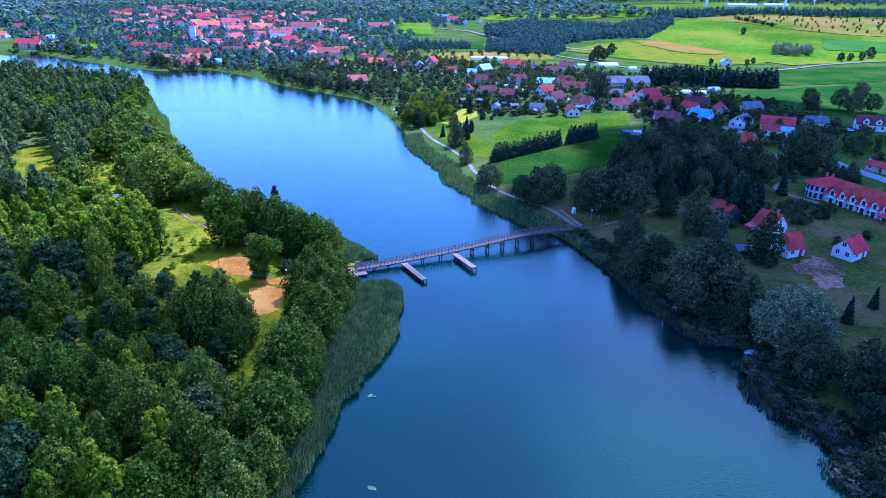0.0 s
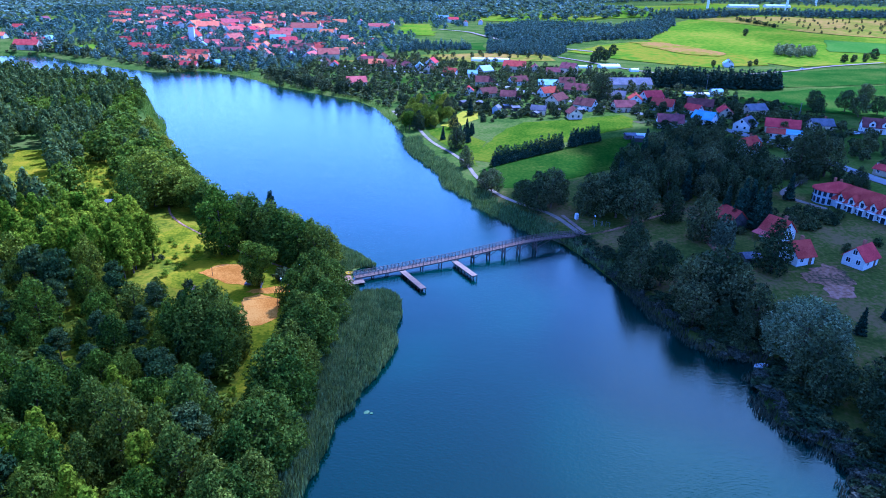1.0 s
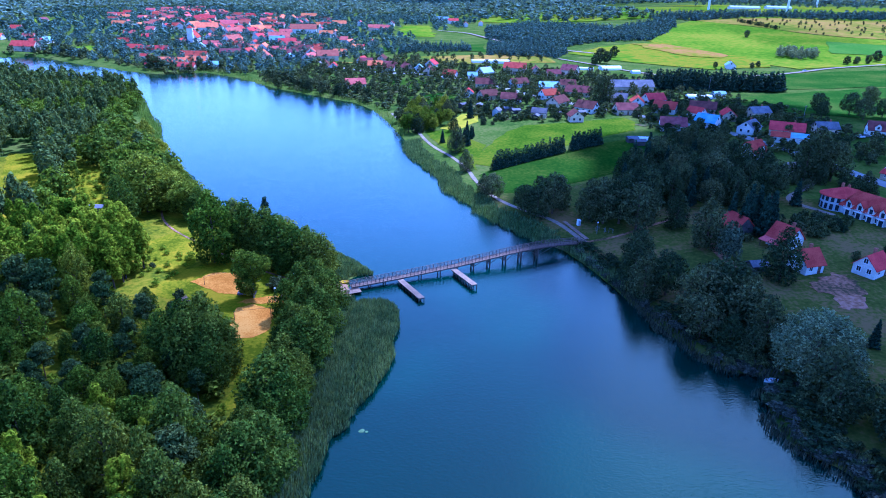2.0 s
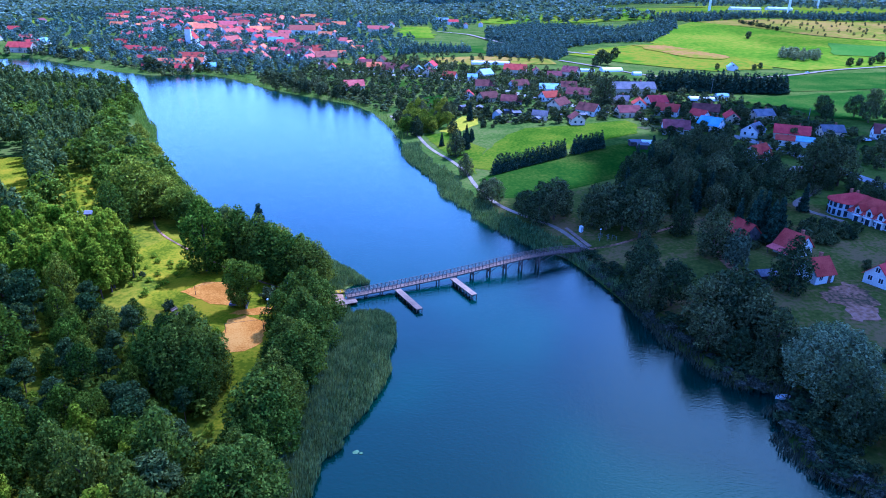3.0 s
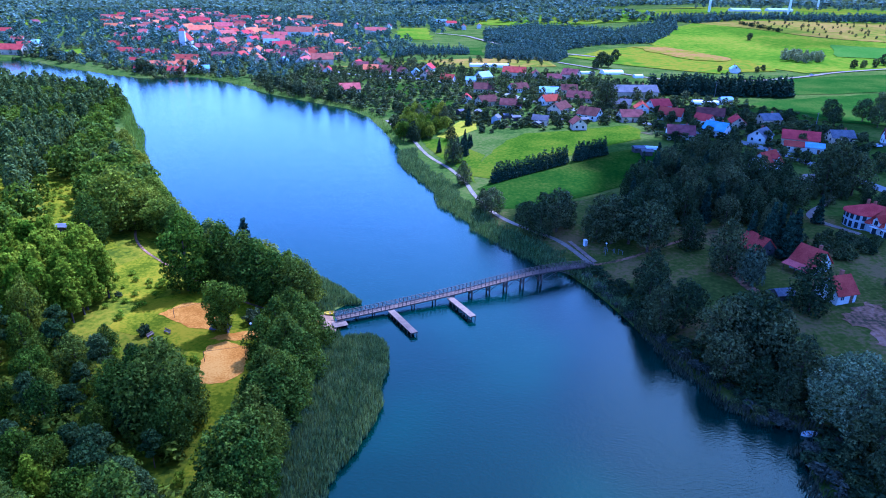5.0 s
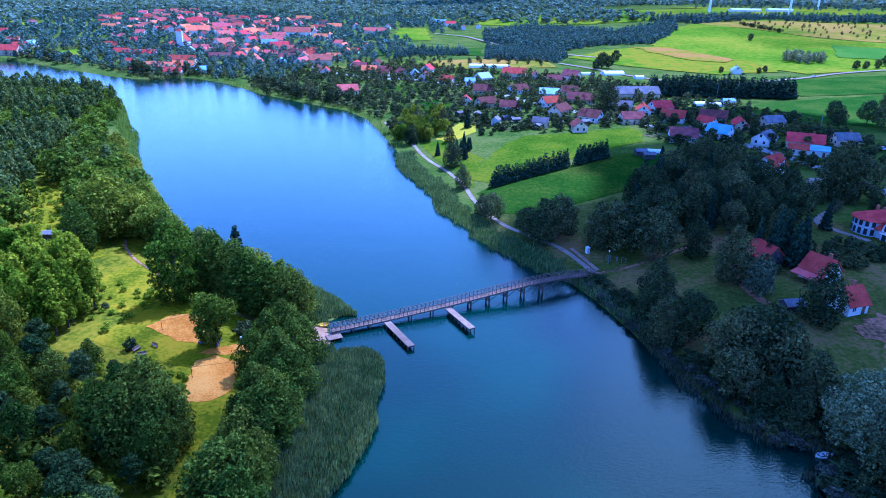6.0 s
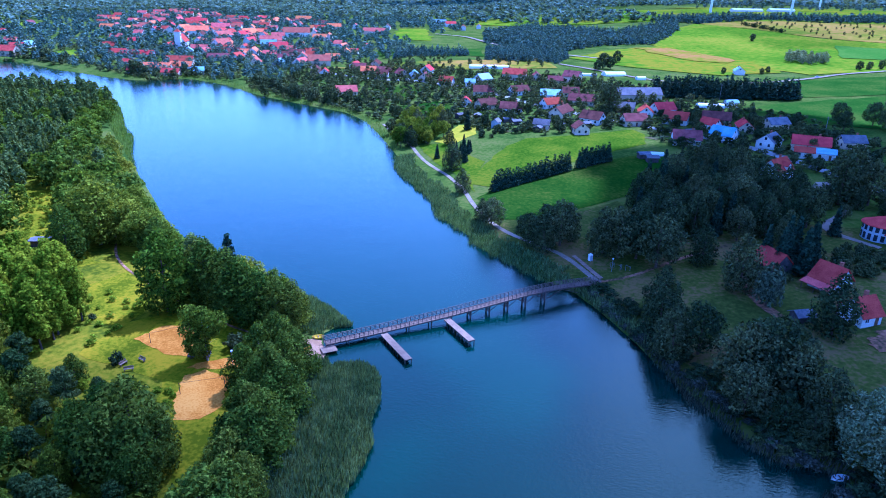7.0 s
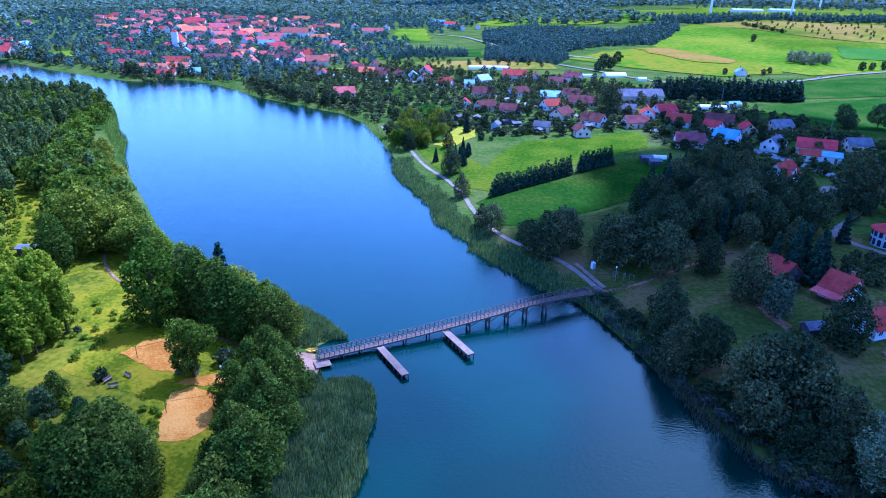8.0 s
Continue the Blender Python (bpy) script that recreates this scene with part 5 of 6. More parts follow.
for s0, s1 in ((34.5, 39.5), (39.5, 44.5), (44.5, 49.5), (49.5, 55.0), (55.0, 65.0)):
    for w in (-0.78, 0.78):
        mid = (s0 + s1) / 2
        beam("strut", (*on_bridge(s0, w, 0)[:2], 0.9), on_bridge(mid, w, -0.35), 0.1, 0.14, M_TIMBER, bridge)
        beam("strut", (*on_bridge(s1, w, 0)[:2], 0.9), on_bridge(mid, w, -0.35), 0.1, 0.14, M_TIMBER, bridge)


def jetty(root, tip, z, label):
    """A plank jetty on piles."""
    root, tip = Vector(root), Vector(tip)
    way = (tip - root).normalized()
    side = Vector((-way.y, way.x))
    length = (tip - root).length
    ob = tagged(new("jetty"), label, "jetty", "jetties of the footbridge")
    bm = bmesh.new()
    bm_box(bm, 0, length, -0.82, 0.82, -0.06, 0)
    m = Matrix.Translation((root.x, root.y, z)) @ Matrix.Rotation(math.atan2(way.y, way.x), 4, "Z")
    bmesh.ops.transform(bm, matrix=m, verts=bm.verts)
    part("deck", done("deck", bm, M_DECK), ob)
    for w in (-0.72, 0.72):
        a, b = root + side * w, tip + side * w
        beam("girder", (a.x, a.y, z - 0.16), (b.x, b.y, z - 0.16), 0.14, 0.2, M_TIMBER, ob)
        for i in range(7):
            p = root + way * (1.2 + (length - 1.4) * i / 6) + side * w
            pile(p.x, p.y, -2.2, z - 0.06, 0.12, ob)
    for i in range(7):
        p = root + way * (1.2 + (length - 1.4) * i / 6)
        a, b = p - side * 0.88, p + side * 0.88
        beam("cross_beam", (a.x, a.y, z - 0.3), (b.x, b.y, z - 0.3), 0.14, 0.16, M_TIMBER, ob)
    return ob


jetty((-13.1, 158.2), (-7.0, 148.0), 1.0, "narrow wooden jetty on dark piles")
jetty((0.5, 165.4), (6.0, 155.9), 1.3, "narrow wooden jetty on dark piles")
landing = tagged(new("landing_stage"), "low pale wooden landing stage beside the bridge foot", "landing stage")
bm = bmesh.new()
bm_box(bm, -1.6, 1.6, -1.3, 1.3, 0.5, 0.58)
bmesh.ops.transform(bm, matrix=pose(-24.0, 151.8, 0, 0, 0, 26), verts=bm.verts)
part("deck", done("deck", bm, M_DECK), landing)
for dx, dy in ((-1.3, -1.1), (1.3, -1.1), (1.3, 1.1), (-1.3, 1.1)):
    p = pose(-24.0, 151.8, 0, 0, 0, 26) @ Vector((dx, dy, 0))
    pile(p.x, p.y, -1.0, 0.5, 0.1, landing)


def house(x, y, long, wide, turn, roof=0, wall=0, eave=3.0, pitch=40, chimney=True, label="", windows=True, base=None):
    """A house under a saddle roof, its ridge along its length: walls with gables, roof, chimney, door, windows."""
    z0 = h(x, y) if base is None else base
    ob = new("house")
    ob.matrix_basis = pose(x, y, z0, 0, 0, turn)
    rise = math.tan(radians(pitch)) * wide / 2
    L, W = long / 2, wide / 2
    bm = bmesh.new()
    v = [bm.verts.new(c) for c in ((-L, -W, -1.5), (L, -W, -1.5), (L, W, -1.5), (-L, W, -1.5), (-L, -W, eave), (L, -W, eave), (L, W, eave), (-L, W, eave),
                                   (-L, 0, eave + rise), (L, 0, eave + rise))]
    for f in ((0, 1, 5, 4), (2, 3, 7, 6), (1, 2, 6, 9, 5), (3, 0, 4, 8, 7), (3, 2, 1, 0), (4, 5, 9, 8), (6, 7, 8, 9)):
        bm.faces.new([v[i] for i in f])
    part("wall", done("wall", bm, WALLS[wall]), ob)
    bm = bmesh.new()
    o, t = 0.45, 0.18
    drop = math.tan(radians(pitch)) * o
    lift = 0.03
    ridge_z, low_z = eave + rise + lift, eave - drop + lift
    for sgn in (-1, 1):
        a = [(-L - o, 0, ridge_z), (L + o, 0, ridge_z), (L + o, sgn * (W + o), low_z), (-L - o, sgn * (W + o), low_z)]
        lo_, hi_ = [bm.verts.new(c) for c in a], [bm.verts.new((c[0], c[1], c[2] + t)) for c in a]
        bm.faces.new(lo_)
        bm.faces.new(hi_)
        for i in range(4):
            bm.faces.new((lo_[i], lo_[(i + 1) % 4], hi_[(i + 1) % 4], hi_[i]))
    part("roof", done("roof", bm, ROOFS[roof]), ob)
    if chimney:
        bm = bmesh.new()
        cx = L * 0.4
        bm_box(bm, cx - 0.35, cx + 0.35, 0.3, 0.95, eave + rise * 0.6, eave + rise + 0.9)
        bm_box(bm, cx - 0.42, cx + 0.42, 0.23, 1.02, eave + rise + 0.9, eave + rise + 1.02)
        part("chimney", done("chimney", bm, M_BRICK), ob)
    if windows:
        n = max(2, int(long / 3.2)) if y < 600 else 2
        for i in range(n):
            cx = -L + long * (i + 0.5) / n
            for sgn in (-1, 1):
                if sgn < 0 and i == n // 2:
                    bm = bmesh.new()
                    bm_box(bm, cx - 0.5, cx + 0.5, -W - 0.05, -W + 0.05, 0.1, 2.15)
                    leaf = part("door", done("door", bm, M_DOOR), ob)
                    if y < 300:
                        bm = bmesh.new()
                        bm_box(bm, cx + 0.3, cx + 0.4, -W - 0.12, -W - 0.05, 1.0, 1.08)
                        part("handle", done("handle", bm, M_METAL), leaf)
                else:
                    window(ob, cx, sgn * W, 1.05, 0, y < 300)
        for sgn in (-1, 1):
            for cy in (-W * 0.45, W * 0.45) if y < 600 else ():
                window(ob, sgn * L, cy, 1.05, 90, y < 300)
            window(ob, sgn * L, 0, eave + rise * 0.28, 90, y < 300)
    return tagged(ob, label or "house under a pitched tiled roof", "house")


def window_mesh():
    bm = bmesh.new()
    bm_box(bm, -0.5, 0.5, -0.05, 0.05, 0.06, 1.26)
    return done("pane", bm, M_GLASS)


def surround_mesh():
    bm = bmesh.new()
    for x0, x1, z0, z1 in ((-0.6, -0.5, 0, 1.36), (0.5, 0.6, 0, 1.36), (-0.5, 0.5, 1.26, 1.36), (-0.7, 0.7, -0.08, 0.04), (-0.03, 0.03, 0.06, 1.26)):
        bm_box(bm, x0, x1, -0.09, 0.09, z0, z1)
    return done("surround", bm, M_PLASTIC)


PANE, SURROUND = window_mesh(), surround_mesh()


def window(ob, x, y, z, turn, detail=False, size=1.0):
    w = part("window", PANE, ob)
    w.matrix_basis = pose(x, y, z, 0, 0, turn) @ Matrix.Diagonal((size, 1, size, 1))
    if detail:
        part("surround", SURROUND, w)
    return w


# cottages on the village bank
house(107.6, 162.0, 7.0, 5.6, 33, 0, 0, 2.7, 45, label="white cottage with a bright red roof beside bare earth")
house(92.2, 164.4, 5.6, 6.4, 18, 0, 0, 2.7, 45, label="white cottage with a bright red tiled roof")
lean_to = house(94.5, 181.0, 6.6, 6.8, -62, 0, 0, 2.7, 45, label="white cottage with a red roof and low lean-to")
house(84.9, 191.4, 7.6, 6.4, -72, 0, 3, 2.6, 45, label="dark boarded cottage with a red roof under trees", windows=False)
house(79.9, 164.6, 4.2, 3.0, 12, 5, 3, 1.8, 30, False, "small dark boarded garden shed", False)
house(-113.8, 200.8, 4.2, 2.8, 5, 5, 3, 2.0, 12, False, "low grey wooden shed in the clearing", False)
gabled = house(125.5, 279.0, 11, 8.4, 38, 0, 0, 3.2, 44, label="white house with a red roof and a dormer behind trees")
house(160, 322, 15, 10, -24, 0, 1, 4.0, 32, label="large barn with a bright red roof")
house(152.5, 312, 7.5, 7, -24, 0, 0, 2.8, 25, label="low building with a pink-red roof", chimney=False)
house(160, 309.5, 8, 7, -24, 2, 0, 2.8, 22, label="outbuilding with a sky-blue metal roof", chimney=False)
twin = house(210, 329, 13, 8.4, -20, 1, 0, 3.2, 42, label="white house with a dark brown roof")
house(166, 247, 8, 5, -60, 0, 1, 2.4, 30, label="low outbuilding with a red roof", chimney=False)


def dormer(parent, x, half, eave, roof):
    """A gabled dormer on the south slope of a house: cheeks and gable, two roof slopes, a window."""
    bm = bmesh.new()
    top, front = eave + 1.9, -half - 0.15
    v = [bm.verts.new(c) for c in ((x - 1.3, front, eave - 0.2), (x + 1.3, front, eave - 0.2), (x + 1.3, front, top), (x, front, top + 1.2), (x - 1.3, front, top),
                                   (x - 1.3, -0.6, eave - 0.2), (x + 1.3, -0.6, eave - 0.2), (x + 1.3, -0.6, top), (x, -0.6, top + 1.2), (x - 1.3, -0.6, top))]
    for f in ((0, 1, 2, 3, 4), (9, 8, 7, 6, 5), (1, 6, 7, 2), (0, 4, 9, 5), (2, 7, 8, 3), (4, 3, 8, 9), (0, 5, 6, 1)):
        bm.faces.new([v[i] for i in f])
    body = part("dormer", done("dormer", bm, WALLS[0]), parent)
    bm = bmesh.new()
    for sgn in (-1, 1):
        low, high = [(x, front - 0.3, top + 1.24), (x, -0.5, top + 1.24), (x + sgn * 1.6, -0.5, top - 0.24), (x + sgn * 1.6, front - 0.3, top - 0.24)], 0.14
        a, b = [bm.verts.new(c) for c in low], [bm.verts.new((c[0], c[1], c[2] + high)) for c in low]
        bm.faces.new(a)
        bm.faces.new(b)
        for i in range(4):
            bm.faces.new((a[i], a[(i + 1) % 4], b[(i + 1) % 4], b[i]))
    part("roof", done("roof", bm, ROOFS[roof]), body)
    w = part("window", PANE, body)
    w.matrix_basis = pose(x, front, eave + 0.5)


dormer(gabled, 0.6, 4.2, 3.2, 0)
dormer(twin, -2.6, 4.2, 3.2, 1)
dormer(twin, 3.0, 4.2, 3.2, 1)
for x in (-3.2, 0, 3.2):
    beam("post", (x, -6.0, -0.5), (x, -6.0, 1.6), 0.14, 0.14, M_TIMBER, lean_to)
bm = bmesh.new()
for c in (((-3.7, -3.85, 2.25), (3.7, -3.85, 2.25), (3.7, -6.4, 1.6), (-3.7, -6.4, 1.6)),):
    lo_, hi_ = [bm.verts.new(p) for p in c], [bm.verts.new((p[0], p[1], p[2] + 0.14)) for p in c]
    bm.faces.new(lo_)
    bm.faces.new(hi_)
    for i in range(4):
        bm.faces.new((lo_[i], lo_[(i + 1) % 4], hi_[(i + 1) % 4], hi_[i]))
part("porch_roof", done("porch_roof", bm, ROOFS[3]), lean_to, "low pinkish lean-to roof")

TOWN_A = [(-430, 1161, 34, 14, 10, 0, 1), (-370, 1071, 22, 10, 5, 3, 1), (-338, 1064, 26, 11, 0, 3, 0), (-310, 965, 16, 10, 80, 0, 1), (-282, 932, 22, 12, 70, 0, 0), (-257, 878, 18, 10, 75, 0, 0), (-273, 819, 26, 11, 60, 0, 1), (-258, 789, 16, 9, 60, 3, 2), (-232, 735, 14, 10, 40, 1, 0), (-212, 707, 12, 9, 100, 4, 0), (-195, 679, 10, 8, 100, 4, 1), (-219, 824, 18, 11, 10, 2, 2)]
TOWN_B = [(-199, 793, 20, 11, 10, 0, 0), (-191, 726, 14, 8, 10, 3, 1), (-172, 718, 14, 9, 20, 1, 0), (-160, 642, 12, 10, 90, 2, 2), (-153, 706, 15, 10, 100, 3, 0), (-154, 756, 14, 10, 30, 0, 1), (-126, 656, 20, 12, 15, 3, 1), (-117, 597, 10, 9, 95, 1, 1), (-107, 583, 9, 9, 95, 0, 0), (-74, 488, 14, 9, 20, 3, 1), (-84, 624, 12, 9, 0, 1, 1), (-73, 600, 13, 9, 10, 4, 1), (-58, 588, 12, 9, 5, 1, 0)]
TOWN_C = [(-221, 977, 36, 16, 10, 3, 0), (-308, 1275, 14, 10, 90, 4, 1), (-296, 1360, 30, 12, 0, 4, 1), (-365, 1338, 18, 10, 20, 0, 0), (-367, 1288, 14, 9, 80, 3, 0), (-400, 1316, 16, 9, 0, 0, 0), (-392, 1188, 22, 10, 0, 3, 0), (-194, 1119, 22, 11, 10, 4, 1), (-165, 1154, 12, 9, 90, 3, 0), (-123, 1052, 30, 10, 5, 3, 1), (-104, 825, 10, 9, 90, 0, 0), (-110, 771, 8, 7, 0, 0, 0), (-251, 642, 24, 10, 5, 0, 1)]
TOWN_D = [(-235, 605, 18, 9, 5, 4, 0), (-251, 592, 24, 9, 3, 4, 1), (-309, 686, 28, 9, 5, 0, 0), (-334, 696, 16, 9, 0, 0, 0), (-374, 757, 14, 9, 0, 0, 0), (-279, 765, 18, 9, 0, 3, 0), (-279, 734, 12, 9, 110, 2, 2), (-229, 568, 14, 7, 0, 0, 1), (-261, 575, 12, 7, 10, 0, 0), (-288, 620, 10, 7, 0, 0, 0), (-228, 678, 20, 9, 10, 1, 0), (-408, 995, 20, 10, 120, 3, 0), (-212, 581, 10, 7, 20, 2, 0)]
TOWN_E = [(-631, 1306, 16, 10, 0, 0, 0), (-562, 1272, 14, 10, 10, 0, 0), (-616, 1449, 24, 10, 0, 3, 0), (-612, 1516, 20, 10, 0, 3, 0), (-608, 1552, 14, 9, 80, 0, 0), (-578, 1538, 20, 10, 0, 3, 0), (-502, 1391, 18, 9, 20, 3, 0), (-546, 1182, 16, 9, 0, 3, 0), (-113, 1030, 26, 10, 5, 3, 0), (-108, 1114, 14, 9, 90, 1, 0), (-28, 1224, 22, 10, 0, 2, 0), (-9, 1185, 18, 9, 20, 0, 0)]
STREET_A = [(12, 1102, 12, 9, 90, 0, 0), (37, 1129, 10, 8, 20, 4, 0), (-72, 648, 14, 9, 100, 1, 1), (-58, 574, 11, 9, 95, 1, 0), (-42, 566, 12, 9, 95, 1, 1), (-31, 556, 9, 8, 95, 2, 0), (-22, 578, 14, 10, 10, 0, 0), (-22, 538, 12, 9, 100, 1, 1), (-5, 518, 11, 9, 80, 0, 0), (22, 533, 13, 10, 20, 2, 0), (12, 514, 8, 6, 0, 2, 0), (-90, 640, 14, 9, 10, 0, 0)]
STREET_B = [(47, 548, 20, 11, 5, 0, 1), (64, 549, 12, 9, 5, 1, 1), (44, 478, 15, 9, 5, 1, 0), (76, 532, 12, 8, 0, 1, 1), (90, 540, 14, 11, 80, 1, 1), (20, 474, 15, 10, 20, 1, 1), (8, 435, 8, 7, 10, 0, 0), (20, 425, 14, 9, 10, 1, 1), (34, 412, 14, 9, -10, 1, 0), (23, 372, 6, 4, 0, 5, 2), (63, 462, 14, 9, 15, 2, 0), (78, 474, 12, 9, 100, 1, 1)]
STREET_C = [(59, 428, 13, 9, 5, 0, 0), (80, 442, 18, 10, -15, 1, 1), (61, 401, 18, 9, -10, 1, 1), (46, 366, 9, 6, 0, 5, 1), (75, 382, 13, 10, 60, 1, 0), (64, 356, 10, 8, 70, 1, 1), (96, 378, 14, 9, 10, 1, 1), (109, 404, 14, 9, 10, 0, 0), (100, 418, 14, 8, 0, 5, 1), (118, 458, 34, 11, 10, 5, 1)]
EAST = [(122, 415, 14, 10, -5, 0, 0), (120, 384, 14, 10, -30, 0, 0), (133, 370, 10, 8, 60, 0, 0), (142, 386, 16, 10, 0, 1, 1), (149, 366, 14, 8, -5, 0, 1), (169, 375, 14, 8, -5, 5, 1), (109, 334, 14, 10, -10, 1, 0), (146, 331, 13, 9, -20, 5, 0), (130, 344, 12, 10, -25, 2, 0), (242, 604, 12, 9, -5, 2, 0), (172, 442, 10, 4, -5, 2, 0), (184, 332, 12, 8, 0, 5, 1)]
TOWN_F = [(-432, 671, 24, 12, 0, 0, 1), (-457, 726, 16, 9, 20, 0, 0), (-455, 745, 14, 9, 90, 2, 0), (-496, 781, 14, 9, 0, 3, 0), (-576, 883, 14, 10, 0, 0, 0), (-528, 772, 14, 9, 0, 4, 0), (-558, 1263, 14, 9, 10, 0, 0), (-622, 1458, 20, 9, 0, 0, 0), (-376, 765, 12, 8, 0, 0, 0), (-636, 1042, 12, 9, 80, 1, 0), (-632, 1406, 18, 9, 0, 3, 0), (-598, 1468, 14, 9, 0, 3, 0)]
fill = np.random.RandomState(21)
INFILL = [(float(x), float(y), float(fill.uniform(11, 20)), 9.5, float(fill.choice((0, 10, 80, 95))), int(fill.choice((0, 0, 3, 3, 4, 1))), int(fill.choice((0, 0, 1))))
          for x, y in scatter(fill, [(-440, 880), (-300, 720), (-200, 640), (-110, 640), (-100, 760), (-150, 1000), (-250, 1300), (-600, 1500), (-640, 1200)], 46)]
BLOCKS = [(-354, 960, 30, 16, 20, 4, 0), (-384, 990, 24, 14, 80, 4, 0), (-347, 1036, 26, 14, 10, 3, 0), (-281, 950, 28, 14, 70, 4, 1), (-265, 796, 20, 13, 65, 3, 0), (-225, 857, 26, 13, 15, 3, 0), (-205, 716, 18, 12, 95, 4, 0), (-300, 905, 24, 13, 60, 3, 0), (-247, 905, 22, 13, 100, 0, 0)]
ROOF_TEXT = ("bright red tiled", "old brown tiled", "blue-grey metal", "faded red tiled", "orange tiled", "dark grey")
WALL_TEXT = ("white", "cream", "grey-blue", "boarded")
for group, rows in (("houses of the town", TOWN_A + TOWN_B + TOWN_C + TOWN_D + TOWN_E + TOWN_F + BLOCKS + INFILL), ("houses of the village street", STREET_A + STREET_B + STREET_C + EAST)):
    for k, (x, y, long, wide, turn, roof, wall) in enumerate(rows):
        tall = 6.0 if wide > 12 else 5.0 if wide > 10 or y > 900 else 3.1
        size = 0.88 if group == "houses of the village street" else 1.0
        long, wide = long * size, wide * size
        if group == "houses of the village street" and long < 18:
            turn += (0, 68, -18, 82, 24)[k % 5]
        ob = house(x, y, long, wide, turn, roof, wall, tall, 38, long > 9, WALL_TEXT[wall] + " house under a " + ROOF_TEXT[roof] + " roof", long > 7)
        tagged(ob, group=group)

for x, y, turn in ((34, 378, 20), (44, 362, 60), (30, 384, 10), (14, 396, 80), (82, 306, 10), (84, 300, 0), (70, 372, 30), (118, 356, 20), (56, 372, 0), (4, 398, 50)):
    tagged(house(x, y, 4.5, 3.2, turn, 5, 3, 2.1, 22, False, "small dark garden shed among the plots", False), group="garden sheds")


def car(x, y, turn, mat, label):
    """A parked car: body, cabin, four wheels."""
    ob = tagged(new("car"), label, "car", "parked cars")
    ob.matrix_basis = pose(x, y, h(x, y) + 0.3, 0, 0, turn)
    bm = bmesh.new()
    side = [(-2.1, 0.35), (-2.15, 0.75), (-1.3, 0.9), (-0.7, 0.95), (0.9, 0.98), (2.05, 0.85), (2.15, 0.35)]
    rows = [[bm.verts.new((a, w, b)) for a, b in side] for w in (-0.85, 0.85)]
    bm.faces.new(rows[0])
    bm.faces.new(rows[1])
    for i in range(len(side)):
        k = (i + 1) % len(side)
        bm.faces.new((rows[0][i], rows[0][k], rows[1][k], rows[1][i]))
    part("body", done("body", bm, mat), ob)
    bm = bmesh.new()
    v = [bm.verts.new(c) for c in ((-1.5, -0.75, 0.9), (1.1, -0.75, 0.95), (1.1, 0.75, 0.95), (-1.5, 0.75, 0.9), (-1.0, -0.62, 1.42), (0.4, -0.62, 1.45), (0.4, 0.62, 1.45), (-1.0, 0.62, 1.42))]
    for f in ((3, 2, 1, 0), (4, 5, 6, 7), (0, 1, 5, 4), (1, 2, 6, 5), (2, 3, 7, 6), (3, 0, 4, 7)):
        bm.faces.new([v[i] for i in f])
    part("cabin", done("cabin", bm, M_GLASS), ob)
    for a in (-1.3, 1.3):
        for w in (-0.86, 0.86):
            part("wheel", limb_mesh("wheel", [((a, w - 0.1, 0.32), (a, w + 0.1, 0.32), 0.32, 0.32)], M_TIMBER, 12), ob)


for x, y, turn, mat, text in ((300, 588, 30, WALLS[2], "grey car on the field track"), (136, 258, 40, M_PLASTIC, "white car on the gravel yard"), (140, 262, 50, ROOFS[5], "dark car on the gravel yard"),
                              (196, 322, 10, M_PLASTIC, "white car beside a house"), (200, 324, 20, ROOFS[5], "dark car beside a house"), (-36, 546, -40, M_PLASTIC, "white car on the village street"),
                              (-48.6, 145.4, 4, ROOFS[5], "dark car parked under the birch beside the sand court")):
    car(x, y, turn, mat, text)

# the villa by the street: two storeys, rounded north wing, gabled dormers towards the lake
villa = new("villa")
villa.matrix_basis = pose(131.8, 205.5, h(130, 203), 0, 0, -67) @ Matrix.Diagonal((0.87, 0.87, 0.9, 1))
tagged(villa, "large pale two-storey villa with a red roof and gabled dormers", "villa")
bm = bmesh.new()
v = [bm.verts.new(c) for c in ((-7, -5, -2), (22, -5, -2), (22, 5, -2), (-7, 5, -2), (-7, -5, 3.5), (22, -5, 3.5), (22, 5, 3.5), (-7, 5, 3.5), (-7, 0, 7.9), (22, 0, 7.9))]
for f in ((0, 1, 5, 4), (2, 3, 7, 6), (1, 2, 6, 9, 5), (3, 0, 4, 8, 7), (3, 2, 1, 0), (4, 5, 9, 8), (6, 7, 8, 9)):
    bm.faces.new([v[i] for i in f])
part("wall", done("wall", bm, WALLS[2]), villa)


def slab(bm, corners, thick=0.2):
    lo_, hi_ = [bm.verts.new(c) for c in corners], [bm.verts.new((c[0], c[1], c[2] + thick)) for c in corners]
    bm.faces.new(lo_)
    bm.faces.new(hi_)
    for i in range(len(corners)):
        k = (i + 1) % len(corners)
        bm.faces.new((lo_[i], lo_[k], hi_[k], hi_[i]))


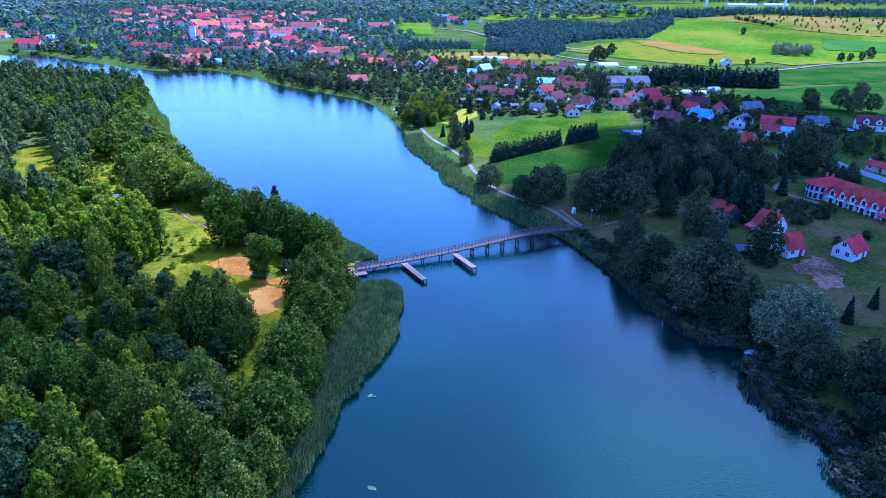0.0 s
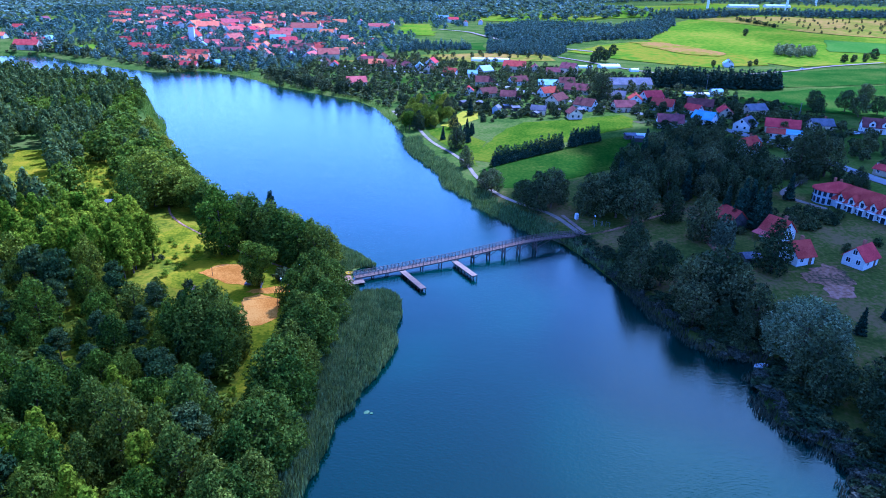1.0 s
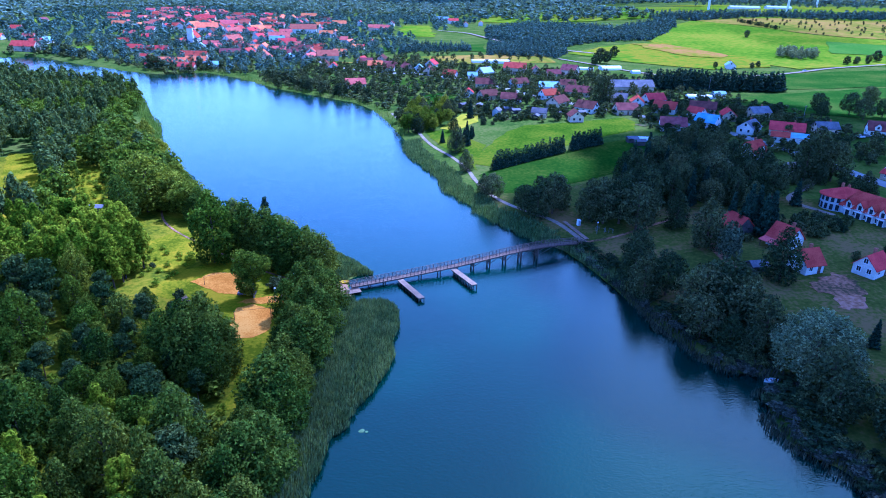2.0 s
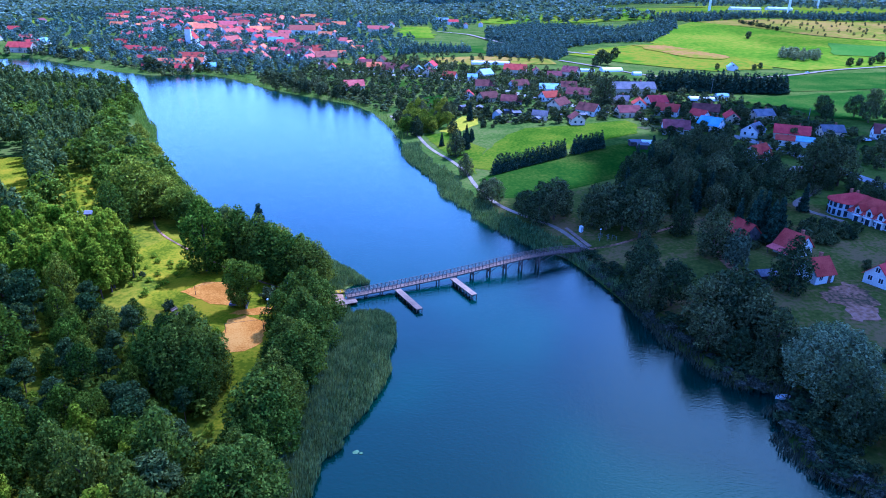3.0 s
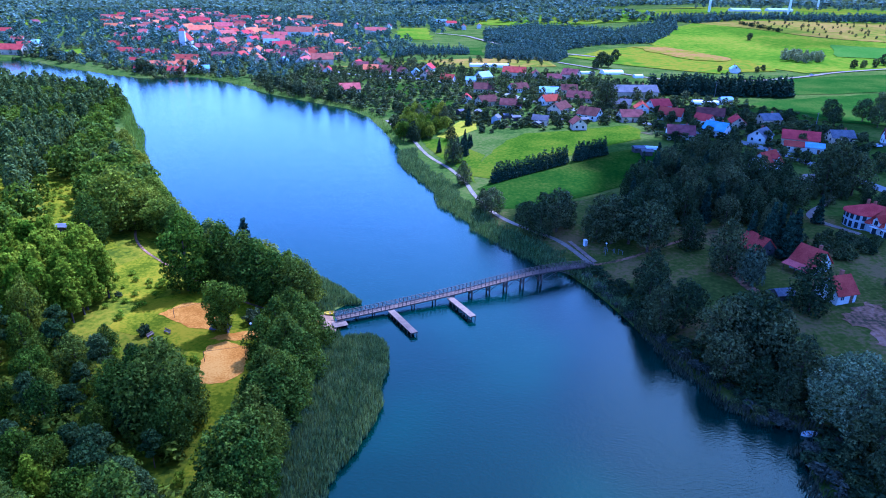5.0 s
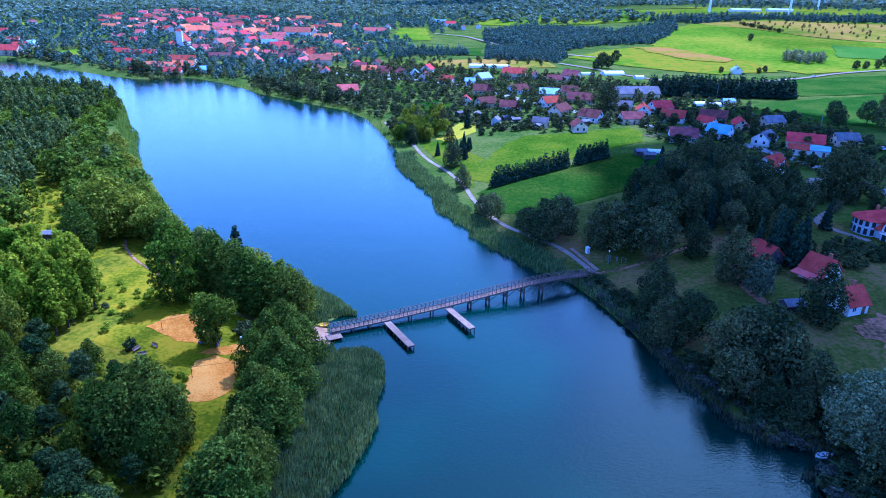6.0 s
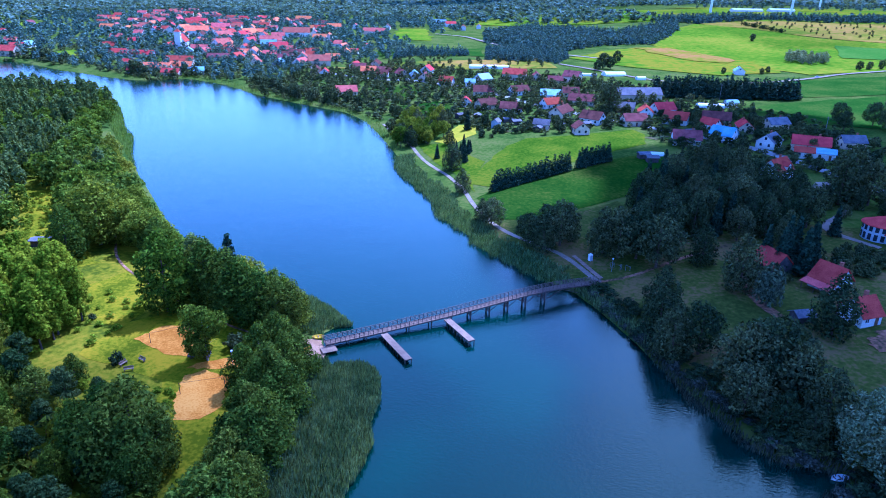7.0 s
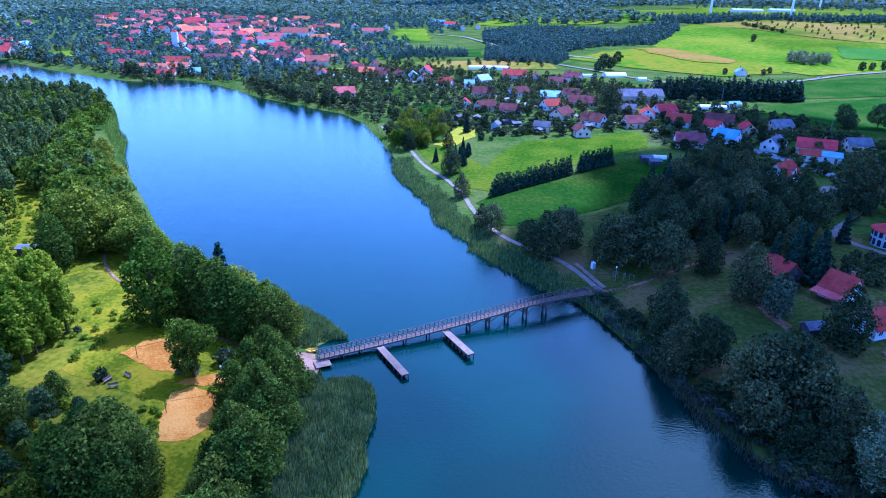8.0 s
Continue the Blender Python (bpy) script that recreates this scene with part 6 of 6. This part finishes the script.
bm = bmesh.new()
for sgn in (-1, 1):
    slab(bm, [(-7.4, 0, 7.95), (22.4, 0, 7.95), (22.4, sgn * 6.1, 2.75), (-7.4, sgn * 6.1, 2.75)])
part("roof", done("roof", bm, ROOFS[0]), villa)
for x in (-3.4, 0.9, 5.2, 9.5, 13.8, 18.1):
    bm = bmesh.new()
    v = [bm.verts.new(c) for c in ((x - 1.25, -6.0, -2), (x + 1.25, -6.0, -2), (x + 1.25, -6.0, 4.7), (x, -6.0, 6.1), (x - 1.25, -6.0, 4.7),
                                   (x - 1.25, -1.4, -2), (x + 1.25, -1.4, -2), (x + 1.25, -1.4, 4.7), (x, -1.4, 6.1), (x - 1.25, -1.4, 4.7))]
    for f in ((0, 1, 2, 3, 4), (9, 8, 7, 6, 5), (1, 6, 7, 2), (0, 4, 9, 5), (2, 7, 8, 3), (4, 3, 8, 9), (0, 5, 6, 1)):
        bm.faces.new([v[i] for i in f])
    bay = part("gabled_bay", done("gabled_bay", bm, WALLS[0]), villa)
    bm = bmesh.new()
    for sgn in (-1, 1):
        slab(bm, [(x, -6.7, 6.2), (x, -1.2, 6.2), (x + sgn * 1.75, -1.2, 4.2), (x + sgn * 1.75, -6.7, 4.2)], 0.16)
    part("roof", done("roof", bm, ROOFS[0]), bay)
    for z, broad, high in ((-0.1, 1.5, 2.0), (2.8, 1.2, 1.5)):
        w = part("window", PANE, bay)
        w.matrix_basis = pose(x, -6.0, z, 0, 0, 0) @ Matrix.Diagonal((broad, 1, high, 1))
    balcony = bmesh.new()
    bm_box(balcony, x - 1.3, x + 1.3, -7.1, -6.02, 2.35, 2.5)
    for k in range(7):
        bm_box(balcony, x - 1.28 + k * 0.41, x - 1.22 + k * 0.41, -7.1, -7.04, 2.5, 3.3)
    bm_box(balcony, x - 1.3, x + 1.3, -7.12, -7.02, 3.3, 3.38)
    part("balcony", done("balcony", balcony, M_METAL), bay)
    if x < 17:
        window(villa, x + 2.15, -5.0, 0.3, 0, True, 1.3)
bm = bmesh.new()
slab(bm, [(17.5, -6.2, 2.9), (22.5, -6.2, 2.9), (22.5, -9.4, 2.2), (17.5, -9.4, 2.2)], 0.12)
part("awning", done("awning", bm, ROOFS[0]), villa, "bright red awning")
for at in ((9.0, 0.4, 7.0, 9.2), (-12.6, 0.2, 7.0, 9.0), (-10.4, 0.6, 7.0, 8.8)):
    bm = bmesh.new()
    bm_box(bm, at[0], at[0] + 0.8, at[1], at[1] + 0.7, at[2], at[3])
    part("chimney", done("chimney", bm, M_BRICK), villa)
bm = bmesh.new()
CX, CY, RW = -11.6, -1.6, 5.7
ring = [(-6.0, 3.6)] + [(CX + RW * math.cos(a), CY + RW * math.sin(a)) for a in [math.radians(60 + 15 * k) for k in range(19)]]
low_, top_ = [bm.verts.new((x, y, -2)) for x, y in ring], [bm.verts.new((x, y, 5.2)) for x, y in ring]
bm.faces.new(low_)
bm.faces.new(top_)
for i in range(len(ring)):
    k = (i + 1) % len(ring)
    bm.faces.new((low_[i], low_[k], top_[k], top_[i]))
wing = part("rounded_wing", done("rounded_wing", bm, WALLS[2]), villa)
bm = bmesh.new()
eaves = [bm.verts.new((CX + (x - CX) * 1.12, CY + (y - CY) * 1.12, 5.1)) for x, y in ring]
under = [bm.verts.new((CX + (x - CX) * 1.12, CY + (y - CY) * 1.12, 4.9)) for x, y in ring]
peak, back = bm.verts.new((CX + 1.5, CY + 1.2, 8.2)), bm.verts.new((-5.2, 0.4, 8.2))
for i in range(len(ring) - 1):
    bm.faces.new((eaves[i], eaves[i + 1], peak))
    bm.faces.new((under[i], under[i + 1], eaves[i + 1], eaves[i]))
bm.faces.new((eaves[-1], back, peak))
bm.faces.new((back, eaves[0], peak))
bm.faces.new(under)
part("roof", done("roof", bm, ROOFS[0]), wing)
for k in range(8):
    a = math.radians(172 + 20 * k)
    for z, high in ((0.2, 1.7), (3.0, 1.5)):
        w = part("window", PANE, wing)
        w.matrix_basis = pose(CX + RW * math.cos(a), CY + RW * math.sin(a), z, 0, 0, math.degrees(a) + 90) @ Matrix.Diagonal((1.15, 1, high, 1))

# the church
church = new("church")
church.matrix_basis = pose(-306, 782, h(-306, 782), 0, 0, 100)
tagged(church, "white church tower with a red-roofed nave", "church", kind="")
bm = bmesh.new()
bm_box(bm, -13.4, -7.4, -3.0, 3.0, -1, 18)
bm_box(bm, -13.7, -7.1, -3.3, 3.3, 18, 18.6)
tower = part("tower", done("tower", bm, WALLS[0]), church)
bm = bmesh.new()
v = [bm.verts.new(c) for c in ((-13.6, -3.2, 18.61), (-7.2, -3.2, 18.61), (-7.2, 3.2, 18.61), (-13.6, 3.2, 18.61), (-10.4, 0, 22.0))]
for f in ((3, 2, 1, 0), (0, 1, 4), (1, 2, 4), (2, 3, 4), (3, 0, 4)):
    bm.faces.new([v[i] for i in f])
part("spire", done("spire", bm, ROOFS[0]), tower)
bm = bmesh.new()
v = [bm.verts.new(c) for c in ((-7, -6, -1), (16, -6, -1), (16, 6, -1), (-7, 6, -1), (-7, -6, 8), (16, -6, 8), (16, 6, 8), (-7, 6, 8), (-7, 0, 15), (16, 0, 15))]
for f in ((0, 1, 5, 4), (2, 3, 7, 6), (1, 2, 6, 9, 5), (3, 0, 4, 8, 7), (3, 2, 1, 0), (4, 5, 9, 8), (6, 7, 8, 9)):
    bm.faces.new([v[i] for i in f])
part("nave", done("nave", bm, WALLS[0]), church)
bm = bmesh.new()
for sgn in (-1, 1):
    slab(bm, [(-7.1, 0, 15.1), (16.5, 0, 15.1), (16.5, sgn * 6.6, 7.5), (-7.1, sgn * 6.6, 7.5)], 0.3)
part("roof", done("roof", bm, ROOFS[0]), church)
for k in range(4):
    for sgn in (-1, 1):
        window(church, -3 + 5 * k, sgn * 6, 3, 0, False, 1.8)
for z in (6, 14):
    window(church, -10.4, -3.0, z, 0, False, 1.6)
    window(church, -10.4, 3.0, z, 0, False, 1.6)

# wind turbine towers on the far hill
for x, y in ((622, 1323), (491, 1372), (854, 1672)):
    ob = tagged(new("wind_turbine"), "tall slim white wind turbine tower", "wind turbine", "turbines on the hill")
    ob.matrix_basis = pose(x, y, h(x, y))
    part("tower", limb_mesh("tower", [((0, 0, -1), (0, 0, 70), 2.3, 1.4)], M_METAL, 16), ob)
    part("foundation", limb_mesh("foundation", [((0, 0, -1), (0, 0, 0.6), 6, 5)], WALLS[2], 16), ob)
for x, y, long in ((576, 1412, 60), (650, 1425, 50)):
    ob = house(x, y, long, 16, 3, 2, 0, 3.5, 18, False, "long white farm shed on the hill", False)

# portable toilet by the bridge
toilet = new("portable_toilet")
toilet.matrix_basis = pose(39.6, 199.9, h(39.6, 199.9) + 0.05, 0, 0, 20) @ Matrix.Diagonal((0.82, 0.82, 0.86, 1))
tagged(toilet, "white portable toilet cabin by the path", "toilet")
bm = bmesh.new()
bm_box(bm, -0.58, 0.58, -0.58, 0.58, 0, 2.1)
bmesh.ops.bevel(bm, geom=bm.edges[:], offset=0.05, segments=2, affect="EDGES")
part("cabin", done("cabin", bm, M_PLASTIC), toilet)
bm = bmesh.new()
bm_box(bm, -0.44, 0.44, -0.62, -0.585, 0.1, 1.95)
part("door", done("door", bm, WALLS[2]), toilet)
bm = bmesh.new()
v = [bm.verts.new(c) for c in ((-0.64, -0.64, 2.1), (0.64, -0.64, 2.1), (0.64, 0.64, 2.1), (-0.64, 0.64, 2.1), (-0.3, -0.3, 2.34), (0.3, -0.3, 2.34), (0.3, 0.3, 2.34), (-0.3, 0.3, 2.34))]
for f in ((3, 2, 1, 0), (4, 5, 6, 7), (0, 1, 5, 4), (1, 2, 6, 5), (2, 3, 7, 6), (3, 0, 4, 7)):
    bm.faces.new([v[i] for i in f])
part("roof", done("roof", bm, M_PLASTIC), toilet)


def rowing_boat(x, y, turn, label, mat, long=3.6, z=0.0):
    """An open boat: hull of ribs, thwarts."""
    ob = tagged(new("rowing_boat"), label, "boat")
    ob.matrix_basis = pose(x, y, z, 0, 0, turn)
    bm = bmesh.new()
    rings = []
    for k in range(9):
        u = -1 + k / 4
        w = 0.68 * (1 - abs(u) ** 2.6) + 0.04
        rings.append([bm.verts.new((u * long / 2, w * c, zz + 0.1 * u * u)) for c, zz in ((-1, 0.42), (-0.75, 0.0), (0, -0.12), (0.75, 0.0), (1, 0.42), (0.88, 0.42), (0.65, 0.06), (0, -0.02), (-0.65, 0.06), (-0.88, 0.42))])
    for a, b in zip(rings, rings[1:]):
        for i in range(10):
            bm.faces.new((a[i], a[(i + 1) % 10], b[(i + 1) % 10], b[i]))
    for end in (rings[0], rings[-1]):
        bm.faces.new(end)
    part("hull", done("hull", bm, mat), ob)
    for u in (-0.9, 0.1, 0.95):
        bm = bmesh.new()
        bm_box(bm, u - 0.13, u + 0.13, -0.55, 0.55, 0.28, 0.32)
        part("thwart", done("thwart", bm, M_DECK), ob)
    return ob


rowing_boat(63.8, 117.7, 8, "white rowing boat moored under the willow", M_PLASTIC, 3.1)
rowing_boat(-27.2, 156.6, 20, "yellow kayak lying by the bridge foot", M_YELLOW, 2.6, h(-27.2, 156.6) + 0.15)
for x, y, n in ((-14.5, 98.1, 5), (-11.1, 74.6, 4)):
    r2 = random.Random(x)
    bm = bmesh.new()
    for k in range(n):
        cx, cy, rr = r2.uniform(-0.8, 0.8), r2.uniform(-0.35, 0.35), r2.uniform(0.2, 0.4)
        bm.faces.new([bm.verts.new((cx + rr * math.cos(a), cy + rr * math.sin(a), 0.03 + 0.012 * k)) for a in [0.3 + i * 5.7 / 11 for i in range(12)]])
    ob = new("lily_pads", done("lily_pads", bm, M_LILY))
    ob.matrix_basis = pose(x, y, 0)
    tagged(ob, "pale green patch of floating lily pads", "lily pads", kind="stuff")


def lamp_post(x, y, tall, label, lamp=True):
    ob = tagged(new("street_lamp" if lamp else "utility_pole"), label, "street lamp" if lamp else "pole")
    ob.matrix_basis = pose(x, y, h(x, y))
    part("pole", limb_mesh("pole", [((0, 0, -0.4), (0, 0, tall), 0.09 if lamp else 0.16, 0.05 if lamp else 0.1)], M_GREY, 8), ob)
    bm = bmesh.new()
    if lamp:
        bmesh.ops.create_uvsphere(bm, u_segments=10, v_segments=6, radius=0.24, matrix=Matrix.Translation((0, 0, tall + 0.15)))
        part("globe", done("globe", bm, M_PLASTIC), ob)
    else:
        bm_box(bm, -0.9, 0.9, -0.06, 0.06, tall - 0.6, tall - 0.45)
        part("crossarm", done("crossarm", bm, M_TIMBER), ob)


for x, y in ((-38.5, 151.4), (-41, 142.5), (-33.8, 157.2), (44.0, 193.0)):
    lamp_post(x, y, 3.6, "slim park lamp with a white globe")
lamp_post(175.8, 470.0, 10, "grey concrete utility pole by the spruce belt", False)
lamp_post(188, 362, 9, "grey concrete utility pole in a yard", False)


def bench(x, y, turn):
    ob = tagged(new("bench"), "plain wooden park bench on the grass", "bench", "benches in the clearing")
    ob.matrix_basis = pose(x, y, h(x, y) + 0.12, 0, 0, turn)
    for name, box in (("seat", (-0.9, 0.9, -0.22, 0.22, 0.42, 0.48)), ("leg", (-0.75, -0.65, -0.2, 0.2, 0, 0.42)), ("leg", (0.65, 0.75, -0.2, 0.2, 0, 0.42)), ("backrest", (-0.9, 0.9, 0.22, 0.27, 0.55, 0.9))):
        bm = bmesh.new()
        bm_box(bm, *box)
        part(name, done(name, bm, M_DECK), ob)


for x, y, turn in ((-60.1, 139.6, 20), (-59.2, 143.2, -30), (-40.0, 145.0, 80), (-62, 141.5, 70)):
    bench(x, y, turn)


def court_net(x0, y0, x1, y1):
    """Two posts of a volleyball court and the tape between them."""
    ob = tagged(new("volleyball_net"), "volleyball posts with a slack net", "net", "nets on the sand")
    for x, y in ((x0, y0), (x1, y1)):
        part("post", limb_mesh("post", [((x, y, h(x, y) - 0.3), (x, y, h(x, y) + 2.5), 0.07, 0.06)], M_TIMBER, 8), ob)
    beam("tape", (x0, y0, h(x0, y0) + 2.4), (x1, y1, h(x1, y1) + 2.4), 0.02, 0.05, M_TIMBER, ob)


court_net(-47.5, 132.8, -40.2, 135.5)
court_net(-60.5, 150.0, -54.0, 154.5)
# outdoor gym frames by the park path
for x, y, turn in ((44.6, 195.2, 20), (46.6, 194.0, 60), (48.2, 193.0, -10)):
    ob = tagged(new("exercise_frame"), "grey metal outdoor exercise frame by the path", "gym frame", "gym frames in the park")
    ob.matrix_basis = pose(x, y, h(x, y) + 0.1, 0, 0, turn) @ Matrix.Diagonal((0.85, 0.85, 0.85, 1))
    for a, b in (((-0.7, 0, -0.2), (-0.7, 0, 1.9)), ((0.7, 0, -0.2), (0.7, 0, 1.5)), ((-0.7, 0, 1.8), (0.7, 0, 1.4)), ((0.7, 0, 0.6), (0.7, 0.9, 0.9)), ((-0.7, 0, 0.5), (-0.7, -0.8, 0.5))):
        part("tube", limb_mesh("tube", [(a, b, 0.05, 0.05)], M_GREY, 6), ob)
# greenhouses and sheds behind the street
for x, y, long, wide, turn in ((131.4, 583, 18, 9, 15), (148, 562, 7, 5, 10), (106.6, 579, 20, 4, 0), (30, 612, 34, 6, 4), (157.5, 437, 16, 6, 0), (89, 311, 6, 3, -5)):
    ob = tagged(new("greenhouse"), "long white plastic tunnel greenhouse", "greenhouse", "tunnel greenhouses")
    ob.matrix_basis = pose(x, y, h(x, y), 0, 0, turn)
    bm = bmesh.new()
    arc = [(wide / 2 * math.cos(a), min(3.2, wide * 0.55) * math.sin(a)) for a in [math.pi * k / 10 for k in range(11)]]
    ends = [[bm.verts.new((s * long / 2, y_, z_ - 0.1)) for y_, z_ in arc] for s in (-1, 1)]
    for i in range(10):
        bm.faces.new((ends[0][i], ends[0][i + 1], ends[1][i + 1], ends[1][i]))
    for e in ends:
        bm.faces.new(e)
    part("cover", done("cover", bm, M_PLASTIC), ob)
    bm = bmesh.new()
    bm_box(bm, -long / 2 - 0.06, -long / 2 - 0.01, -0.6, 0.6, 0, 2.0 if wide > 4 else 1.3)
    part("door", done("door", bm, WALLS[2]), ob)


def beach_tent(x, y, turn, mat, label):
    """A small sun shelter: bowed canvas with an open front, held by two hoops."""
    ob = tagged(new("beach_tent"), label, "tent", "things on the beach")
    ob.matrix_basis = pose(x, y, h(x, y) + 0.1, 0, 0, turn)
    n, long = 10, 2.0
    verts, faces = [], []
    for j in range(6):
        u = j / 5
        for i in range(n + 1):
            a = math.pi * i / n
            verts.append((1.1 * math.cos(a) * (1 - 0.35 * u * u), (u - 0.5) * long, 1.35 * math.sin(a) * (1 - 0.7 * u * u)))
    for j in range(5):
        faces += [(j * (n + 1) + i, j * (n + 1) + i + 1, (j + 1) * (n + 1) + i + 1, (j + 1) * (n + 1) + i) for i in range(n)]
    part("canvas", mesh_of("canvas", verts, faces, mat), ob)
    for u in (0.0, 0.6):
        arc = [(1.12 * math.cos(a) * (1 - 0.35 * u * u), (u - 0.5) * long, 1.37 * math.sin(a) * (1 - 0.7 * u * u)) for a in np.linspace(0, math.pi, 9)]
        part("hoop", limb_mesh("hoop", [(p, q, 0.02, 0.02) for p, q in zip(arc, arc[1:])], M_METAL, 5), ob)


M_CANVAS = material("red_canvas", ((0.42, 0.06, 0.05), (0.55, 0.10, 0.07)), 1.5)
beach_tent(-50.2, 148.6, 20, M_CANVAS, "small red beach shelter beside the court")
